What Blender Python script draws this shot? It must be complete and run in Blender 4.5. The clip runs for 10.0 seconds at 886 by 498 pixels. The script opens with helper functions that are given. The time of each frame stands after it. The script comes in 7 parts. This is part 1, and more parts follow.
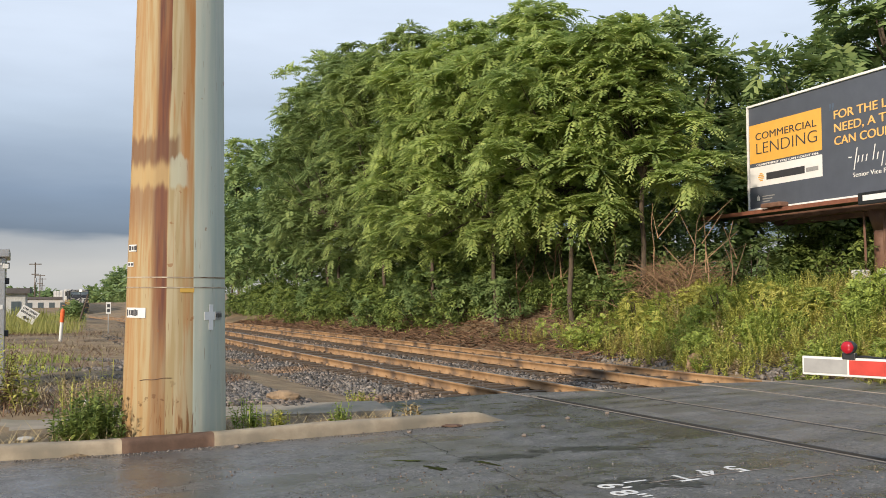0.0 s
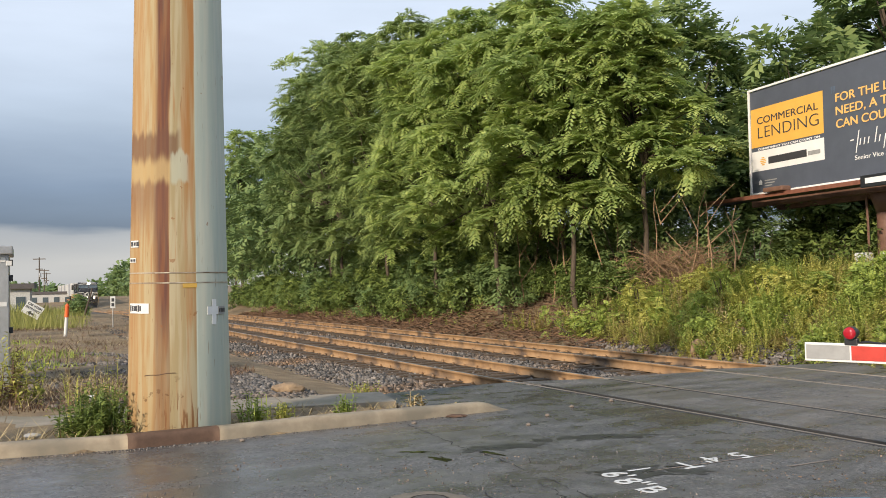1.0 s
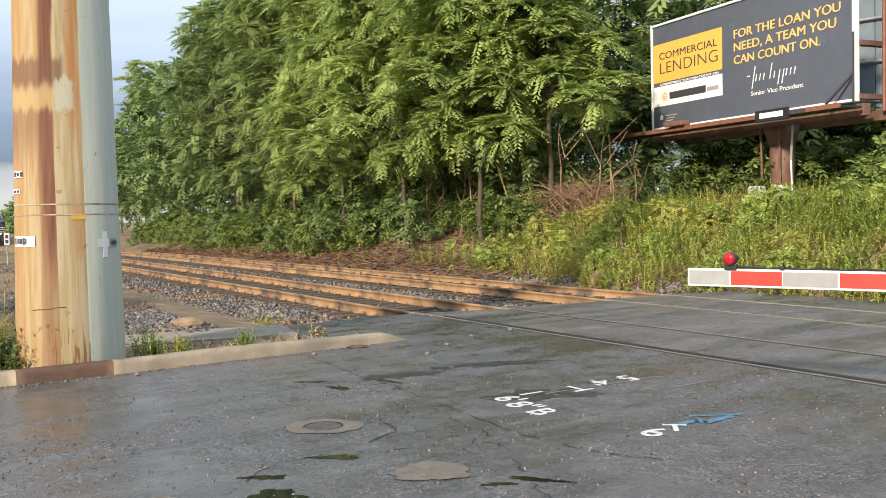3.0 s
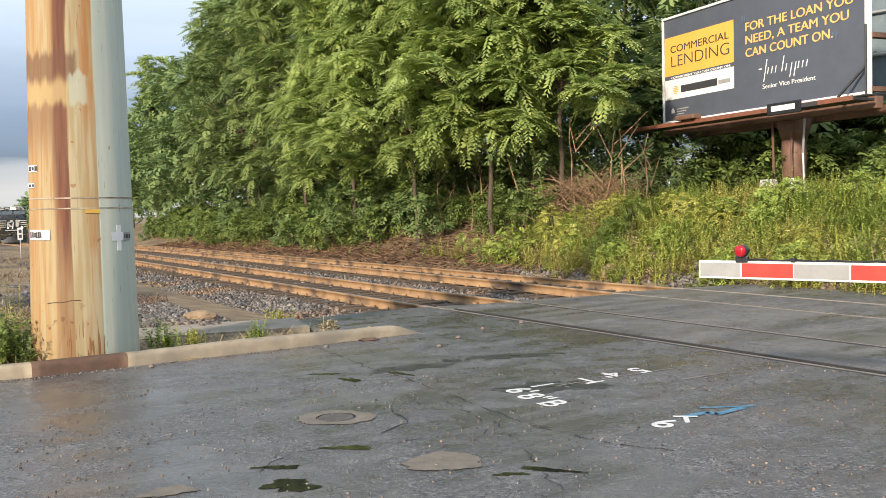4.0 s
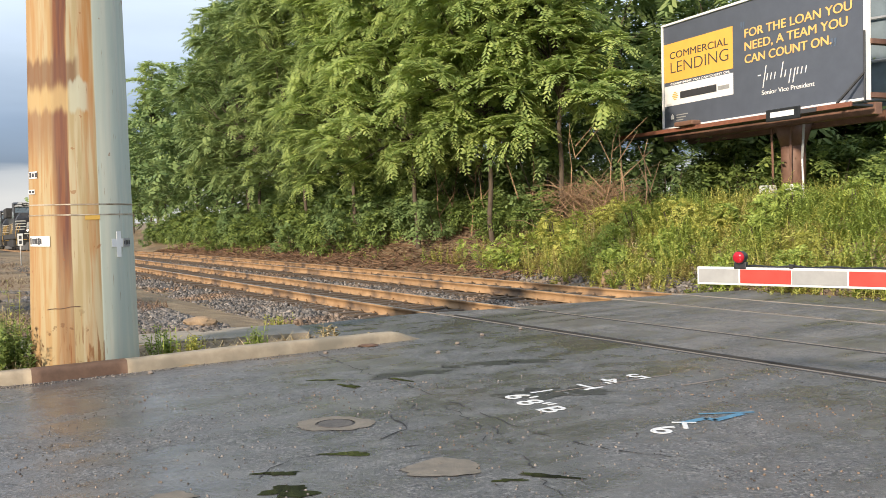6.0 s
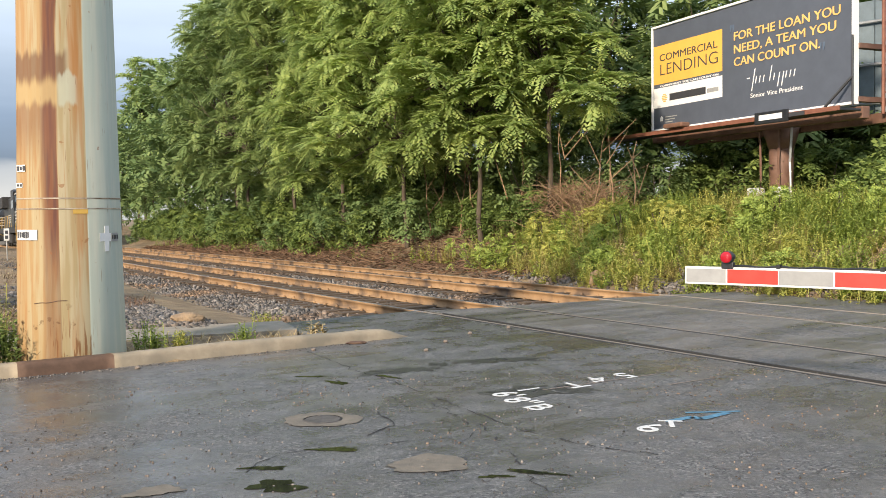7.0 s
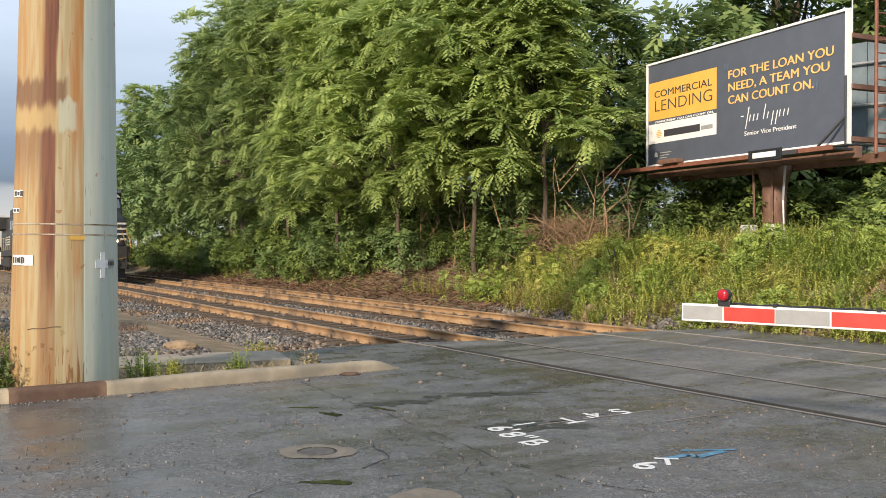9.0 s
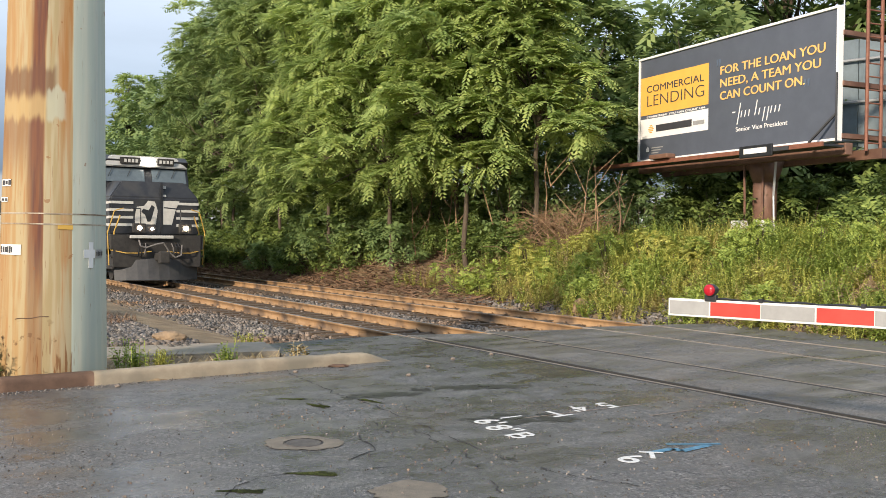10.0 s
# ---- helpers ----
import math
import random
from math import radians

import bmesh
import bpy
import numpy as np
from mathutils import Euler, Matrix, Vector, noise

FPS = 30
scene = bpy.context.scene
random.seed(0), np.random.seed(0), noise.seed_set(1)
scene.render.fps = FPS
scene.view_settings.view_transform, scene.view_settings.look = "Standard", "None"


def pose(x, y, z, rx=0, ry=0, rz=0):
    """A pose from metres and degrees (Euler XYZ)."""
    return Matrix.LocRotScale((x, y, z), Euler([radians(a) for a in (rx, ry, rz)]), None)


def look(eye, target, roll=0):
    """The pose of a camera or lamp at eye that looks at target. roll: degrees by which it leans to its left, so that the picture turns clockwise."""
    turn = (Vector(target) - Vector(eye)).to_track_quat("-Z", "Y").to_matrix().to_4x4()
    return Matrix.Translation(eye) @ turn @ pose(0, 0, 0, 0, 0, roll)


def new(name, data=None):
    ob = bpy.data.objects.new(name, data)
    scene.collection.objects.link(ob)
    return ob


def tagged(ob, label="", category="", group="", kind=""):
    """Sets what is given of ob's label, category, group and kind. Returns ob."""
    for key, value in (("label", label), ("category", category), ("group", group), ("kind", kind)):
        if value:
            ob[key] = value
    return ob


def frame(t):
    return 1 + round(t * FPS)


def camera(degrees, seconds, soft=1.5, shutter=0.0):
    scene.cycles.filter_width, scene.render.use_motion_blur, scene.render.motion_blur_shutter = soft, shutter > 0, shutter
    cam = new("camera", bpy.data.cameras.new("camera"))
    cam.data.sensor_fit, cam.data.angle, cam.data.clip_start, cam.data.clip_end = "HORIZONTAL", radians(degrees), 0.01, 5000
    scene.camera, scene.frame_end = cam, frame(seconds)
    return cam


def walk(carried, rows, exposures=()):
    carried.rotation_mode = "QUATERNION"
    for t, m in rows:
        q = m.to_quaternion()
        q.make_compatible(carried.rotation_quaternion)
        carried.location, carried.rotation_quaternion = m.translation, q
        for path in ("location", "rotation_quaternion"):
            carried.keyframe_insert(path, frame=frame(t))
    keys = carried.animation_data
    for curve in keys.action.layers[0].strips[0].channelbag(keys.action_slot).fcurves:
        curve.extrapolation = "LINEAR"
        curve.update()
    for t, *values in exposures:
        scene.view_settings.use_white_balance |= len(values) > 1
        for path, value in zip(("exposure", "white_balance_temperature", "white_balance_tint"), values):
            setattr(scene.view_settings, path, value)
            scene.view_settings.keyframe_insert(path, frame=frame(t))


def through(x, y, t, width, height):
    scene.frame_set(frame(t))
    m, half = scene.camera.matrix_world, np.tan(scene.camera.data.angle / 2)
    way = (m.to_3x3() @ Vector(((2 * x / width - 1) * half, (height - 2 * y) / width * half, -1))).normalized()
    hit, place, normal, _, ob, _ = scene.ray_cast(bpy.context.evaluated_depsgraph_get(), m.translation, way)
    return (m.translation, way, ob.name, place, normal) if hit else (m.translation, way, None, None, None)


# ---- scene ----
cam = camera(51.3, 10.0, soft=0.6)

PATH = [
    (0, (-0.131, 0.1, 1.642), (-0.108, 2.097, 1.734), -0.2),
    (0.5, (-0.109, 0.101, 1.668), (-0.11, 2.099, 1.746), -0.2),
    (1, (-0.114, 0.093, 1.671), (-0.098, 2.092, 1.738), -1.1),
    (1.5, (-0.125, 0.086, 1.653), (-0.159, 2.085, 1.685), -1.9),
    (2, (-0.083, 0.111, 1.642), (-0.004, 2.11, 1.639), -2.0),
    (2.5, (-0.039, 0.101, 1.626), (0.061, 2.098, 1.587), -1.9),
    (3, (0.027, 0.085, 1.613), (0.231, 2.073, 1.537), -1.3),
    (4.3, (0.002, 0.038, 1.599), (0.169, 2.029, 1.511), -1.7),
    (4.5, (-0.009, 0.034, 1.605), (0.151, 2.026, 1.517), -1.9),
    (5, (0.033, 0.051, 1.604), (0.198, 2.042, 1.505), -1.6),
    (5.5, (0.025, 0.02, 1.614), (0.191, 2.012, 1.539), -1.5),
    (5.7, (0.024, 0.032, 1.612), (0.199, 2.023, 1.537), -1.5),
    (7, (0.015, 0.018, 1.584), (0.221, 2.006, 1.508), -0.8),
    (7.5, (0.017, 0.036, 1.584), (0.252, 2.02, 1.499), -0.2),
    (8, (-0.027, 0.013, 1.605), (0.168, 2.003, 1.548), -0.2),
    (8.5, (-0.013, 0.017, 1.61), (0.176, 2.007, 1.587), -0.0),
    (9, (-0.032, 0.014, 1.6), (0.191, 2.001, 1.591), 0.2),
    (9.5, (-0.027, -0.009, 1.603), (0.211, 1.977, 1.583), 0.5),
    (10, (0.0, -0.001, 1.6), (0.24, 1.985, 1.576), 0.7),
]
walk(cam, [(t, look(eye, target, roll)) for t, eye, target, roll in PATH], exposures=[(0.0, 0.15), (1.5, 0.25), (2.5, 0.5), (4.5, 0.55), (7.5, 0.52), (8.5, 0.32), (9.2, 0.36), (10.0, 0.42)])

# ---------------------------------------------------------------- world and light
SUN_AZ, SUN_EL = (-0.60, -0.80), 0.41


def build_world():
    w = bpy.data.worlds.new("sky")
    w.use_nodes = True
    nt = w.node_tree
    nt.nodes.clear()
    N = nt.nodes.new
    out, bg = N("ShaderNodeOutputWorld"), N("ShaderNodeBackground")
    sky = N("ShaderNodeTexSky")
    sky.sky_type, sky.sun_disc = "NISHITA", False
    sky.sun_elevation, sky.sun_rotation = SUN_EL, math.atan2(SUN_AZ[0], SUN_AZ[1])
    dim = N("ShaderNodeVectorMath")
    dim.operation = "SCALE"
    dim.inputs["Scale"].default_value = 0.09
    nt.links.new(sky.outputs[0], dim.inputs[0])
    co, sep = N("ShaderNodeTexCoord"), N("ShaderNodeSeparateXYZ")
    nt.links.new(co.outputs["Generated"], sep.inputs[0])
    stretch = N("ShaderNodeMapping")
    stretch.inputs["Scale"].default_value = (1, 1, 5)
    nt.links.new(co.outputs["Generated"], stretch.inputs["Vector"])
    n1 = N("ShaderNodeTexNoise")
    n1.inputs["Scale"].default_value, n1.inputs["Detail"].default_value = 2.2, 6
    nt.links.new(stretch.outputs[0], n1.inputs["Vector"])
    mad = N("ShaderNodeMath")
    mad.operation = "MULTIPLY_ADD"
    nt.links.new(n1.outputs[0], mad.inputs[0])
    mad.inputs[1].default_value = 0.07
    nt.links.new(sep.outputs["Z"], mad.inputs[2])
    ramp = N("ShaderNodeValToRGB")
    els = ramp.color_ramp.elements
    stops = [(0.0, (0.40, 0.41, 0.42)), (0.06, (0.43, 0.43, 0.43)), (0.093, (0.33, 0.345, 0.375)), (0.101, (0.125, 0.165, 0.235)), (0.14, (0.18, 0.235, 0.33)),
             (0.20, (0.38, 0.45, 0.55)), (0.30, (0.55, 0.62, 0.73)), (0.6, (0.52, 0.60, 0.72)), (1.0, (0.42, 0.50, 0.62))]
    els[0].position, els[0].color = stops[0][0], (*stops[0][1], 1)
    els[1].position, els[1].color = stops[-1][0], (*stops[-1][1], 1)
    for p, c in stops[1:-1]:
        els.new(p).color = (*c, 1)
    nt.links.new(mad.outputs[0], ramp.inputs[0])
    n2 = N("ShaderNodeTexNoise")
    n2.inputs["Scale"].default_value, n2.inputs["Detail"].default_value = 5.0, 8
    nt.links.new(stretch.outputs[0], n2.inputs["Vector"])
    puff = N("ShaderNodeMapRange")
    puff.inputs["To Min"].default_value, puff.inputs["To Max"].default_value = 0.86, 1.16
    nt.links.new(n2.outputs[0], puff.inputs["Value"])
    mul = N("ShaderNodeVectorMath")
    mul.operation = "SCALE"
    nt.links.new(ramp.outputs[0], mul.inputs[0])
    nt.links.new(puff.outputs[0], mul.inputs["Scale"])
    mix = N("ShaderNodeMix")
    mix.data_type = "RGBA"
    mix.inputs["Factor"].default_value = 0.9
    nt.links.new(dim.outputs[0], mix.inputs["A"])
    nt.links.new(mul.outputs[0], mix.inputs["B"])
    nt.links.new(mix.outputs["Result"], bg.inputs["Color"])
    bg.inputs["Strength"].default_value = 1.22
    nt.links.new(bg.outputs[0], out.inputs[0])
    scene.world = w


build_world()
sun = new("sun", bpy.data.lights.new("sun", "SUN"))
sun.data.energy, sun.data.angle, sun.data.color = 4.2, radians(4.0), (1.0, 0.85, 0.68)
c_el = math.cos(SUN_EL)
sun.matrix_world = look((SUN_AZ[0] * c_el * 50, SUN_AZ[1] * c_el * 50, math.sin(SUN_EL) * 50), (0, 0, 0))
scene.view_settings.exposure = 0.0


# ---------------------------------------------------------------- materials
def surface(name, a, b, scale=4.0, rough=0.8, bump=0.3, fine=60.0, metal=0.0, c=None, cscale=0.8, rough2=None, spec=0.5, stretch=(1, 1, 1), island=0.0, bumpdist=0.01, lo=0.35, hi=0.65):
    """Two colours by a coarse noise, a third by a broad one, fine grain in the relief."""
    m = bpy.data.materials.new(name)
    m.use_nodes = True
    nt = m.node_tree
    N, L = nt.nodes.new, nt.links.new
    p = nt.nodes["Principled BSDF"]
    co, mp = N("ShaderNodeTexCoord"), N("ShaderNodeMapping")
    mp.inputs["Scale"].default_value = stretch
    L(co.outputs["Object"], mp.inputs["Vector"])
    n1 = N("ShaderNodeTexNoise")
    n1.inputs["Scale"].default_value, n1.inputs["Detail"].default_value = scale, 8
    n1.inputs["Roughness"].default_value = 0.65
    L(mp.outputs[0], n1.inputs["Vector"])
    r1 = N("ShaderNodeMapRange")
    r1.inputs["From Min"].default_value, r1.inputs["From Max"].default_value = lo, hi
    L(n1.outputs[0], r1.inputs["Value"])
    mx = N("ShaderNodeMix")
    mx.data_type = "RGBA"
    mx.inputs["A"].default_value, mx.inputs["B"].default_value = (*a, 1), (*b, 1)
    L(r1.outputs[0], mx.inputs["Factor"])
    col = mx.outputs["Result"]
    n3 = N("ShaderNodeTexNoise")
    n3.inputs["Scale"].default_value, n3.inputs["Detail"].default_value = cscale, 5
    L(mp.outputs[0], n3.inputs["Vector"])
    r3 = N("ShaderNodeMapRange")
    r3.inputs["From Min"].default_value, r3.inputs["From Max"].default_value = 0.48, 0.66
    L(n3.outputs[0], r3.inputs["Value"])
    if c:
        m2 = N("ShaderNodeMix")
        m2.data_type = "RGBA"
        m2.inputs["B"].default_value = (*c, 1)
        L(col, m2.inputs["A"])
        L(r3.outputs[0], m2.inputs["Factor"])
        col = m2.outputs["Result"]
    if island:
        g, hs, rr = N("ShaderNodeNewGeometry"), N("ShaderNodeHueSaturation"), N("ShaderNodeMapRange")
        rr.inputs["To Min"].default_value, rr.inputs["To Max"].default_value = 1 - island, 1 + island
        L(g.outputs["Random Per Island"], rr.inputs["Value"])
        L(rr.outputs[0], hs.inputs["Value"])
        L(col, hs.inputs["Color"])
        col = hs.outputs[0]
    L(col, p.inputs["Base Color"])
    p.inputs["Metallic"].default_value = metal
    p.inputs["Specular IOR Level"].default_value = spec
    if rough2 is None:
        p.inputs["Roughness"].default_value = rough
    else:
        rr2 = N("ShaderNodeMapRange")
        rr2.inputs["From Min"].default_value, rr2.inputs["From Max"].default_value = 0.38, 0.62
        rr2.inputs["To Min"].default_value, rr2.inputs["To Max"].default_value = rough, rough2
        L(n3.outputs[0], rr2.inputs["Value"])
        L(rr2.outputs[0], p.inputs["Roughness"])
    if bump:
        nf, bp = N("ShaderNodeTexNoise"), N("ShaderNodeBump")
        nf.inputs["Scale"].default_value, nf.inputs["Detail"].default_value = fine, 4
        L(mp.outputs[0], nf.inputs["Vector"])
        bp.inputs["Strength"].default_value, bp.inputs["Distance"].default_value = bump, bumpdist
        L(nf.outputs[0], bp.inputs["Height"])
        L(bp.outputs[0], p.inputs["Normal"])
    return m


def leaf_material(name, a, b, through=0.22, island=0.20, scale=0.6):
    m = bpy.data.materials.new(name)
    m.use_nodes = True
    nt = m.node_tree
    N, L = nt.nodes.new, nt.links.new
    p, out = nt.nodes["Principled BSDF"], nt.nodes["Material Output"]
    co, n1, r1, mx = N("ShaderNodeTexCoord"), N("ShaderNodeTexNoise"), N("ShaderNodeMapRange"), N("ShaderNodeMix")
    n1.inputs["Scale"].default_value, n1.inputs["Detail"].default_value = scale, 4
    L(co.outputs["Object"], n1.inputs["Vector"])
    r1.inputs["From Min"].default_value, r1.inputs["From Max"].default_value = 0.35, 0.65
    L(n1.outputs[0], r1.inputs["Value"])
    mx.data_type = "RGBA"
    mx.inputs["A"].default_value, mx.inputs["B"].default_value = (*a, 1), (*b, 1)
    L(r1.outputs[0], mx.inputs["Factor"])
    g, hs, rr, rh = N("ShaderNodeNewGeometry"), N("ShaderNodeHueSaturation"), N("ShaderNodeMapRange"), N("ShaderNodeMapRange")
    rr.inputs["To Min"].default_value, rr.inputs["To Max"].default_value = 1 - island, 1 + island
    L(g.outputs["Random Per Island"], rr.inputs["Value"])
    L(rr.outputs[0], hs.inputs["Value"])
    rh.inputs["To Min"].default_value, rh.inputs["To Max"].default_value = 0.515, 0.485
    L(g.outputs["Random Per Island"], rh.inputs["Value"])
    L(rh.outputs[0], hs.inputs["Hue"])
    L(mx.outputs["Result"], hs.inputs["Color"])
    L(hs.outputs[0], p.inputs["Base Color"])
    p.inputs["Roughness"].default_value = 0.55
    p.inputs["Specular IOR Level"].default_value = 0.14
    tr, ms = N("ShaderNodeBsdfTranslucent"), N("ShaderNodeMixShader")
    L(hs.outputs[0], tr.inputs["Color"])
    ms.inputs[0].default_value = through
    L(p.outputs[0], ms.inputs[1])
    L(tr.outputs[0], ms.inputs[2])
    L(ms.outputs[0], out.inputs["Surface"])
    return m


def glow(name, col, strength):
    m = bpy.data.materials.new(name)
    m.use_nodes = True
    p = m.node_tree.nodes["Principled BSDF"]
    p.inputs["Base Color"].default_value = (*col, 1)
    p.inputs["Emission Color"].default_value = (*col, 1)
    p.inputs["Emission Strength"].default_value = strength
    return m


def plain(name, col, rough=0.5, metal=0.0, var=0.15, scale=6.0, bump=0.1):
    a = tuple(v * (1 - var) for v in col)
    b = tuple(min(1, v * (1 + var)) for v in col)
    return surface(name, a, b, scale=scale, rough=rough, metal=metal, bump=bump, fine=40)


def asphalt_material(name="asphalt", worn=(0.080, 0.080, 0.081), pale=(0.140, 0.137, 0.132), dry=0.0):
    """Damp worn asphalt: broken aggregate in patches, wet film in streaks along the road."""
    m = bpy.data.materials.new(name)
    m.use_nodes = True
    nt = m.node_tree
    N, L = nt.nodes.new, nt.links.new
    p = nt.nodes["Principled BSDF"]
    co = N("ShaderNodeTexCoord")

    def noise_at(scale, detail, stretch=None, rot=30):
        n = N("ShaderNodeTexNoise")
        n.inputs["Scale"].default_value, n.inputs["Detail"].default_value = scale, detail
        n.inputs["Roughness"].default_value = 0.62
        if stretch:
            mp = N("ShaderNodeMapping")
            mp.vector_type = "TEXTURE"
            mp.inputs["Rotation"].default_value = (0, 0, radians(rot))
            mp.inputs["Scale"].default_value = stretch
            L(co.outputs["Object"], mp.inputs["Vector"])
            L(mp.outputs[0], n.inputs["Vector"])
        else:
            L(co.outputs["Object"], n.inputs["Vector"])
        return n.outputs[0]

    def span(val, lo, hi, t0=0.0, t1=1.0):
        r = N("ShaderNodeMapRange")
        r.inputs["From Min"].default_value, r.inputs["From Max"].default_value = lo, hi
        r.inputs["To Min"].default_value, r.inputs["To Max"].default_value = t0, t1
        L(val, r.inputs["Value"])
        return r.outputs[0]

    def mixed(fac, a, b):
        x = N("ShaderNodeMix")
        x.data_type = "RGBA"
        L(fac, x.inputs["Factor"])
        for sock, val in (("A", a), ("B", b)):
            if isinstance(val, tuple):
                x.inputs[sock].default_value = (*val, 1)
            else:
                L(val, x.inputs[sock])
        return x.outputs["Result"]

    def times(a, b):
        x = N("ShaderNodeMath")
        x.operation = "MULTIPLY"
        L(a, x.inputs[0])
        L(b, x.inputs[1])
        return x.outputs[0]
    streak = noise_at(1.0, 6, (3.2, 0.55, 1))
    broad = noise_at(0.35, 5)
    mid = noise_at(2.6, 8)
    broken = times(span(noise_at(0.55, 6), 0.42, 0.54), span(mid, 0.38, 0.55))
    col = mixed(span(mid, 0.35, 0.65), worn, pale)
    col = mixed(span(streak, 0.42, 0.68), col, (0.060, 0.061, 0.063))
    v = N("ShaderNodeTexVoronoi")
    v.inputs["Scale"].default_value = 62
    L(co.outputs["Object"], v.inputs["Vector"])
    sp = N("ShaderNodeSeparateColor")
    L(v.outputs["Color"], sp.inputs[0])
    specks = times(span(sp.outputs[0], 0.60, 1.0, 0.0, 0.9), span(broken, 0.0, 1.0, 0.22, 1.0))
    col = mixed(specks, col, (0.27, 0.26, 0.245))
    dark = times(span(sp.outputs[1], 0.62, 0.9, 0.0, 0.8), broken)
    col = mixed(dark, col, (0.025, 0.025, 0.026))
    col = mixed(span(broad, 0.52, 0.70, 0.0, 0.5), col, (0.115, 0.095, 0.078))
    # crazed where it has broken up
    net = N("ShaderNodeTexVoronoi")
    net.feature = "DISTANCE_TO_EDGE"
    net.inputs["Scale"].default_value = 5.5
    warp = N("ShaderNodeMix")
    warp.data_type = "VECTOR"
    warp.inputs["Factor"].default_value = 0.12
    wn = N("ShaderNodeTexNoise")
    wn.inputs["Scale"].default_value, wn.inputs["Detail"].default_value = 7, 4
    L(co.outputs["Object"], wn.inputs["Vector"])
    L(co.outputs["Object"], warp.inputs["A"])
    L(wn.outputs["Color"], warp.inputs["B"])
    L(warp.outputs["Result"], net.inputs["Vector"])
    crazed = times(span(net.outputs["Distance"], 0.004, 0.030, 1.0, 0.0), span(noise_at(0.42, 5), 0.50, 0.58))
    col = mixed(times(crazed, span(mid, 0.40, 0.50)), col, (0.028, 0.028, 0.029))
    L(col, p.inputs["Base Color"])
    wet = N("ShaderNodeMath")
    wet.operation = "ADD"
    L(span(streak, 0.34, 0.62, 0.36 + dry, 0.12 + dry), wet.inputs[0])
    L(span(broken, 0.0, 1.0, 0.0, 0.25), wet.inputs[1])
    L(wet.outputs[0], p.inputs["Roughness"])
    fine = noise_at(44, 4)
    hsum = N("ShaderNodeMath")
    hsum.operation = "MULTIPLY_ADD"
    L(fine, hsum.inputs[0])
    L(span(broken, 0.0, 1.0, 0.35, 1.6), hsum.inputs[1])
    L(mid, hsum.inputs[2])
    bp = N("ShaderNodeBump")
    bp.inputs["Strength"].default_value, bp.inputs["Distance"].default_value = 0.8, 0.009
    L(hsum.outputs[0], bp.inputs["Height"])
    L(bp.outputs[0], p.inputs["Normal"])
    return m


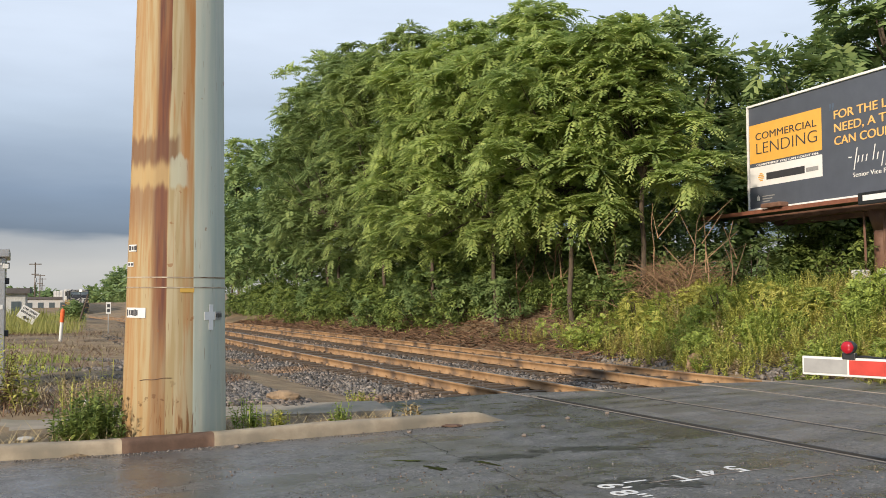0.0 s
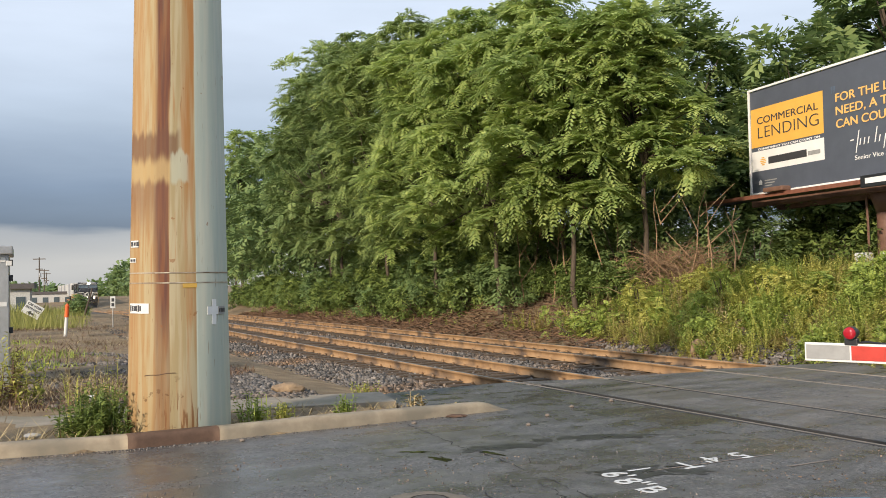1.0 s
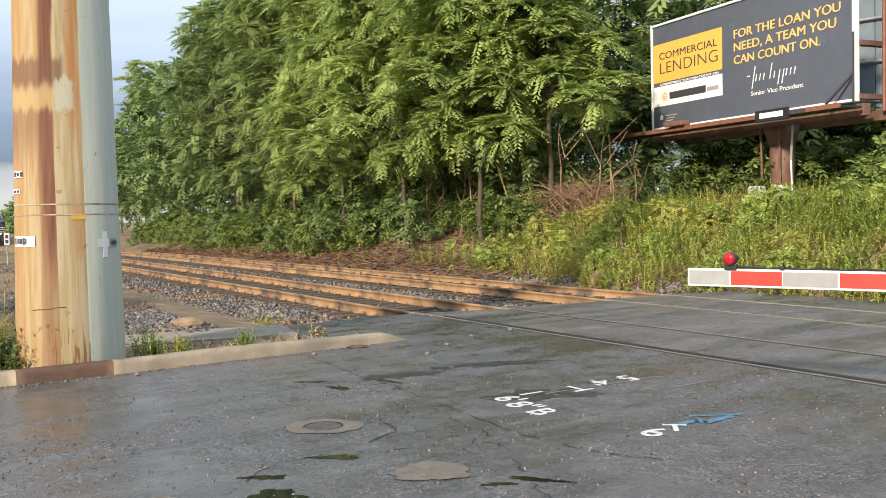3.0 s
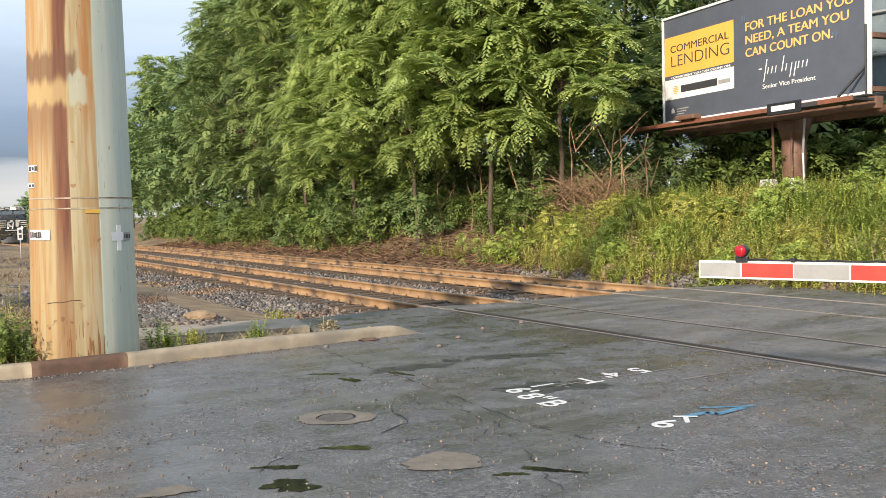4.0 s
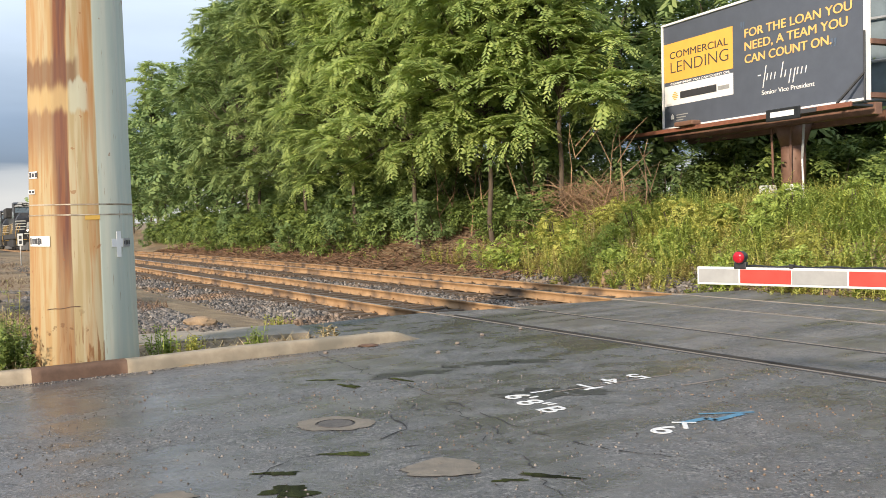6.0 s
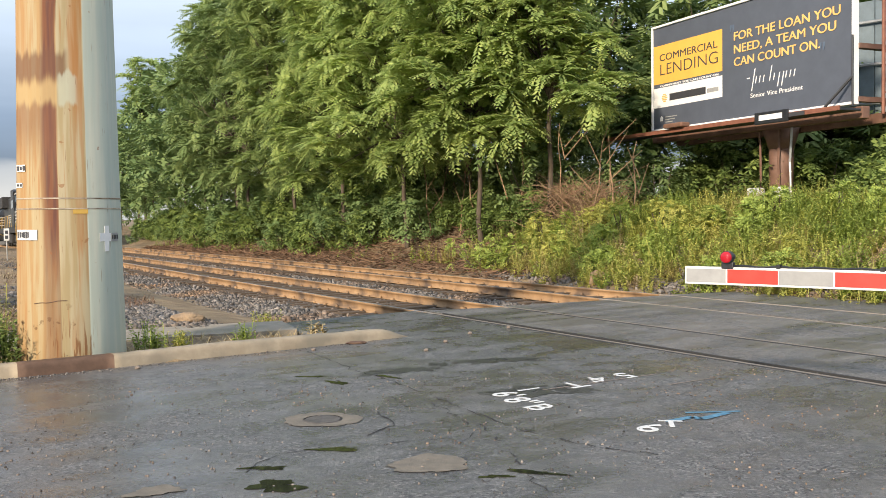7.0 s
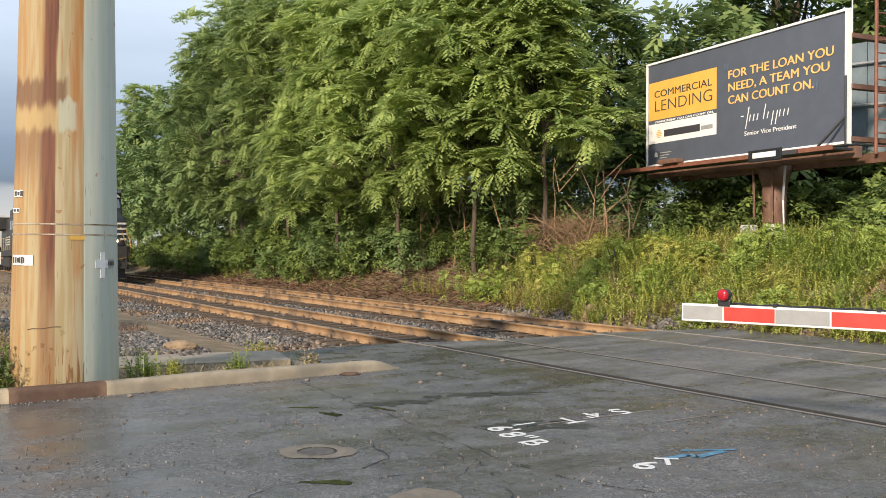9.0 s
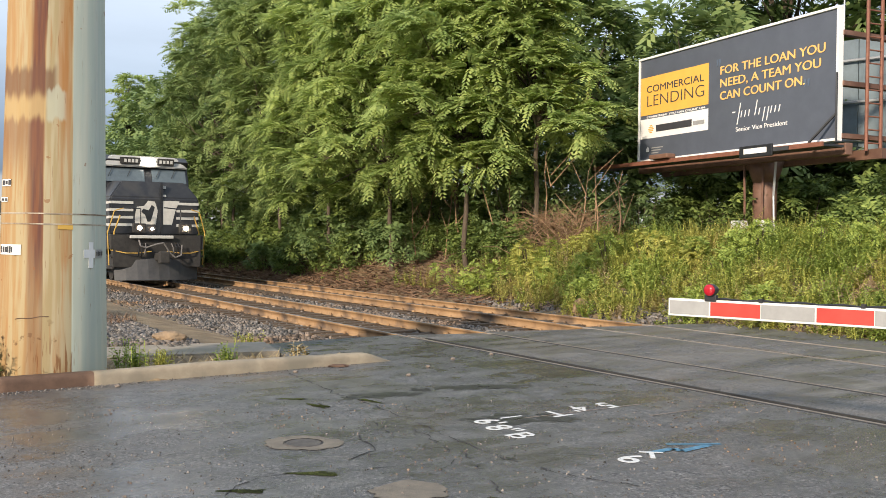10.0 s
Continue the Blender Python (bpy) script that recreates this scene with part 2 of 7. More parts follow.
def pole_material():
    """Pale green paint, weathered to cream on most faces, with vertical rust streaks and rust bands."""
    m = bpy.data.materials.new("weathered_steel")
    m.use_nodes = True
    nt = m.node_tree
    N, L = nt.nodes.new, nt.links.new
    p = nt.nodes["Principled BSDF"]
    co, sep = N("ShaderNodeTexCoord"), N("ShaderNodeSeparateXYZ")
    L(co.outputs["Object"], sep.inputs[0])
    ang = N("ShaderNodeMath")
    ang.operation = "ARCTAN2"
    L(sep.outputs["Y"], ang.inputs[0])
    L(sep.outputs["X"], ang.inputs[1])
    comb = N("ShaderNodeCombineXYZ")
    L(ang.outputs[0], comb.inputs["X"])
    zs = N("ShaderNodeMath")
    zs.operation = "MULTIPLY"
    zs.inputs[1].default_value = 0.10
    L(sep.outputs["Z"], zs.inputs[0])
    L(zs.outputs[0], comb.inputs["Y"])

    def mixed(fac, a, b):
        x = N("ShaderNodeMix")
        x.data_type = "RGBA"
        L(fac, x.inputs["Factor"])
        for sock, val in (("A", a), ("B", b)):
            if isinstance(val, tuple):
                x.inputs[sock].default_value = (*val, 1)
            else:
                L(val, x.inputs[sock])
        return x.outputs["Result"]

    def span(val, lo, hi, tmax=1.0):
        r = N("ShaderNodeMapRange")
        r.interpolation_type = "SMOOTHSTEP"
        r.inputs["From Min"].default_value, r.inputs["From Max"].default_value = lo, hi
        r.inputs["To Max"].default_value = tmax
        L(val, r.inputs["Value"])
        return r.outputs[0]

    def math2(op, a, b):
        x = N("ShaderNodeMath")
        x.operation = op
        for i, v in enumerate((a, b)):
            if isinstance(v, float):
                x.inputs[i].default_value = v
            else:
                L(v, x.inputs[i])
        return x.outputs[0]

    def streaks(scale, seed):
        mp, n = N("ShaderNodeMapping"), N("ShaderNodeTexNoise")
        mp.inputs["Location"].default_value = (seed, seed, 0)
        L(comb.outputs[0], mp.inputs["Vector"])
        n.inputs["Scale"].default_value, n.inputs["Detail"].default_value = scale, 5
        L(mp.outputs[0], n.inputs["Vector"])
        return n.outputs[0]

    # the weather side faces south-west; the lee keeps its green
    raw = ang.outputs[0]
    height = sep.outputs["Z"]

    def between(val, lo, hi, soft=0.03, hard=0.012):
        return math2("MULTIPLY", span(val, lo - soft, lo + soft), math2("SUBTRACT", 1.0, span(val, hi - hard, hi + hard)))
    a = math2("ADD", raw, math2("MULTIPLY", math2("SUBTRACT", streaks(4.5, 11.0), 0.5), 0.16))
    cream = mixed(span(streaks(9.0, 0.0), 0.40, 0.62), (0.36, 0.285, 0.160), (0.33, 0.215, 0.098))
    olive = mixed(span(streaks(8.0, 6.0), 0.40, 0.62), (0.30, 0.235, 0.125), (0.36, 0.305, 0.19))
    lee = mixed(span(streaks(7.0, 9.0), 0.4, 0.65), (0.40, 0.43, 0.355), (0.46, 0.465, 0.375))
    col = mixed(span(raw, -1.49, -1.465), cream, olive)
    col = mixed(span(raw, -0.968, -0.945), col, lee)
    # an orange edge on the left face, one beside the green, thin runs between
    col = mixed(math2("MULTIPLY", math2("SUBTRACT", 1.0, span(a, -2.26, -2.08)), 0.30), col, (0.34, 0.17, 0.06))
    col = mixed(math2("MULTIPLY", between(a, -1.22, -0.97, 0.07), math2("ADD", math2("MULTIPLY", span(height, 2.2, 3.4), 0.4), math2("MULTIPLY", span(streaks(8.0, 4.0), 0.36, 0.6), 0.5))), col, (0.29, 0.13, 0.04))
    thin = span(streaks(12.0, 7.0), 0.54, 0.70, 0.5)
    col = mixed(math2("MULTIPLY", thin, math2("SUBTRACT", 1.0, math2("MULTIPLY", span(raw, -0.968, -0.945), 0.85))), col, (0.31, 0.14, 0.048))
    # the broad red-brown run, down to the foot
    run = math2("MULTIPLY", between(a, -1.79, -1.475, 0.06), math2("ADD", 0.80, math2("MULTIPLY", span(streaks(6.0, 3.0), 0.25, 0.6), 0.20)))
    fade = math2("ADD", 0.50, math2("MULTIPLY", span(height, 0.7, 1.6), 0.5))
    col = mixed(math2("MULTIPLY", run, fade), col, mixed(span(streaks(13.0, 2.5), 0.40, 0.62), (0.150, 0.060, 0.030), (0.100, 0.042, 0.030)))
    # stains round the weather side at two heights, cream paint left between them
    z = math2("ADD", height, math2("MULTIPLY", math2("SUBTRACT", streaks(5.0, 1.0), 0.5), 0.38))
    weather = math2("SUBTRACT", 1.0, span(a, -1.36, -1.20))
    left_half = math2("SUBTRACT", 1.0, span(raw, -1.49, -1.465))
    clean = math2("MULTIPLY", between(z, 2.83, 3.10, 0.06, 0.06), left_half)
    col = mixed(math2("MULTIPLY", clean, 0.75), col, (0.38, 0.27, 0.125))
    for z0, z1, tone in ((3.10, 3.34, (0.12, 0.055, 0.034)), (2.56, 2.80, (0.14, 0.06, 0.038))):
        band = math2("MULTIPLY", span(z, z0 - 0.10, z0 + 0.04) if z0 > 3 else span(z, z0 - 0.5, z0 + 0.1), math2("SUBTRACT", 1.0, span(z, z1 - 0.03, z1 + 0.07)))
        col = mixed(math2("MULTIPLY", math2("MULTIPLY", band, weather if z0 > 3 else left_half), 0.72 if z0 > 3 else 0.5), col, tone)
    # a patch of old pale paint high on the face beside the green
    patch = math2("MULTIPLY", between(raw, -1.45, -1.10, 0.03, 0.05), between(z, 2.80, 3.14, 0.03, 0.03))
    col = mixed(math2("MULTIPLY", patch, 0.8), col, (0.36, 0.36, 0.27))
    # long scratches and drips bleeding rust
    drip = math2("MULTIPLY", span(streaks(34.0, 13.0), 0.66, 0.70), span(z, 0.2, 0.9))
    col = mixed(math2("MULTIPLY", drip, 0.5), col, (0.17, 0.075, 0.03))
    rust_dark = (0.22, 0.085, 0.03)
    fine = N("ShaderNodeTexNoise")
    fine.inputs["Scale"].default_value, fine.inputs["Detail"].default_value = 7, 8
    L(co.outputs["Object"], fine.inputs["Vector"])
    low = math2("SUBTRACT", 1.0, span(sep.outputs["Z"], 0.15, 0.9))
    gnarl = math2("MULTIPLY", span(streaks(26.0, 21.0), 0.55, 0.60), math2("SUBTRACT", 1.0, span(z, 0.25, 0.62)))
    gnarl = math2("MULTIPLY", gnarl, between(raw, -1.75, -0.85, 0.05, 0.1))
    col = mixed(math2("MULTIPLY", gnarl, 0.8), col, (0.16, 0.065, 0.022))
    chips = math2("MULTIPLY", math2("MULTIPLY", span(fine.outputs[0], 0.62, 0.66), low), math2("SUBTRACT", 1.0, span(raw, -1.0, -0.9)))
    col = mixed(chips, col, (0.10, 0.045, 0.02))
    blot = span(fine.outputs[0], 0.70, 0.72)
    col = mixed(math2("MULTIPLY", blot, 0.6), col, rust_dark)
    L(col, p.inputs["Base Color"])
    p.inputs["Roughness"].default_value = 0.72
    p.inputs["Specular IOR Level"].default_value = 0.18
    bp = N("ShaderNodeBump")
    bp.inputs["Strength"].default_value, bp.inputs["Distance"].default_value = 0.25, 0.01
    L(fine.outputs[0], bp.inputs["Height"])
    L(bp.outputs[0], p.inputs["Normal"])
    return m


M = dict(
    asphalt=asphalt_material(),
    panel=asphalt_material("dusty_asphalt", (0.125, 0.115, 0.104), (0.185, 0.172, 0.155), 0.12),
    pole=pole_material(),
    patch=surface("concrete_patch", (0.125, 0.108, 0.085), (0.20, 0.17, 0.13), scale=8, rough=0.7, bump=0.4, fine=80),
    concrete=surface("old_concrete", (0.27, 0.22, 0.155), (0.38, 0.315, 0.225), scale=5, rough=0.85, bump=0.4, fine=70, c=(0.22, 0.19, 0.14), cscale=2.0),
    slab=surface("pavement_concrete", (0.23, 0.195, 0.15), (0.31, 0.27, 0.21), scale=4, rough=0.85, bump=0.4, fine=70, c=(0.20, 0.18, 0.13), cscale=1.2),
    plate=surface("rusted_plate", (0.085, 0.048, 0.030), (0.13, 0.075, 0.048), scale=8, rough=0.75, bump=0.3),
    soil=surface("dry_soil", (0.17, 0.115, 0.065), (0.30, 0.22, 0.125), scale=2.2, rough=0.95, bump=0.9, fine=25, c=(0.12, 0.095, 0.06), cscale=0.35, bumpdist=0.03),
    gravel=surface("ballast_bed", (0.06, 0.052, 0.045), (0.13, 0.11, 0.095), scale=16, rough=0.9, bump=1.0, fine=22, c=(0.07, 0.062, 0.055), cscale=0.5, bumpdist=0.05),
    stone=surface("ballast_stone", (0.10, 0.092, 0.085), (0.19, 0.165, 0.14), scale=3, rough=0.85, bump=0.3, island=0.75, c=(0.19, 0.12, 0.07), cscale=0.45),
    # third colour: dark patches that put shade along the rails into the rust
    rust_rail=surface("rusted_rail", (0.25, 0.145, 0.066), (0.38, 0.235, 0.115), scale=2.2, rough=0.75, bump=0.3, c=(0.09, 0.06, 0.04), cscale=1.4),
    strap=surface('dull_strap', (0.16, 0.10, 0.05), (0.50, 0.44, 0.34), scale=4, rough=0.5, bump=0.1),
    rubber=plain('crossing_rubber', (0.028, 0.027, 0.026), 0.7),
    crossing_rail=surface('crossing_rail_steel', (0.24, 0.195, 0.15), (0.34, 0.285, 0.23), scale=4, rough=0.5, metal=0.3, bump=0.05),
    rail_top=surface("worn_rail_head", (0.28, 0.25, 0.22), (0.40, 0.37, 0.34), scale=3, rough=0.5, metal=0.7, bump=0.05),
    tie=surface("tie_timber", (0.065, 0.045, 0.03), (0.12, 0.085, 0.055), scale=9, rough=0.9, bump=0.6, stretch=(1, 6, 6)),
    dark=plain("black_gap", (0.012, 0.012, 0.012), 0.9),
    crack=plain("crack_shadow", (0.022, 0.022, 0.023), 0.8),
    paint=surface("white_road_paint", (0.55, 0.55, 0.53), (0.72, 0.72, 0.70), scale=20, rough=0.6, bump=0.2),
    paint_faint=surface("faint_pink_paint", (0.22, 0.17, 0.14), (0.30, 0.24, 0.20), scale=20, rough=0.6, bump=0.2),
    paint_blue=surface("blue_road_paint", (0.05, 0.15, 0.24), (0.10, 0.26, 0.38), scale=14, rough=0.6, bump=0.2),
    iron=surface("cast_iron", (0.07, 0.062, 0.055), (0.13, 0.115, 0.10), scale=14, rough=0.6, metal=0.3, bump=0.5),
    wet=plain("standing_water", (0.018, 0.020, 0.016), 0.06, bump=0.0),
    damp=plain("damp_asphalt", (0.050, 0.051, 0.050), 0.30, bump=0.5, scale=12),
    white=plain("white_sheeting", (0.68, 0.68, 0.65), 0.45, var=0.07),
    grey_sheet=plain("faded_grey_sheeting", (0.31, 0.31, 0.30), 0.5, var=0.1),
    red=plain("red_sheeting", (0.50, 0.05, 0.035), 0.4, var=0.15),
    black=plain("black_paint", (0.018, 0.019, 0.021), 0.4, var=0.3),
    lens_red=plain("red_lens", (0.42, 0.012, 0.022), 0.12, bump=0.0),
    bronze=surface("brown_steel", (0.14, 0.075, 0.05), (0.20, 0.11, 0.075), scale=5, rough=0.6, bump=0.15, c=(0.10, 0.05, 0.035)),
    ledge=surface("red_brown_steel", (0.17, 0.065, 0.04), (0.25, 0.10, 0.06), scale=5, rough=0.65, bump=0.15),
    slate_blue=plain("dim_blue_print", (0.10, 0.135, 0.19), 0.45, var=0.08, scale=2, bump=0.0),
    slate=plain("slate_vinyl", (0.090, 0.102, 0.128), 0.42, var=0.08, scale=2, bump=0.05),
    amber=plain("amber_vinyl", (0.78, 0.43, 0.085), 0.5, var=0.05, scale=2, bump=0.05),
    amber_text=plain("amber_lettering", (0.85, 0.50, 0.16), 0.5, var=0.05, bump=0.0),
    ink=plain("dark_lettering", (0.05, 0.05, 0.055), 0.5, var=0.1, bump=0.0),
    white_vinyl=plain("white_vinyl", (0.80, 0.79, 0.76), 0.5, var=0.04, scale=2, bump=0.03),
    sheetmetal=plain("blue_grey_sheet_metal", (0.15, 0.19, 0.21), 0.5, var=0.15, scale=2),
    galv=surface("galvanised_steel", (0.42, 0.42, 0.41), (0.55, 0.55, 0.54), scale=3, rough=0.38, metal=0.6, bump=0.06, c=(0.36, 0.35, 0.34)),
    blue_sign=plain("blue_sign", (0.02, 0.10, 0.32), 0.4),
    orange=plain("orange_plastic", (0.75, 0.13, 0.03), 0.5),
    wood=surface("creosote_wood", (0.07, 0.055, 0.04), (0.13, 0.10, 0.075), scale=6, rough=0.9, bump=0.4, stretch=(4, 4, 0.6)),
    bark=surface("bark", (0.065, 0.048, 0.034), (0.13, 0.10, 0.07), scale=8, rough=0.95, bump=0.9, fine=30, stretch=(3, 3, 0.6)),
    twig=surface("dry_twig", (0.19, 0.115, 0.065), (0.33, 0.215, 0.125), scale=6, rough=0.9, bump=0.2, island=0.35),
    dead=surface("dead_leaves", (0.10, 0.058, 0.036), (0.20, 0.118, 0.066), scale=2, rough=0.95, bump=0.2, island=0.5),
    straw=surface("straw", (0.33, 0.25, 0.12), (0.46, 0.37, 0.20), scale=2, rough=0.9, bump=0.1, island=0.35),
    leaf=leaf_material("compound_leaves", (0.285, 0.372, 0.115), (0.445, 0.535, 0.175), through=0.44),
    leaf_mid=leaf_material("darker_compound_leaves", (0.220, 0.295, 0.098), (0.350, 0.430, 0.148), through=0.40),
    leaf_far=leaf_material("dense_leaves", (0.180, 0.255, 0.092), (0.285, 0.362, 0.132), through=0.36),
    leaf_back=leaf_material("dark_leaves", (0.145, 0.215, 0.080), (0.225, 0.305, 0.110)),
    leaf_ivy=leaf_material("vine_leaves", (0.135, 0.195, 0.054), (0.235, 0.300, 0.080), scale=0.9, island=0.35),
    leaf_weed=leaf_material("weed_leaves", (0.37, 0.39, 0.085), (0.50, 0.47, 0.13), scale=0.5, island=0.3),
    leaf_weed2=leaf_material("green_weed_leaves", (0.255, 0.325, 0.07), (0.36, 0.43, 0.10), scale=0.7, island=0.3),
    leaf_dry=leaf_material("fading_weed_leaves", (0.36, 0.29, 0.10), (0.46, 0.40, 0.14), scale=0.9),
    grass=leaf_material("tall_grass", (0.24, 0.265, 0.07), (0.34, 0.335, 0.11), scale=0.3),
    loco_black=surface("locomotive_black", (0.016, 0.017, 0.020), (0.028, 0.029, 0.032), scale=3, rough=0.42, bump=0.05, c=(0.045, 0.042, 0.038), cscale=1.5),
    loco_grey=surface("dusty_underframe", (0.020, 0.019, 0.018), (0.042, 0.039, 0.035), scale=5, rough=0.8, bump=0.2),
    plow=surface("dusty_plow_steel", (0.032, 0.033, 0.036), (0.055, 0.055, 0.055), scale=4, rough=0.55, bump=0.15),
    loco_white=plain("dusty_white_paint", (0.50, 0.49, 0.45), 0.5, var=0.1),
    roof=plain("pale_roof_paint", (0.36, 0.36, 0.34), 0.5, var=0.1),
    yellow=plain("yellow_handrail", (0.50, 0.31, 0.06), 0.5, var=0.1),
    glass=plain("dark_window_glass", (0.09, 0.115, 0.13), 0.06, var=0.1, bump=0.0),
    lamp=glow("headlamp", (1.0, 0.90, 0.76), 14.0),
    lamp_bright=glow("bright_ditch_lamp", (1.0, 0.74, 0.50), 160.0),
    lamp_warm=glow("ditch_lamp", (1.0, 0.72, 0.48), 22.0),
    hose=plain("rubber_hose", (0.16, 0.15, 0.14), 0.6),
    box_a=surface("white_container", (0.50, 0.50, 0.48), (0.62, 0.62, 0.60), scale=2, rough=0.5, bump=0.1),
    box_b=surface("grey_container", (0.30, 0.31, 0.33), (0.40, 0.41, 0.43), scale=2, rough=0.5, bump=0.1),
    box_c=surface("rust_container", (0.25, 0.09, 0.04), (0.34, 0.14, 0.07), scale=2, rough=0.6, bump=0.1),
    well=surface("well_car_paint", (0.30, 0.14, 0.05), (0.40, 0.20, 0.08), scale=3, rough=0.7, bump=0.1),
    wall=plain("pale_render", (0.50, 0.50, 0.48), 0.8),
    roofing=plain("dark_roofing", (0.10, 0.09, 0.09), 0.8),
    rock=surface("tan_rock", (0.22, 0.15, 0.09), (0.34, 0.24, 0.145), scale=5, rough=0.9, bump=0.7, fine=20, bumpdist=0.03),
)

# ---------------------------------------------------------------- mesh helpers
def obj(name, bm, material, parent=None, label="", smooth=False):
    me = bpy.data.meshes.new(name)
    bm.to_mesh(me)
    bm.free()
    for m in material if isinstance(material, (list, tuple)) else [material]:
        me.materials.append(m)
    if smooth:
        me.polygons.foreach_set("use_smooth", [True] * len(me.polygons))
    ob = new(name, me)
    ob.parent = parent
    if label:
        ob["label"] = label
    return ob


part = obj


def quad_mesh(name, verts, quads, material, parent=None, label="", smooth=False):
    verts, quads = np.asarray(verts, np.float32).reshape(-1, 3), np.asarray(quads, np.int32).reshape(-1, 4)
    me = bpy.data.meshes.new(name)
    me.vertices.add(len(verts))
    me.vertices.foreach_set("co", verts.ravel())
    me.loops.add(quads.size)
    me.loops.foreach_set("vertex_index", quads.ravel())
    me.polygons.add(len(quads))
    me.polygons.foreach_set("loop_start", np.arange(0, quads.size, 4, dtype=np.int32))
    me.update(calc_edges=True)
    if smooth:
        me.polygons.foreach_set("use_smooth", [True] * len(me.polygons))
    me.materials.append(material)
    ob = new(name, me)
    ob.parent = parent
    if label:
        ob["label"] = label
    return ob


def empty(name, m, label, category, group="", kind=""):
    ob = new(name)
    ob.matrix_basis = m
    return tagged(ob, label, category, group, kind)


def box(bm, x0, y0, z0, x1, y1, z1, bevel=0.0, m=None):
    r = bmesh.ops.create_cube(bm, size=1)
    t = Matrix.Translation(((x0 + x1) / 2, (y0 + y1) / 2, (z0 + z1) / 2)) @ Matrix.Diagonal((abs(x1 - x0), abs(y1 - y0), abs(z1 - z0), 1))
    bmesh.ops.transform(bm, matrix=(m @ t) if m else t, verts=r["verts"])
    if bevel:
        es = list({e for v in r["verts"] for e in v.link_edges})
        bmesh.ops.bevel(bm, geom=es, offset=bevel, segments=2, affect="EDGES", profile=0.6)
    return bm


def cyl(bm, p, q, r0, r1=None, n=10, caps=True):
    p, q = Vector(p), Vector(q)
    d = q - p
    r = bmesh.ops.create_cone(bm, cap_ends=caps, segments=n, radius1=r0, radius2=r0 if r1 is None else r1, depth=d.length)
    bmesh.ops.transform(bm, matrix=Matrix.Translation((p + q) / 2) @ d.to_track_quat("Z", "Y").to_matrix().to_4x4(), verts=r["verts"])
    return bm


def tube(bm, pts, r, n=6):
    for a, b in zip(pts[:-1], pts[1:]):
        cyl(bm, a, b, r, n=n)
    return bm


def poly(bm, pts, z0=None, z1=None):
    """A flat polygon, or a prism from z0 to z1."""
    if z0 is None:
        return bm.faces.new([bm.verts.new(p) for p in pts])
    lo = [bm.verts.new((x, y, z0)) for x, y in pts]
    hi = [bm.verts.new((x, y, z1)) for x, y in pts]
    bm.faces.new(hi)
    bm.faces.new(lo[::-1])
    for i in range(len(pts)):
        j = (i + 1) % len(pts)
        bm.faces.new((lo[i], lo[j], hi[j], hi[i]))
    bmesh.ops.recalc_face_normals(bm, faces=bm.faces)
    return bm


def bm_new():
    return bmesh.new()


def split_letters(me, parent, m):
    """Each letter of a line of text as a part of its own."""
    bm = bm_new()
    bm.from_mesh(me)
    todo, runs = set(bm.verts), []
    while todo:
        stack, seen = [todo.pop()], []
        while stack:
            v = stack.pop()
            seen.append(v)
            for e in v.link_edges:
                w = e.other_vert(v)
                if w in todo:
                    todo.remove(w)
                    stack.append(w)
        runs.append([min(v.co.x for v in seen), max(v.co.x for v in seen), seen])
    runs.sort(key=lambda r: r[0])
    groups = []
    for lo, hi, vs in runs:
        if groups and lo < groups[-1][1] - 0.25 * (hi - lo):
            groups[-1][1] = max(groups[-1][1], hi)
            groups[-1][2].extend(vs)
        else:
            groups.append([lo, hi, list(vs)])
    for lo, hi, vs in groups:
        index = {v: k for k, v in enumerate(vs)}
        faces = [[index[v] for v in f.verts] for f in bm.faces if f.verts[0] in index]
        letter = bpy.data.meshes.new("letter")
        letter.from_pydata([v.co[:] for v in vs], [], faces)
        letter.materials.append(me.materials[0])
        ob = new("letter", letter)
        ob.parent = parent
        ob.matrix_basis = m
    bm.free()
    bpy.data.meshes.remove(me)


def lettering(name, text, size, material, parent, m, label="", width=None, bold=0.0):
    cu = bpy.data.curves.new("text", "FONT")
    cu.body, cu.size, cu.extrude, cu.offset = text, size, 0.004, bold
    tmp = new("tmp", cu)
    bpy.context.view_layer.update()
    me = bpy.data.meshes.new_from_object(tmp.evaluated_get(bpy.context.evaluated_depsgraph_get()))
    bpy.data.objects.remove(tmp)
    co = np.zeros(len(me.vertices) * 3)
    me.vertices.foreach_get("co", co)
    co = co.reshape(-1, 3)
    if width:
        co[:, 0] = (co[:, 0] - co[:, 0].min()) * width / np.ptp(co[:, 0])
        me.vertices.foreach_set("co", co.ravel())
    me.materials.clear()
    me.materials.append(material)
    if parent:
        return split_letters(me, parent, m)
    ob = new(name, me)
    ob.parent = parent
    ob.matrix_basis = m
    if label:
        ob["label"] = label
    return ob


# ---------------------------------------------------------------- the line of the railway
TH = radians(26.5)
U = np.array((-math.sin(TH), math.cos(TH)))
NR = np.array((math.cos(TH), math.sin(TH)))
P0 = NR * 8.48 + U * 8.1
SPACING = 3.66


def dev(s):
    s = np.asarray(s, float)
    k = radians(3.5) / 36
    e = np.clip(s, 0, 36)
    return k * e * e / 2 + np.maximum(s - 36, 0) * radians(3.5)


def drop(s):
    s = np.maximum(np.asarray(s, float) - 8, 0)
    return -2.6 * (1 - np.exp(-((s / 125) ** 2)))


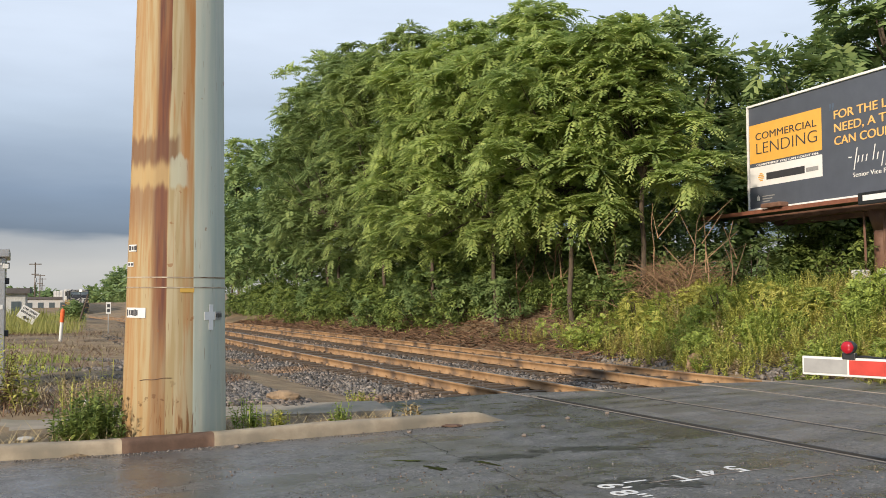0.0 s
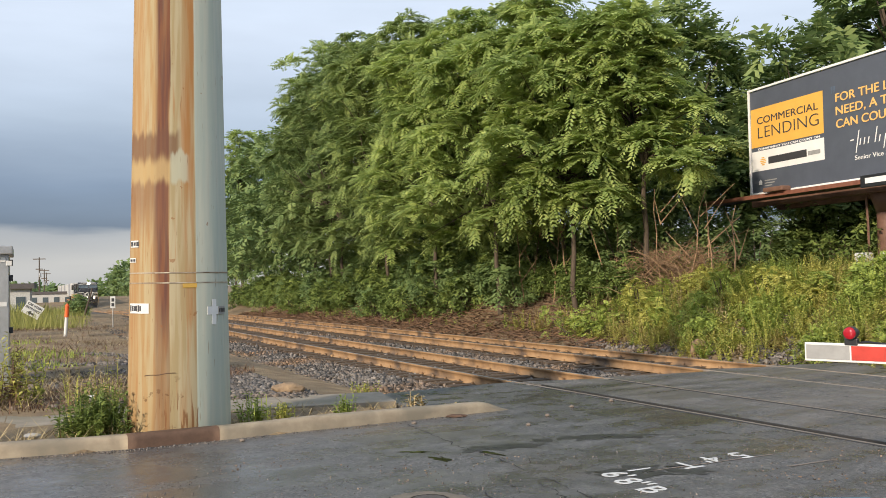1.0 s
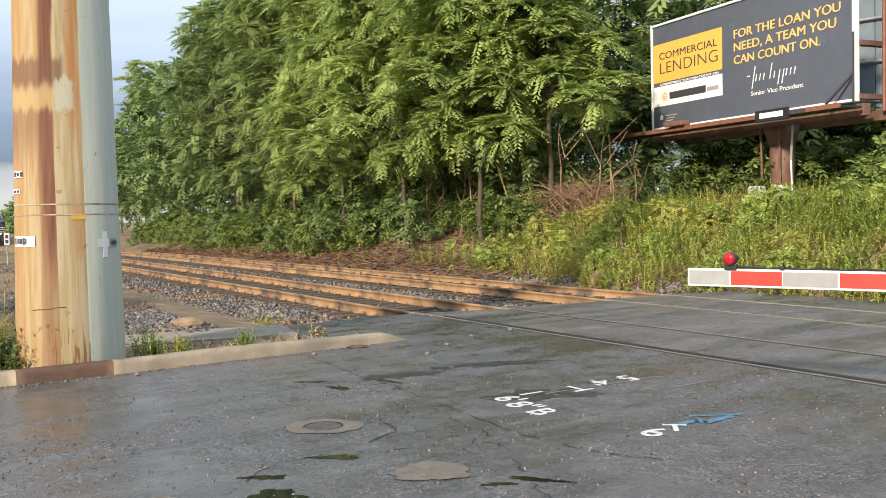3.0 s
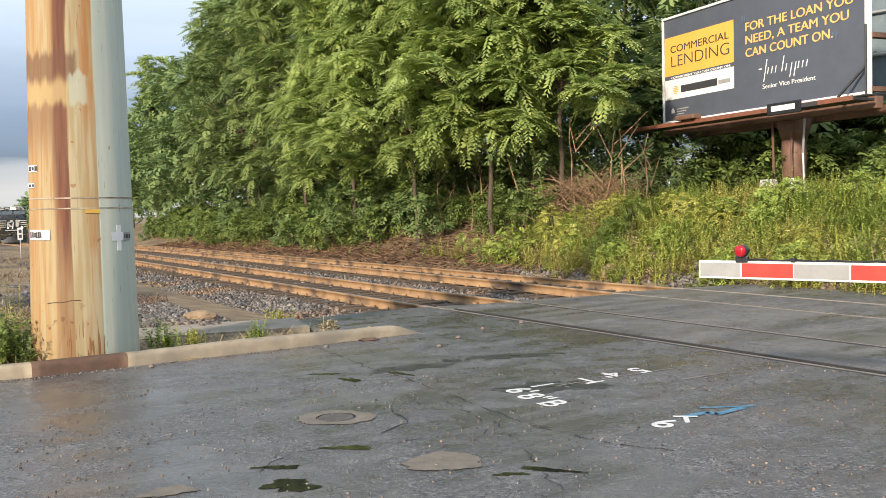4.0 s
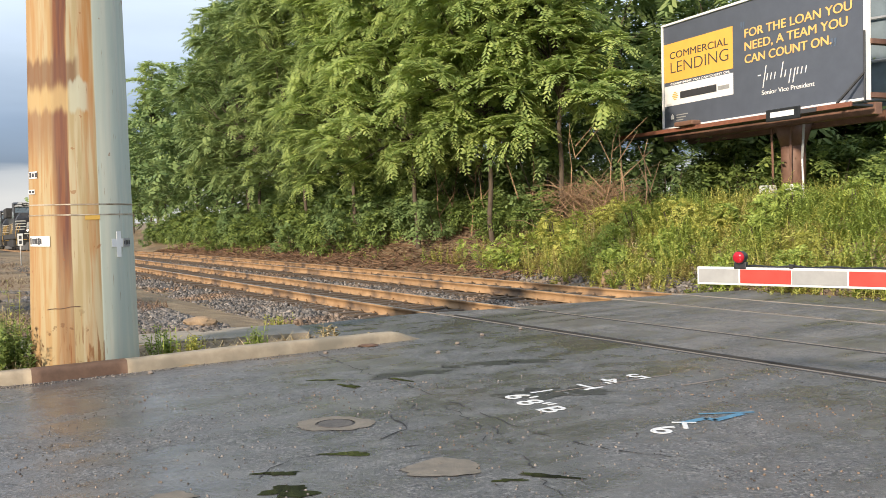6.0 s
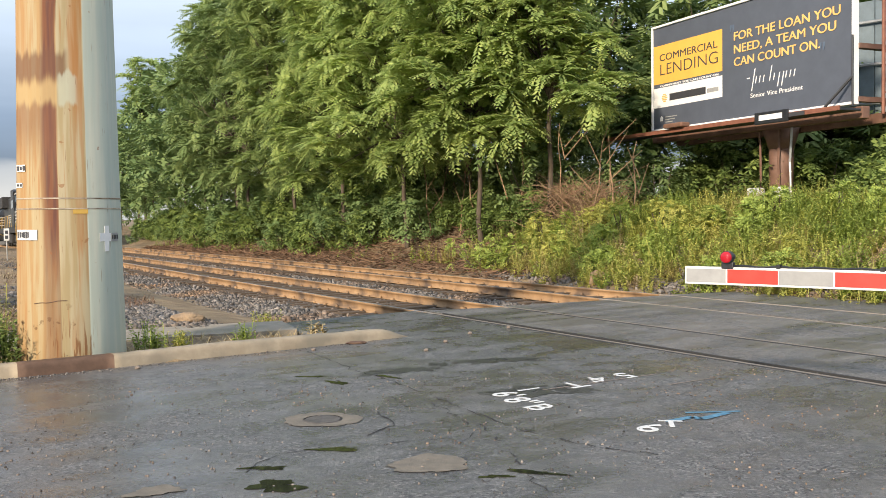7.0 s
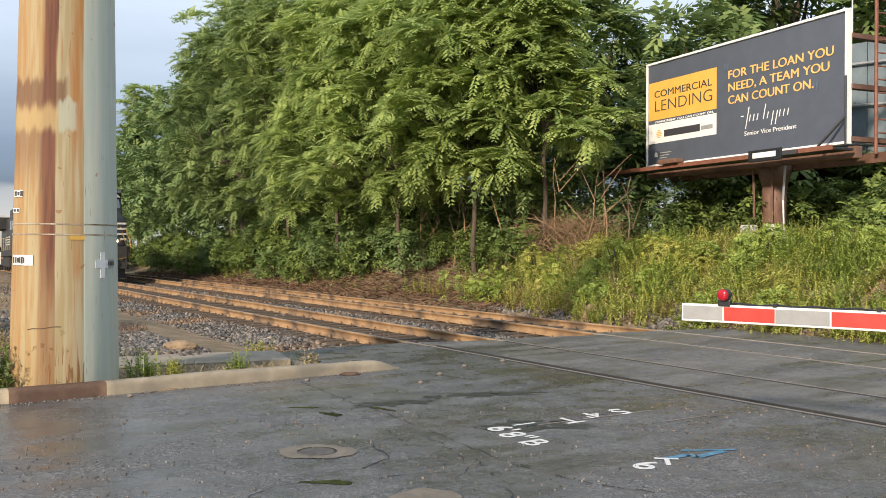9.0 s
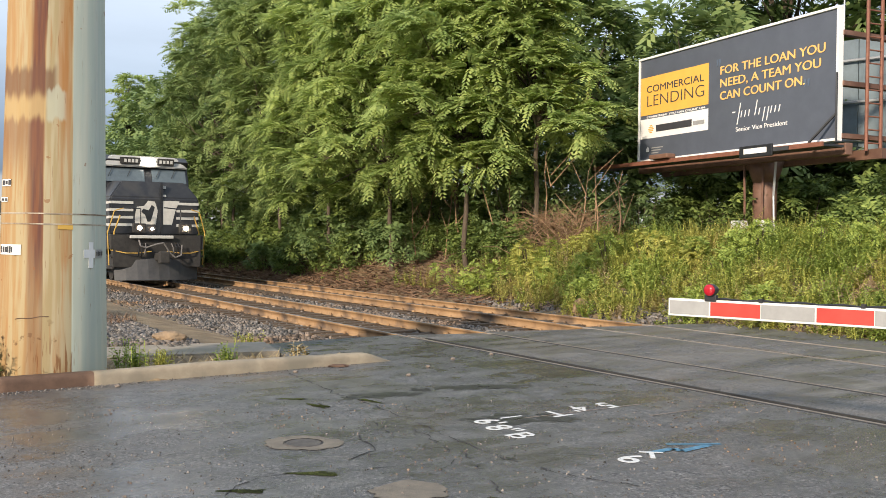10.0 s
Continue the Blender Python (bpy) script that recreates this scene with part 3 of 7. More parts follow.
def on_line(L, s, z=0.0):
    """A place beside the near track: L metres to its far side, s metres along it, z over its rail heads."""
    xy = P0 + U * s + NR * (L + float(dev(s)))
    return Vector((xy[0], xy[1], float(drop(s)) + z))


def smooth(x):
    x = np.clip(x, 0, 1)
    return x * x * (3 - 2 * x)


CURB = [(-14.0, 7.2), (-9.0, 8.15), (-4.38, 9.25), (-3.30, 9.62), (-2.46, 10.05), (-1.80, 10.44), (-0.57, 11.12), (0.86, 11.95)]


def ground_z(x, y):
    x, y = np.asarray(x, float), np.asarray(y, float)
    s = (x - P0[0]) * U[0] + (y - P0[1]) * U[1]
    n = (x - P0[0]) * NR[0] + (y - P0[1]) * NR[1]
    L = n - dev(s)
    z = drop(s) - 0.06
    bed = smooth((L + 3.6) / 1.2) * (1 - smooth((L - 5.3) / 0.8))
    z = z - 0.16 * bed
    foot = 5.6 + 0.9 * smooth((s - 6) / 10)
    bank = (1.45 + 0.3 * smooth((s - 12) / 8)) * smooth((L - foot) / 4.6) + 0.55 * smooth((L - foot - 4) / 14)
    z = z + bank * (0.45 + 0.55 * smooth((s + 60) / 40))
    lump = 0.5 * np.sin(x * 0.9 + 1.3 * np.sin(y * 0.7)) * np.sin(y * 1.1 + 0.5) + 0.3 * np.sin(2.3 * x + y) * np.sin(1.7 * y - x)
    z = z + 0.10 * lump * smooth((L - foot) / 2) + 0.03 * lump * (1 - smooth((L + 3.5) / 1.5))
    z = z + 0.09 * (1 - smooth((L + 4.6) / 1.4)) * (1 - smooth((s - 10) / 10))
    z = z - 0.6 * smooth((s - 34) / 25) * (1 - smooth((L + 5.6) / 2.4)) * smooth((L + 40) / 20)
    # a low grassy rise out in the field
    z = z + 1.15 * np.exp(-(((x + 33) / 5) ** 2 + ((y - 64) / 14) ** 2))
    # the roadbed
    cy = np.interp(x, [c[0] for c in CURB], [c[1] for c in CURB], left=5.0, right=60)
    road = smooth((cy - y) / 0.25) * (1 - smooth((L - 5.0) / 0.3))
    apron = smooth((x + 1.15) / 0.2) * smooth((1.6 - s) / 1.2 + 1.0) * smooth((L + 9) / 1) * (1 - smooth((L - 5.0) / 0.3))
    z = np.where(np.maximum(road, apron) > 0.01, np.minimum(z, -0.08 - 0.06 * np.maximum(road, apron)), z)
    return z


def gz(x, y):
    return float(ground_z(x, y))


def build_ground():
    def axis(lo, hi, a, b, step):
        core = np.arange(a, b + 1e-6, step)
        left = a - np.geomspace(step, a - lo, 34)[::-1]
        right = b + np.geomspace(step, hi - b, 34)
        return np.concatenate([left, core, right])
    xs, ys = axis(-2600, 2600, -16, 20, 0.3), axis(-2600, 2600, -1, 46, 0.3)
    X, Y = np.meshgrid(xs, ys)
    Z = ground_z(X, Y)
    far = smooth((np.hypot(X, Y) - 200) / 300)
    Z = Z * (1 - far) - 2.7 * far
    v = np.stack([X, Y, Z], -1).reshape(-1, 3)
    i = np.arange(len(v)).reshape(X.shape)
    q = np.stack([i[:-1, :-1], i[:-1, 1:], i[1:, 1:], i[1:, :-1]], -1)
    g = quad_mesh("ground", v, q, M["soil"], smooth=True)
    tagged(g, "dry weedy soil beside the railway and its bank", "ground", kind="structure")


build_ground()


def ballast_profile():
    """The raised stone bed under the two tracks, from the crossing into the distance."""
    ss = np.concatenate([np.arange(-70, 60, 2.0), np.arange(60, 600, 12.0)])
    Ls = np.array([-6.0, -4.2, -2.9, -1.7, -0.6, 0.6, 1.5, 2.1, 3.0, 4.2, 5.1, 6.0])
    zs = np.array([-1.1, -0.34, -0.25, -0.20, -0.225, -0.225, -0.215, -0.215, -0.225, -0.225, -0.21, -0.36])
    v = np.array([[on_line(L, s, z) for L, z in zip(Ls, zs)] for s in ss])
    i = np.arange(len(ss) * len(Ls)).reshape(len(ss), len(Ls))
    q = np.stack([i[:-1, :-1], i[:-1, 1:], i[1:, 1:], i[1:, :-1]], -1)
    b = quad_mesh("ballast", v, q, M["gravel"], smooth=True)
    return tagged(b, "grey crushed stone ballast bed under two tracks", "ballast", kind="structure")


ballast = ballast_profile()

RAIL = [(-0.07, -0.17), (0.07, -0.17), (0.07, -0.155), (0.012, -0.135), (0.012, -0.045), (0.036, -0.035), (0.036, -0.006), (0.030, 0.0), (-0.030, 0.0), (-0.036, -0.006), (-0.036, -0.035), (-0.012, -0.045), (-0.012, -0.135), (-0.07, -0.155)]


def rail(L, parent, lift=0.0):
    ss = np.concatenate([np.arange(-45, 60, 1.5), np.arange(60, 560, 10.0)])
    k = len(RAIL)
    v = np.array([[on_line(L + a, s, b + 0.003 + lift * float(smooth((s - 3) / 5))) for a, b in RAIL] for s in ss]).reshape(-1, 3)
    i = np.arange(len(ss) * k).reshape(len(ss), k)
    j = np.roll(i, -1, 1)
    q = np.stack([i[:-1], j[:-1], j[1:], i[1:]], -1)
    ob = quad_mesh("rail", v, q, M["rust_rail"], parent)
    ob.data.materials.append(M["rail_top"])
    ob.data.materials.append(M["crossing_rail"])
    idx = np.zeros((len(ss) - 1, k), np.int32)
    idx[:, 7] = 1
    idx[ss[:-1] < 4.2] = 2
    ob.data.polygons.foreach_set("material_index", idx.ravel())
    return ob


def railway(L0, name_label):
    tr = empty("railway_track", pose(0, 0, 0), name_label, "railway track", "pair of tracks", "structure")
    for e in (-0.7535, 0.7535):
        rail(L0 + e, tr, -0.02 * math.copysign(1, e) if L0 else 0.0)  # the farther track leans outwards
    return tr


tracks = [railway(0.0, "rusty running rails on timber ties, near track"), railway(SPACING, "rusty running rails on timber ties, farther track")]

# ---------------------------------------------------------------- the road and crossing
ROAD_END = 1.6


def flat_sheet(name, pts, z, material, label, category, kind="structure", thick=0.0):
    bm = bm_new()
    poly(bm, pts, z - thick, z) if thick else poly(bm, [(x, y, z) for x, y in pts])
    bmesh.ops.recalc_face_normals(bm, faces=bm.faces)
    if bm.faces[:] and not thick and bm.faces[:][0].normal.z < 0:
        bmesh.ops.reverse_faces(bm, faces=bm.faces)
    return tagged(obj(name, bm, material), label, category, kind=kind)


def xy(L, s):
    p = on_line(L, s)
    return (p.x, p.y)


def crossing():
    far = -70
    apron = [(-0.62, 12.62), (-1.05, 13.75), (-0.2, 14.35)]
    near = [xy(-0.797, far), xy(-0.797, 4.92)] + [apron[2], apron[1], apron[0], (-0.2, 11.35)] + [c for c in CURB[::-1][1:]] + [(-40, 2), (-40, -40), (20, -60)]
    flat_sheet("road", near, 0.0, M["asphalt"], "damp grey asphalt road with cracks before the crossing", "road", thick=0.05)
    for a, b, e0 in ((-0.64, 0.655, 4.85), (0.797, SPACING - 0.797, 4.6), (SPACING - 0.64, SPACING + 0.655, 4.55), (SPACING + 0.797, SPACING + 2.25, 4.3)):
        pts = [xy(a, far), xy(b, far), xy(b, e0 - 0.35), xy(a, e0)]
        flat_sheet("road_panel", pts, 0.0, M["panel"], "dusty asphalt panel between crossing rails", "road", thick=0.19)
    # dark bottoms of the flangeways
    for c in (-0.7535, 0.7535, SPACING - 0.7535, SPACING + 0.7535):
        pts = [xy(c - 0.10, far), xy(c + 0.13, far), xy(c + 0.13, 4.1), xy(c - 0.10, 4.1)]
        for a, b in ((-0.085, -0.045), (0.115, 0.150)) if c < 0 else (((-0.10, -0.045),) if c < SPACING - 1.2 else ()):
            e1 = 4.3
            flat_sheet("rubber_strip", [xy(c + a, far), xy(c + b, far), xy(c + b, e1), xy(c + a, e1)], 0.004, M["rubber"], "dark rubber strip beside a crossing rail", "rubber strip", thick=0.03)
        flat_sheet("flangeway", pts, -0.014, M["dark"], "dark rubber flangeway beside a crossing rail", "flangeway")


crossing()


def curb_run():
    kerb = empty("curb", pose(0, 0, 0), "worn concrete kerb with a steel plate before the pole", "kerb", kind="structure")
    rng = np.random.default_rng(17)

    def run(name, pts, mat, label, taper=False):
        """One long stone along pts, its edges rounded by wear; a taper sinks into the road at its end."""
        line = []
        for (x0, y0), (x1, y1) in zip(pts[:-1], pts[1:]):
            n = max(2, int(math.hypot(x1 - x0, y1 - y0) / 0.09))
            line += [(x0 + (x1 - x0) * k / n, y0 + (y1 - y0) * k / n) for k in range(n)]
        line = np.array(line + [pts[-1]])
        d = unit2(np.gradient(line, axis=0))
        for _ in range(6):
            d[1:-1] = (d[:-2] + d[1:-1] + d[2:]) / 3
        nrm = np.column_stack([-d[:, 1], d[:, 0]])
        n = len(line)
        wear = np.convolve(rng.normal(0, 0.010, n + 6), np.ones(7) / 7, "valid") if mat is M["concrete"] else np.zeros(n)
        left = np.linalg.norm(line - line[-1], axis=1)
        high = 0.14 + wear - (0.125 * (1 - smooth(left / 0.5)) + 0.02 * (1 - smooth(left / 2.0)) if taper else 0)
        prof = [(0.0, -0.1, 0), (0.004, 0.0, 0.55), (0.012, -0.03, 1), (0.022, -0.012, 1), (0.045, 0.0, 1), (0.15, 0.002, 1), (0.17, -0.015, 1), (0.172, -0.1, 0)]
        v = np.array([[(x + nx * o, y + ny * o, h * f + c) for o, c, f in prof] for (x, y), (nx, ny), h in zip(line, nrm, high)])
        k = len(prof)
        i = np.arange(n * k).reshape(n, k)
        q = np.stack([i[:-1, :-1], i[1:, :-1], i[1:, 1:], i[:-1, 1:]], -1).reshape(-1, 4)
        ends = [[i[e, j], i[e, j + 1], i[e, k - 2 - j], i[e, k - 1 - j]] for e in (0, -1) for j in range(3)]
        quad_mesh(name, v, np.concatenate([q, ends]), mat, kerb, label)
    run("curb_stone", CURB[:4], M["concrete"], "")
    run("curb_plate", CURB[3:5], M["plate"], "rusty brown steel kerb plate")
    run("curb_stone", CURB[4:], M["concrete"], "", True)


def unit2(v):
    return v / np.linalg.norm(v, axis=1, keepdims=True)


curb_run()


def pavement():
    pv = empty("pavement", pose(0, 0, 0), "narrow concrete footpath slabs behind the kerb", "pavement", kind="structure")
    line = [(-14.0, 8.6), (-9.0, 9.65), (-5.2, 10.95), (-3.6, 11.75), (-2.1, 12.35), (-0.68, 12.72)]
    pts = [Vector((*p, 0)) for p in line]
    dirs = [(b - a).normalized() for a, b in zip(pts[:-1], pts[1:])]
    offs = []
    for k in range(len(pts)):
        d = (dirs[max(k - 1, 0)] + dirs[min(k, len(dirs) - 1)]).normalized()
        offs.append(Vector((-d.y, d.x, 0)) * 1.15)
    for k in range(len(pts) - 1):
        n = max(1, round((pts[k + 1] - pts[k]).length / 1.6))
        for j in range(n):
            f, g = (j + 0.005) / n, (j + 0.995) / n
            p, q = pts[k].lerp(pts[k + 1], f), pts[k].lerp(pts[k + 1], g)
            bm = bm_new()
            poly(bm, [(v.x, v.y) for v in (p, q, q + offs[k].lerp(offs[k + 1], g), p + offs[k].lerp(offs[k + 1], f))], -0.1, 0.035)
            part("slab", bm, M["slab"], pv)


pavement()

# ---------------------------------------------------------------- the steel pole
POLE = (-3.07, 10.68)


def steel_pole():
    top = empty("steel_pole", pose(POLE[0], POLE[1], 0.0, 0, 0.35, 0), "tapered faceted steel utility pole, cream and pale green with rust streaks", "pole")
    bm = bm_new()
    n, rings = 12, [(-0.1, 0.585), (2.6, 0.53), (5.2, 0.487), (12.0, 0.37)]
    vs = []
    for z, r in rings:
        vs.append([bm.verts.new((r * math.cos(2 * math.pi * (k + 0.18) / n), r * math.sin(2 * math.pi * (k + 0.18) / n), z)) for k in range(n)])
    for lo, hi in zip(vs[:-1], vs[1:]):
        for k in range(n):
            bm.faces.new((lo[k], lo[(k + 1) % n], hi[(k + 1) % n], hi[k]))
    bm.faces.new(vs[-1])
    bmesh.ops.bevel(bm, geom=[e for e in bm.edges if abs(e.verts[0].co.z - e.verts[1].co.z) > 1], offset=0.02, segments=2, affect="EDGES")
    part("shaft", bm, M["pole"], top, smooth=True)
    # straps
    for z in (1.80, 1.69):
        r = 0.585 - 0.0211 * z + 0.004
        bm = bm_new()
        lo = [bm.verts.new((r * math.cos(2 * math.pi * (k + 0.18) / n), r * math.sin(2 * math.pi * (k + 0.18) / n), z)) for k in range(n)]
        hi = [bm.verts.new((v.co.x, v.co.y, z + 0.014)) for v in lo]
        for k in range(n):
            bm.faces.new((lo[k], lo[(k + 1) % n], hi[(k + 1) % n], hi[k]))
        part("strap", bm, M["strap"], top, "dull steel strap")

    # a weld seam low on the shaft
    bm = bm_new()
    pts = []
    for k in range(9):
        t = radians(-114 + 36 * k / 8)
        mid = radians((math.floor((math.degrees(t) - 5.4) / 30) + 0.68) * 30)
        z = 0.69 + 0.035 * k / 8 + 0.005 * math.sin(k * 1.3)
        r = (0.585 - 0.0211 * z) * math.cos(math.pi / n) / math.cos(t - mid)
        pts.append((r * math.cos(t), r * math.sin(t), z))
    tube(bm, pts, 0.0045, 5)
    part("weld_seam", bm, M["plate"], top, "rusty ragged weld seam")

    def plate(name, ang, z, w, h, mat, label, bars=0, barmat=None):
        """A thin plate on the face that looks towards ang degrees."""
        k = math.floor((ang - 0.18 * 30) / 30)
        mid = radians((k + 0.68) * 30)
        r = (0.585 - 0.0211 * z) * math.cos(math.pi / n) + 0.004
        off = r * math.tan(radians(ang) - mid)
        m = Matrix.Rotation(mid, 4, "Z") @ Matrix.Translation((r, off, z))
        bm = bm_new()
        box(bm, 0, -w / 2, -h / 2, 0.004, w / 2, h / 2, m=m)
        p = part(name, bm, mat, top, label)
        rng = random.Random(int(ang * 10 + z * 100))
        for b in range(bars):
            bm = bm_new()
            x0 = -w / 2 + w * (b + 0.2) / bars
            hh = h * rng.uniform(0.22, 0.34)
            box(bm, 0.004, x0, -hh, 0.006, x0 + w / bars * rng.uniform(0.6, 0.95), hh, m=m)
            part("mark", bm, barmat or M["ink"], p)
    plate("plate", -62.0, 1.665, 0.15, 0.045, M["yellow"], "small yellow number plate", 0)
    plate("sticker", -130.0, 1.42, 0.25, 0.11, M["white"], "torn white sticker with dark marks", 7, M["ink"])
    plate("sticker", -114.0, 1.42, 0.09, 0.11, M["white"], "torn white sticker")
    plate("sticker", -31.0, 1.37, 0.055, 0.28, M["white"], "white cross of tape")
    plate("sticker", -33.0, 1.385, 0.14, 0.09, M["white"], "white cross of tape")
    plate("sticker", -17.0, 1.385, 0.16, 0.09, M["grey_sheet"], "torn grey sticker with dark marks", 4, M["ink"])
    plate("sticker", -136.0, 2.13, 0.15, 0.075, M["white"], "small white tag", 3)
    plate("sticker", -139.0, 1.95, 0.11, 0.05, M["white"], "small white tag", 2)


steel_pole()


# ---------------------------------------------------------------- the crossing gate
def crossing_gate():
    tip, d = Vector((2.79, 7.39, 0.98)), Vector((1.15, -1.13, 0.0)).normalized()
    m = Matrix.Translation(tip) @ Matrix(((d.x, d.y, 0, 0), (d.y, -d.x, 0, 0), (0, 0, 1, 0), (0, 0, 0, 1))).transposed().to_3x3().to_4x4()
    m = Matrix.Translation(tip) @ pose(0, 0, 0, 0, 0, math.degrees(math.atan2(d.y, d.x)))
    g = empty("crossing_gate", m, "lowered crossing gate arm with red and white stripes", "crossing gate")
    bm = bm_new()
    box(bm, 0.0, -0.004, 0.0, 5.6, 0.03, 0.145, 0.006)
    part("arm", bm, M["white"], g)
    x, w = 0.012, 0.335
    k = 0
    while x < 5.2:
        bm = bm_new()
        box(bm, x + 0.002, -0.008, 0.018, x + w, -0.0035, 0.128, 0.0015)
        part("stripe", bm, M["grey_sheet"] if k % 2 == 0 else M["red"], g)
        x += w + (0.012 if k % 2 == 0 else 0.004)
        w = 0.405
        k += 1
    for lx in (0.36, 2.9):
        bm = bm_new()
        cyl(bm, (lx, -0.03, 0.225), (lx, 0.03, 0.225), 0.05, n=20)
        cyl(bm, (lx, 0.025, 0.225), (lx, 0.10, 0.225), 0.048, 0.03, n=16)
        box(bm, lx - 0.05, -0.01, 0.13, lx + 0.05, 0.04, 0.185, 0.008)
        body = part("lamp_housing", bm, M["black"], g)
        bm = bm_new()
        bmesh.ops.create_uvsphere(bm, u_segments=20, v_segments=10, radius=0.047)
        bmesh.ops.transform(bm, matrix=Matrix.Translation((lx, -0.03, 0.225)) @ Matrix.Diagonal((1, 0.5, 1, 1)), verts=bm.verts)
        part("lens", bm, M["lens_red"], body, "red gate lamp lens", True)
    bm = bm_new()
    pts = [(0.40 + i * 0.08, 0.02, 0.152 + 0.006 * math.sin(i * 1.7)) for i in range(64)]
    tube(bm, pts, 0.009, 5)
    part("cable", bm, M["black"], g)
    for xx in (0.75, 1.5, 2.3, 3.1, 3.9):
        bm = bm_new()
        box(bm, xx, -0.008, 0.14, xx + 0.03, 0.035, 0.172)
        part("clamp", bm, M["black"], g)
    # the mast beyond the view
    mast = empty("gate_mast", m @ pose(5.75, 0.02, -0.98), "grey steel crossing gate mast on the verge", "gate mast")
    bm = bm_new()
    cyl(bm, (0, 0.15, 0), (0, 0.15, 3.2), 0.06, n=14)
    box(bm, -0.2, 0.02, 0.75, 0.2, 0.35, 1.35, 0.02)
    box(bm, -0.22, -0.05, 0, 0.22, 0.4, 0.12, 0.01)
    part("post", bm, M["galv"], mast)


crossing_gate()

# ---------------------------------------------------------------- billboard
def billboard():
    a, b = Vector((9.90, 29.0, 4.23)), Vector((12.36, 21.52, 4.15))
    d = (b - a)
    W, H = d.length, 3.2
    rz = math.degrees(math.atan2(d.y, d.x))
    m = Matrix.Translation((a + b) / 2) @ pose(0, 0, 0, 0, 0, rz)
    bb = empty("billboard", m, "V-shaped roadside billboard on a brown steel post", "billboard")
    h = W / 2
    # local: x along the face, -y towards the viewer, z up
    bm = bm_new()
    box(bm, -h, 0, 0, h, 0.12, H, 0.02)
    face = part("face", bm, M["slate"], bb, "dark slate advertisement face")
    for x0, x1, z0, z1 in ((-h - 0.06, h + 0.06, H, H + 0.07), (-h - 0.06, h + 0.06, -0.07, 0), (-h - 0.06, -h, -0.002, H + 0.002), (h, h + 0.06, -0.002, H + 0.002)):
        bm = bm_new()
        box(bm, x0, -0.05, z0, x1, 0.14, z1, 0.012)
        part("frame", bm, M["white_vinyl"], bb)

    def panel(name, u0, u1, v0, v1, mat, depth=0.006, label="", owner=None):
        bm = bm_new()
        box(bm, -h + u0 * W, -depth, H * (1 - v1), -h + u1 * W, -depth + 0.005, H * (1 - v0))
        return part(name, bm, mat, owner or bb, label)

    def write(text, u, v, cap, mat, width, bold=0.0, depth=0.012):
        m2 = Matrix.Translation((-h + u * W, -depth, H * (1 - v))) @ pose(0, 0, 0, 90, 0, 0)
        return lettering("lettering", text, cap / 0.70, mat, bb, m2, width=width * W, bold=bold)
    panel("panel", 0.004, 0.410, 0.178, 0.556, M["amber"], label="amber panel")
    panel("panel", 0.004, 0.410, 0.595, 0.790, M["white_vinyl"], label="white panel")
    write("COMMERCIAL", 0.043, 0.333, 0.215, M["ink"], 0.342, 0.0)
    write("LENDING", 0.047, 0.473, 0.355, M["ink"], 0.340, -0.008)
    write("COMMITMENT YOU CAN COUNT ON.", 0.045, 0.588, 0.06, M["white_vinyl"], 0.35, 0.002)
    for k, line in enumerate(("FOR THE LOAN YOU", "NEED, A TEAM YOU", "CAN COUNT ON.")):
        for e in (0.0, 0.0016):
            write(line, 0.473 + e, 0.313 + 0.114 * k - e, 0.235, M["amber_text"], (0.479, 0.462, 0.397)[k], 0.0, 0.012 + e)
    write("Senior Vice President", 0.557, 0.844, 0.125, M["white_vinyl"], 0.242, 0.0)
    # large dim quotation marks about the words
    for u, v in ((0.452, 0.20), (0.465, 0.20), (0.868, 0.53), (0.882, 0.53)):
        bm = bm_new()
        poly(bm, [(0, 0.10), (0.07, 0.10), (0.07, 0.0), (0.03, -0.10), (0.0, -0.10), (0.02, 0.0), (0, 0.0)], 0.008, 0.012)
        bmesh.ops.transform(bm, matrix=Matrix.Translation((-h + u * W, 0, H * (1 - v))) @ pose(0, 0, 0, 90, 0, 0), verts=bm.verts)
        part("quotation_mark", bm, M["slate_blue"], bb)
    # the logo: an orange burst of bars, and a dark bar for its word
    for k in range(5):
        w = (0.012, 0.021, 0.026, 0.021, 0.012)[k]
        panel("logo_bar", 0.072 - w * 0.7, 0.072 + w * 0.7, 0.660 + k * 0.017, 0.671 + k * 0.017, M["amber"], 0.012)
    panel("logo_bar", 0.104, 0.319, 0.668, 0.735, M["ink"], 0.012)
    panel("logo_bar", 0.326, 0.390, 0.690, 0.728, M["grey_sheet"], 0.012)
    # a signature, as slanted strokes
    u = 0.560
    for k in range(11):
        tall = k in (0, 4)
        deep = k in (0, 6, 7)
        bm = bm_new()
        x = -h + u * W
        z0 = H * (1 - (0.725 if not deep else 0.785))
        z1 = H * (1 - (0.595 if tall else 0.665))
        lean = (z1 - z0) * 0.22
        w = 0.036
        poly(bm, [(x, z0), (x + w, z0 + 0.01), (x + w + lean, z1), (x + lean, z1 - 0.01)], 0.008, 0.012)
        bmesh.ops.transform(bm, matrix=pose(0, 0, 0, 90, 0, 0), verts=bm.verts)
        part("signature_stroke", bm, M["white_vinyl"], bb)
        u += 0.0185 + (0.012 if k == 3 else 0)
    bm = bm_new()
    box(bm, -h + 0.538 * W, -0.012, H * 0.325, -h + 0.553 * W, -0.008, H * 0.335)
    part("signature_stroke", bm, M["white_vinyl"], bb)
    # small print beside a house mark
    bm = bm_new()
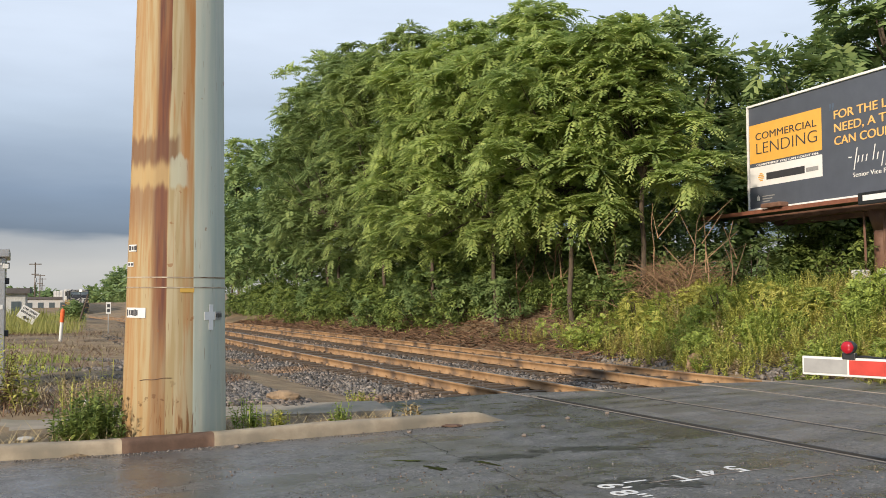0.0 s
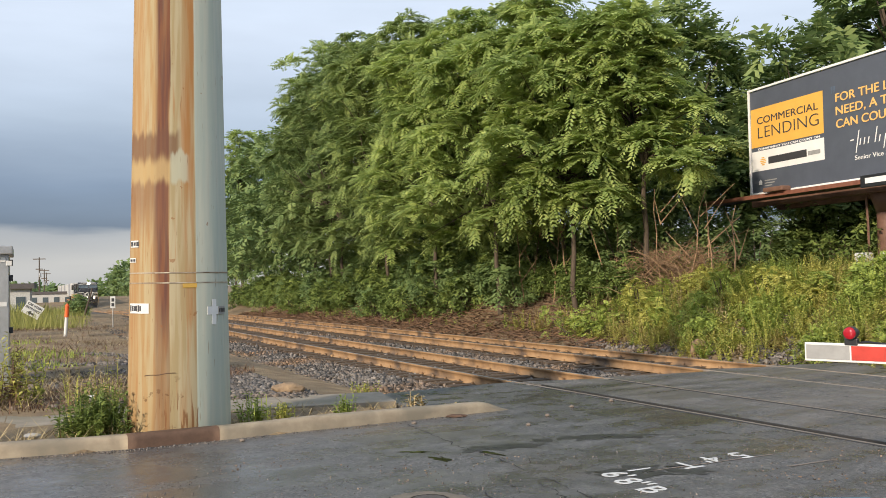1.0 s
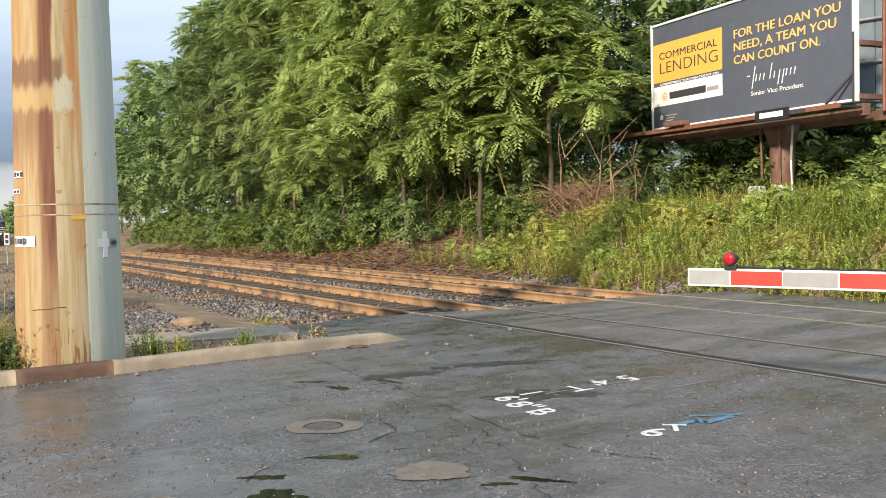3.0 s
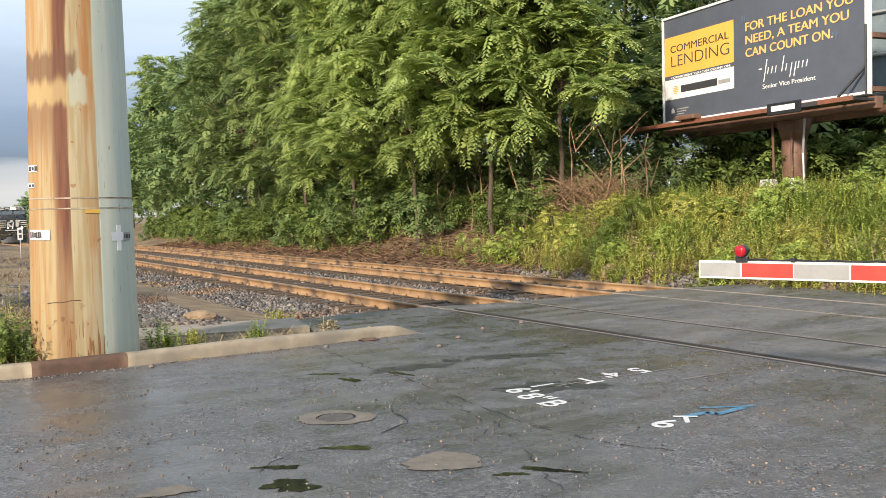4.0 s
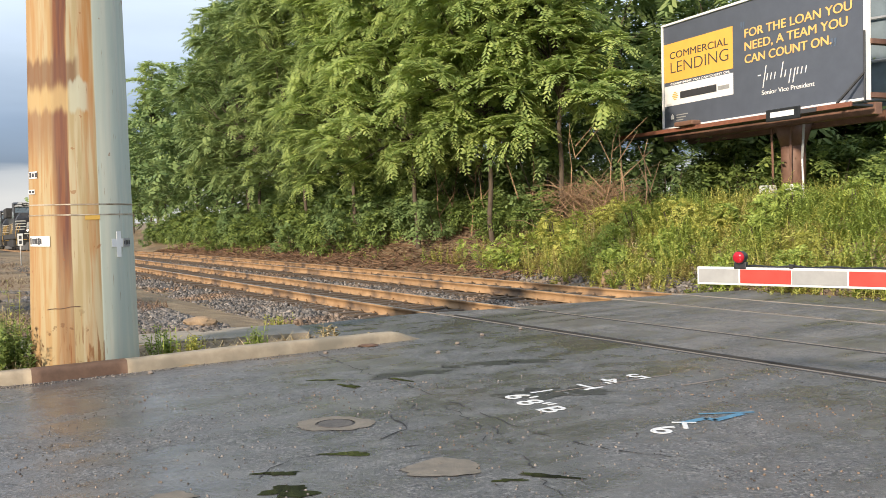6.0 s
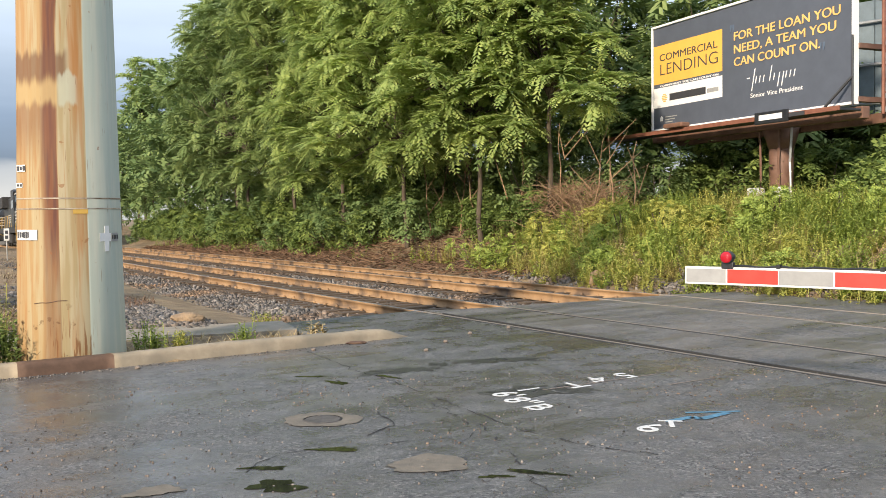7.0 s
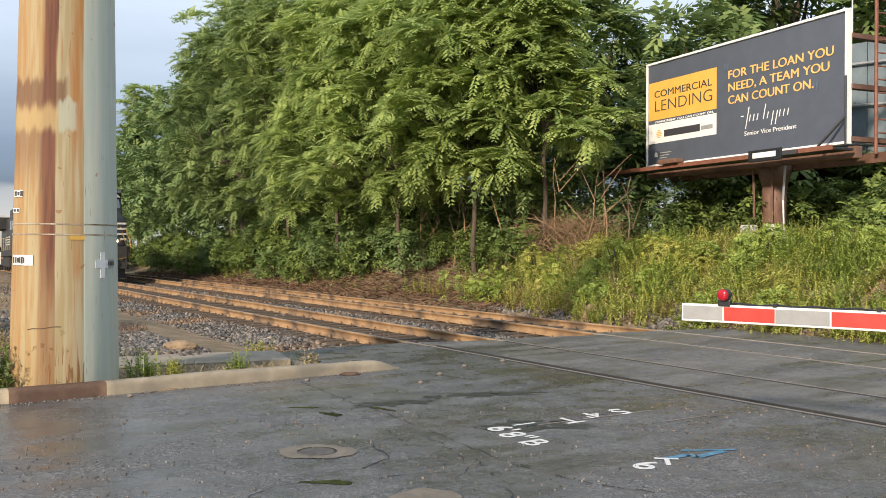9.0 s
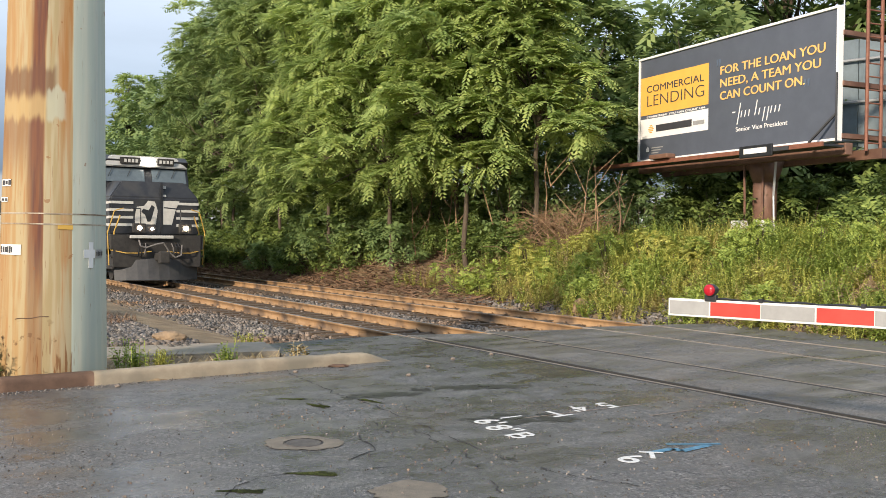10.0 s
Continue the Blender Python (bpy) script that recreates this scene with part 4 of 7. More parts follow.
    poly(bm, [(0, 0), (0.15, 0), (0.15, 0.1), (0.075, 0.17), (0, 0.1)], 0.008, 0.012)
    bmesh.ops.transform(bm, matrix=Matrix.Translation((-h + 0.044 * W, 0, H * 0.075)) @ pose(0, 0, 0, 90, 0, 0), verts=bm.verts)
    part("house_mark", bm, M["white_vinyl"], bb)
    for k in range(3):
        panel("small_print", 0.078, 0.150 - 0.014 * k, 0.885 + 0.025 * k, 0.895 + 0.025 * k, M["grey_sheet"], 0.012)
    # catwalk and its lamps
    # floor in black, not the catwalk's red-brown, so its underside reads dark
    bm = bm_new()
    box(bm, -h - 1.5, -0.739, -0.26, h + 0.3, -0.06, -0.20, 0.01)
    part("walkway", bm, M["black"], bb, "walkway with a dark underside")
    bm = bm_new()
    box(bm, -h - 1.5, -0.80, -0.27, h + 0.3, -0.74, -0.15, 0.01)
    part("catwalk", bm, M["ledge"], bb, "red-brown steel catwalk")
    bm = bm_new()
    box(bm, -h - 0.2, 0.1, -0.42, h + 0.2, 0.35, -0.12, 0.02)
    part("beam", bm, M["bronze"], bb)
    for x in (-h + 1.7,):
        bm = bm_new()
        box(bm, x, -0.95, -0.14, x + 0.85, -0.62, 0.0, 0.04)
        cyl(bm, (x + 0.4, -0.7, -0.25), (x + 0.4, -0.8, -0.1), 0.03)
        part("floodlight", bm, M["bronze"], bb)
    bm = bm_new()
    box(bm, 1.50, -0.86, -0.38, 2.68, -0.80, -0.06, 0.028)
    pl = part("name_plate", bm, M["black"], bb, "black oval name plate")
    bm = bm_new()
    box(bm, 1.68, -0.870, -0.28, 2.50, -0.861, -0.14, 0.002)
    part("name_bar", bm, M["white_vinyl"], pl)
    bm = bm_new()
    box(bm, h - 1.35, -0.822, -0.27, h - 0.75, -0.80, -0.17)
    part("number_bar", bm, M["ink"], bb)
    bm = bm_new()
    tube(bm, [(h - 0.5, -0.4, -0.1), (h + 0.08, -0.1, 0.6)], 0.035)
    tube(bm, [(h + 0.08, -0.1, -0.1), (h + 0.08, -0.1, 1.6)], 0.025)
    part("brace", bm, M["black"], bb)
    bm = bm_new()
    tube(bm, [(h + 0.05, 0.15, 2.6), (h + 0.05, 0.15, 5.4)], 0.02)
    part("lightning_rod", bm, M["galv"], bb)
    # the post, set on the bank
    px, py = 0.95, 0.62
    w = m @ Vector((px, py, 0))
    zb = gz(w.x, w.y) - m.translation.z
    bm = bm_new()
    cyl(bm, (px, py, zb - 0.2), (px, py, -0.1), 0.33, n=20)
    cyl(bm, (px, py, -0.95), (px, py, -0.35), 0.33, 0.52, n=20)
    part("post", bm, M["bronze"], bb, "brown round steel post", True)
    for sx, sm in ((-0.42, M["bronze"]), (0.28, M["bronze"]), (0.72, M["galv"])):
        bm = bm_new()
        tube(bm, [(px + sx, py - 0.33, zb), (px + sx * 0.95, py - 0.36, zb + 1.4), (px + sx * 1.05, py - 0.36, -0.4)], 0.035)
        part("conduit", bm, sm, bb)
    for sx in (-0.55, 0.35):
        bm = bm_new()
        box(bm, px + sx - 0.2, py - 0.55, zb - 0.1, px + sx + 0.2, py - 0.25, zb + 0.75, 0.04)
        part("meter_box", bm, M["white"], bb)
    # the other wing of the V seen from inside, in upright sheets
    inv = m.inverted()
    A, B = inv @ Vector((10.9, 30.2, 4.1)), inv @ Vector((16.4, 22.9, 4.0))
    e = (B - A).normalized()
    n = 15
    for k in range(n):
        p, q = A.lerp(B, k / n), A.lerp(B, (k + 0.96) / n)
        bm = bm_new()
        wv = Vector((-e.y, e.x, 0)) * 0.06
        poly(bm, [(v.x, v.y) for v in (p, q, q + wv, p + wv)], 0.0 + p.z * 0, H + 0.05)
        part("back_sheet", bm, M["sheetmetal"], bb)
    for z in (0.5, 1.6, 2.8):
        bm = bm_new()
        s0 = -Vector((-e.y, e.x, 0)) * 0.10
        tube(bm, [tuple(A + s0 + Vector((0, 0, z))), tuple(B + s0 + Vector((0, 0, z)))], 0.045)
        part("stringer", bm, M["galv"], bb)
    # ladder and cross frame between the wings
    for off in (0.75, 1.25):
        bm = bm_new()
        tube(bm, [(h + 0.25 - 0.0, off, -0.3), (h + 0.25, off, 4.1)], 0.045)
        part("ladder_rail", bm, M["ledge"], bb)
    for k in range(13):
        bm = bm_new()
        tube(bm, [(h + 0.25, 0.75, -0.1 + k * 0.33), (h + 0.25, 1.25, -0.1 + k * 0.33)], 0.02)
        part("rung", bm, M["ledge"], bb)
    for z in (0.0, 1.3, 2.55):
        bm = bm_new()
        box(bm, h - 0.1, 0.12, z, h + 0.1, 2.6, z + 0.12)
        part("cross_beam", bm, M["bronze"], bb)
    bm = bm_new()
    box(bm, -h, 0.9, -0.5, h + 0.6, 1.15, -0.25)
    part("beam", bm, M["bronze"], bb)


billboard()


# ---------------------------------------------------------------- train
def loco(lit=True):
    g = empty("locomotive", pose(0, 0, 0), "black leading freight locomotive with white nose stripes and lit headlamps" if lit else "black second freight locomotive with white nose stripes", "locomotive", "locomotives")
    K, Wt = M["loco_black"], M["loco_white"]

    def prism(name, prof, x0, x1, mat, label="", parent=g, bev=0.02):
        """A side profile (y, z) drawn out from x0 to x1."""
        bm = bm_new()
        a = [bm.verts.new((x0, y, z)) for y, z in prof]
        b = [bm.verts.new((x1, y, z)) for y, z in prof]
        bm.faces.new(a)
        bm.faces.new(b[::-1])
        for i in range(len(prof)):
            j = (i + 1) % len(prof)
            bm.faces.new((a[i], b[i], b[j], a[j]))
        bmesh.ops.recalc_face_normals(bm, faces=bm.faces)
        if bev:
            bmesh.ops.bevel(bm, geom=bm.edges[:], offset=bev, segments=2, affect="EDGES")
        return part(name, bm, mat, parent, label)

    def b(name, x0, y0, z0, x1, y1, z1, mat, bev=0.01, parent=g, label=""):
        bm = bm_new()
        box(bm, x0, y0, z0, x1, y1, z1, bev)
        return part(name, bm, mat, parent, label)
    # front is +y; y=0 is the plow's face
    b("underframe", -1.5, -21.8, 1.15, 1.5, -0.55, 1.62, M["loco_grey"], 0.02)
    # nose, tapering to its top
    bm = bm_new()
    lo = [(-1.46, -0.95, 1.62), (1.46, -0.95, 1.62), (1.46, -2.9, 1.62), (-1.46, -2.9, 1.62)]
    mid = [(-1.46, -0.98, 2.95), (1.46, -0.98, 2.95), (1.46, -2.9, 2.95), (-1.46, -2.9, 2.95)]
    hi = [(-1.05, -1.25, 3.55), (1.05, -1.25, 3.55), (1.2, -2.9, 3.62), (-1.2, -2.9, 3.62)]
    R = [[bm.verts.new(p) for p in ring] for ring in (lo, mid, hi)]
    for r0, r1 in zip(R[:-1], R[1:]):
        for i in range(4):
            bm.faces.new((r0[i], r0[(i + 1) % 4], r1[(i + 1) % 4], r1[i]))
    bm.faces.new(R[-1])
    bm.faces.new(R[0][::-1])
    bmesh.ops.bevel(bm, geom=bm.edges[:], offset=0.05, segments=2, affect="EDGES")
    nose = part("nose", bm, K, g)
    # stripes across the nose
    for k in range(4):
        z = 1.93 + k * 0.262
        for x0, x1 in ((-1.44, -0.70), (0.72, 1.44)):
            b("stripe", x0, -0.99, z, x1, -0.94, z + 0.09, Wt, 0, nose)
    for x in (-1.465, 1.43):
        for k in range(4):
            b("stripe", x, -2.8, 1.93 + k * 0.262, x + 0.035, -1.0, 2.02 + k * 0.262, Wt, 0, nose)
    bm = bm_new()
    poly(bm, [(-0.02, 2.0), (0.66, 2.0), (0.66, 2.3), (0.60, 2.62), (0.36, 2.66), (0.24, 2.84), (0.02, 2.82), (-0.08, 2.5)], 0.0, 0.03)
    bmesh.ops.transform(bm, matrix=Matrix.Translation((0, -0.955, 0)) @ pose(0, 0, 0, 90, 0, 0), verts=bm.verts)
    part("emblem", bm, M["loco_white"], nose, "pale emblem patch")
    bm = bm_new()
    poly(bm, [(-0.55, 2.0), (-0.26, 2.0), (-0.26, 2.86), (-0.80, 2.86), (-0.66, 2.5)], 0.0, 0.03)
    bmesh.ops.transform(bm, matrix=Matrix.Translation((0, -0.955, 0)) @ pose(0, 0, 0, 90, 0, 0), verts=bm.verts)
    part("emblem", bm, M["loco_white"], nose, "pale emblem patch")
    bm = bm_new()
    poly(bm, [(0.16, 2.1), (0.26, 2.1), (0.34, 2.34), (0.46, 2.44), (0.40, 2.56), (0.22, 2.50), (0.12, 2.70), (0.02, 2.62), (0.08, 2.36)], 0.0, 0.006)
    bmesh.ops.transform(bm, matrix=Matrix.Translation((0, -0.952, 0)) @ pose(0, 0, 0, 90, 0, 0), verts=bm.verts)
    part("emblem", bm, M["black"], nose, "dark emblem")
    b("door_seam", -0.24, -1.02, 1.7, -0.17, -0.94, 3.5, M["black"], 0, nose)
    b("marker", -0.36, -1.12, 3.30, -0.24, -1.03, 3.40, Wt, 0, nose)
    b("marker", -0.36, -1.08, 3.0, -0.24, -0.98, 3.08, Wt, 0, nose)
    # cab
    cab = prism("cab", [(-2.5, 1.62), (-2.5, 3.55), (-2.78, 4.18), (-2.6, 4.42), (-3.0, 4.62), (-5.3, 4.62), (-5.3, 1.62)], -1.52, 1.52, K)
    bm = bm_new()
    a0 = [(-1.5, -2.55, 4.17), (1.5, -2.55, 4.17), (1.1, -2.72, 4.60), (-1.1, -2.72, 4.60)]
    a1 = [(-1.5, -5.4, 4.17), (1.5, -5.4, 4.17), (1.1, -5.4, 4.70), (-1.1, -5.4, 4.70)]
    v0, v1 = [bm.verts.new(p) for p in a0], [bm.verts.new(p) for p in a1]
    bm.faces.new(v0)
    bm.faces.new(v1[::-1])
    for i in range(4):
        bm.faces.new((v0[i], v1[i], v1[(i + 1) % 4], v0[(i + 1) % 4]))
    bmesh.ops.recalc_face_normals(bm, faces=bm.faces)
    bmesh.ops.bevel(bm, geom=bm.edges[:], offset=0.04, segments=2, affect="EDGES")
    part("cab_roof", bm, M["roof"], g, "pale grey cab roof")
    for x0, x1 in ((-1.42, -0.24), (0.02, 1.42)):
        bm = bm_new()
        q = [(x0, -2.49, 3.60), (x1, -2.49, 3.60), (x1, -2.72, 4.12), (x0, -2.72, 4.12)]
        qo = [(x, y + 0.035, z) for x, y, z in q]
        va, vb = [bm.verts.new(p) for p in q], [bm.verts.new(p) for p in qo]
        bm.faces.new(vb)
        for i in range(4):
            bm.faces.new((va[i], va[(i + 1) % 4], vb[(i + 1) % 4], vb[i]))
        bmesh.ops.recalc_face_normals(bm, faces=bm.faces)
        w = part("windscreen", bm, M["glass"], cab, "dark sloping windscreen")
        for k in (0.3, 0.75):
            bm = bm_new()
            xm = x0 + (x1 - x0) * k
            cyl(bm, (xm, -2.64, 4.14), (xm + 0.16, -2.50, 3.80), 0.012, n=5)
            part("wiper", bm, M["black"], w)
    for x in (-1.56, 1.53):
        for y0 in (-3.5, -4.6):
            b("side_window", x, y0, 3.1, x + 0.03, y0 + 0.8, 3.75, M["glass"], 0, cab)
    b("number_board", -1.00, -2.60, 4.28, -0.42, -2.50, 4.52, M["loco_grey"], 0.02, cab)
    b("number_board", 0.16, -2.60, 4.28, 0.84, -2.50, 4.52, M["loco_grey"], 0.02, cab)
    for x in (-0.94, 0.25):
        for k in range(4):
            b("figure_bar", x + k * 0.125, -2.50, 4.33, x + k * 0.125 + 0.08, -2.488, 4.45, Wt, 0, cab)
    for x in (-0.24, 0.0):
        bm = bm_new()
        cyl(bm, (x, -2.60, 4.40), (x, -2.47, 4.40), 0.11, n=18)
        part("headlamp", bm, M["lamp"] if lit else M["glass"], cab, "lit twin headlamp" if lit else "")
    # long hood
    b("long_hood", -1.0, -21.2, 1.62, 1.0, -5.3, 4.35, K, 0.06)
    b("radiator", -1.5, -20.8, 3.5, 1.5, -16.0, 4.55, M["loco_grey"], 0.05)
    b("dynamic_brake", -1.2, -9.0, 3.6, 1.2, -6.0, 4.5, M["loco_grey"], 0.05)
    for k in range(10):
        for x in (-1.02, 1.0):
            b("hood_door", x, -6.0 - k * 1.05, 1.75, x + 0.02, -6.0 - k * 1.05 + 0.95, 3.3, K, 0.004)
    for k in range(4):
        for x in (-1.03, 1.005):
            b("stripe", x, -15.8, 2.10 + k * 0.205, x + 0.025, -12.0, 2.205 + k * 0.205, Wt, 0)
    # walkway edge, pilot and plow
    b("anticlimber", -0.46, -0.75, 1.50, 0.92, -0.35, 1.60, Wt, 0.02, label="pale step above the coupler")
    prism("pilot", [(-0.55, 0.55), (-0.50, 1.62), (-0.95, 1.62), (-0.95, 0.55)], -1.42, 1.42, M["loco_grey"])
    bm = bm_new()
    ring = []
    for k in range(9):
        t = k / 8 * 2 - 1
        y = -0.30 - 0.38 * abs(t) ** 1.8
        ring.append(((1.36 * t, y - 0.12, 0.86 - 0.12 * abs(t)), (1.34 * t, y, 0.13)))
    va = [[bm.verts.new(p) for p in pr] for pr in ring]
    vb = [[bm.verts.new((p[0], p[1] - 0.06, p[2])) for p in pr] for pr in ring]
    for i in range(8):
        bm.faces.new((va[i][0], va[i][1], va[i + 1][1], va[i + 1][0]))
        bm.faces.new((vb[i][0], vb[i + 1][0], vb[i + 1][1], vb[i][1]))
        bm.faces.new((va[i][1], vb[i][1], vb[i + 1][1], va[i + 1][1]))
        bm.faces.new((va[i][0], va[i + 1][0], vb[i + 1][0], vb[i][0]))
    bmesh.ops.recalc_face_normals(bm, faces=bm.faces)
    part("snow_plow", bm, M["plow"], g, "grey curved snow plow")
    bm = bm_new()
    box(bm, -0.13, -0.6, 0.78, 0.13, 0.15, 1.02, 0.03)
    box(bm, -0.2, 0.02, 0.70, 0.14, 0.28, 1.08, 0.05)
    part("coupler", bm, M["loco_grey"], g)
    bm = bm_new()
    tube(bm, [(-0.75, -0.4, 1.3), (-0.7, -0.3, 0.95), (-0.5, -0.25, 0.88), (-0.3, -0.25, 1.05), (-0.1, -0.2, 1.36), (0.1, -0.2, 1.32), (0.45, -0.25, 1.2), (0.62, -0.25, 1.25), (0.66, -0.35, 1.45)], 0.025)
    part("air_hose", bm, M["hose"], g)
    for x in (-0.88, 0.62):
        b("lamp_box", x - 0.2, -0.62, 1.70, x + 0.2, -0.42, 2.02, M["loco_grey"], 0.02)
        bm = bm_new()
        cyl(bm, (x, -0.5, 1.86), (x, -0.40, 1.86), 0.078, n=18)
        part("ditch_lamp", bm, (M["lamp_bright"] if x < 0 else M["lamp_warm"]) if lit else M["glass"], g, "lit ditch lamp" if lit else "")
    # handrails
    for sx in (-1, 1):
        bm = bm_new()
        tube(bm, [(sx * 1.52, -0.7, 0.62), (sx * 1.58, -0.65, 1.7), (sx * 1.38, -0.6, 2.45), (sx * 1.1, -0.6, 2.55)], 0.018)
        tube(bm, [(sx * 1.36, -0.7, 0.62), (sx * 1.38, -0.65, 1.7), (sx * 1.2, -0.6, 2.3)], 0.022)
        part("grab_rail", bm, M["yellow"], g, "yellow corner grab rail")
        bm = bm_new()
        pts = [(sx * 1.5, y, 2.6) for y in np.arange(-5.6, -21.8, -2.0)]
        tube(bm, pts, 0.02)
        for p in pts:
            cyl(bm, p, (p[0], p[1], 1.6), 0.016, n=5)
        part("handrail", bm, M["yellow"], g)
        for k in range(3):
            b("step", sx * 1.2, -0.95, 0.55 + k * 0.34, sx * 1.52, -0.62, 0.60 + k * 0.34, M["loco_grey"], 0)
    bm = bm_new()
    tube(bm, [(-0.75, -0.62, 1.6), (-0.75, -0.62, 2.55), (-0.2, -0.62, 2.6)], 0.022)
    tube(bm, [(0.55, -0.62, 1.6), (0.55, -0.62, 2.55), (1.1, -0.62, 2.55)], 0.022)
    part("handrail", bm, M["black"], g)
    b("fuel_tank", -1.4, -14.2, 0.35, 1.4, -7.6, 1.15, M["loco_grey"], 0.12)
    for yb in (-4.0, -18.0):
        b("truck", -1.25, yb - 2.3, 0.45, 1.25, yb + 2.3, 0.95, M["loco_grey"], 0.05)
        for k in (-1.75, 0, 1.75):
            bm = bm_new()
            for sx in (-0.78, 0.78):
                cyl(bm, (sx - 0.06, yb + k, 0.53), (sx + 0.06, yb + k, 0.53), 0.53, n=24)
            cyl(bm, (-0.9, yb + k, 0.53), (0.9, yb + k, 0.53), 0.09, n=10)
            part("wheelset", bm, M["loco_grey"], g)
    for x, z in ((0.10, 1.84),):
        bm = bm_new()
        cyl(bm, (x, -0.98, z), (x, -0.90, z), 0.05, n=14)
        part("centre_lamp", bm, M["lamp_warm"] if lit else M["glass"], g)
    for sx in (-1, 1):
        for k in range(3):
            bm = bm_new()
            x = sx * (0.42 + 0.10 * k)
            tube(bm, [(x, -0.48, 1.34), (x + sx * 0.02, -0.34, 1.22), (x + sx * 0.05, -0.34, 1.02), (x + sx * 0.04, -0.46, 0.92)], 0.02)
            part("air_hose", bm, M["black"] if k else M["hose"], g)
        bm = bm_new()
        tube(bm, [(sx * 0.25, -0.36, 1.08), (sx * 0.7, -0.36, 1.02), (sx * 1.05, -0.42, 1.02), (sx * 1.5, -0.6, 1.12)], 0.016)
        part("uncoupling_lever", bm, M["yellow"], g, "yellow uncoupling lever")
    # a low body: what stands above the deck is drawn in by a fifteenth
    for ob in [g, *g.children_recursive]:
        if ob.data:
            co = np.zeros(len(ob.data.vertices) * 3)
            ob.data.vertices.foreach_get("co", co)
            co = co.reshape(-1, 3)
            co[:, 2] = np.where(co[:, 2] > 1.62, 1.62 + (co[:, 2] - 1.62) * 0.93, co[:, 2])
            ob.data.vertices.foreach_set("co", co.ravel())
    return g


def trailer_car(k):
    white = k % 3 != 1
    mat = M["box_a"] if white else M["box_b"]
    g = empty("trailer_car", pose(0, 0, 0), f"flat rail car carrying a {'white' if white else 'grey'} box trailer", "freight car", "trailer cars")
    bm = bm_new()
    box(bm, -1.4, -15.9, 0.92, 1.4, -0.3, 1.12, 0.02)
    box(bm, -0.5, -15.5, 0.5, 0.5, -0.7, 0.92)
    part("deck", bm, M["well"], g)
    bm = bm_new()
    box(bm, -1.28, -15.2, 2.05, 1.28, -1.0, 4.88, 0.03)
    c = part("trailer_box", bm, mat, g)
    for j in range(22):
        for sx in (-1.30, 1.275):
            bm = bm_new()
            y = -15.0 + j * 0.63
            box(bm, sx, y, 2.15, sx + 0.025, y + 0.07, 4.75)
            part("rib", bm, mat, c)
    for y0, y1, nm in ((-14.6, -13.6, "wheel_set"), (-13.4, -12.4, "wheel_set")):
        bm = bm_new()
        for sx in (-1.1, 0.8):
            cyl(bm, (sx, (y0 + y1) / 2, 1.62), (sx + 0.3, (y0 + y1) / 2, 1.62), 0.48, n=18)
        box(bm, -0.9, y0 + 0.3, 1.7, 0.9, y1 - 0.3, 2.06)
        part(nm, bm, M["black"], g)
    bm = bm_new()
    for sx in (-0.8, 0.7):
        box(bm, sx, -4.2, 1.12, sx + 0.1, -4.0, 2.06)
    box(bm, -0.4, -2.6, 1.12, 0.4, -2.0, 2.06)
    part("hitch", bm, M["loco_grey"], g)
    for yb in (-1.9, -14.4):
        bm = bm_new()
        for k2 in (-0.85, 0.85):
            for sx in (-0.78, 0.78):
                cyl(bm, (sx - 0.06, yb + k2, 0.42), (sx + 0.06, yb + k2, 0.42), 0.42, n=18)
        box(bm, -1.0, yb - 1.3, 0.38, -0.86, yb + 1.3, 0.62)
        box(bm, 0.86, yb - 1.3, 0.38, 1.0, yb + 1.3, 0.62)
        part("truck", bm, M["loco_grey"], g)
    return g


TRAIN = [(loco(), 0.0, 21.8), (loco(False), 22.5, 21.8)]
for k in range(13):
    TRAIN.append((trailer_car(k), 45.0 + k * 16.6, 15.9))

# seconds, and metres of the leading end from the road's edge
RUN = [(0.0, 171.0), (1.0, 155.5), (2.0, 140.0), (3.0, 125.0), (4.0, 110.0), (5.0, 95.3), (6.0, 79.8), (7.0, 64.6), (8.0, 49.4), (9.0, 35.6), (10.0, 22.0)]


def motions():
    ts, ds = [r[0] for r in RUN], [r[1] for r in RUN]
    for ob, behind, length in TRAIN:
        rows = []
        for t in np.arange(0, 10.01, 0.5):
            s = float(np.interp(t, ts, ds)) + behind
            a, b = on_line(0, s), on_line(0, s + length)
            f = a - b
            rows.append((float(t), pose(a.x, a.y, a.z, math.degrees(math.asin(f.z / f.length)), 0, math.degrees(math.atan2(-f.x, f.y)))))
        walk(ob, rows)

# ---------------------------------------------------------------- plants
def unit(v):
    return v / np.maximum(np.linalg.norm(v, axis=-1, keepdims=True), 1e-6)


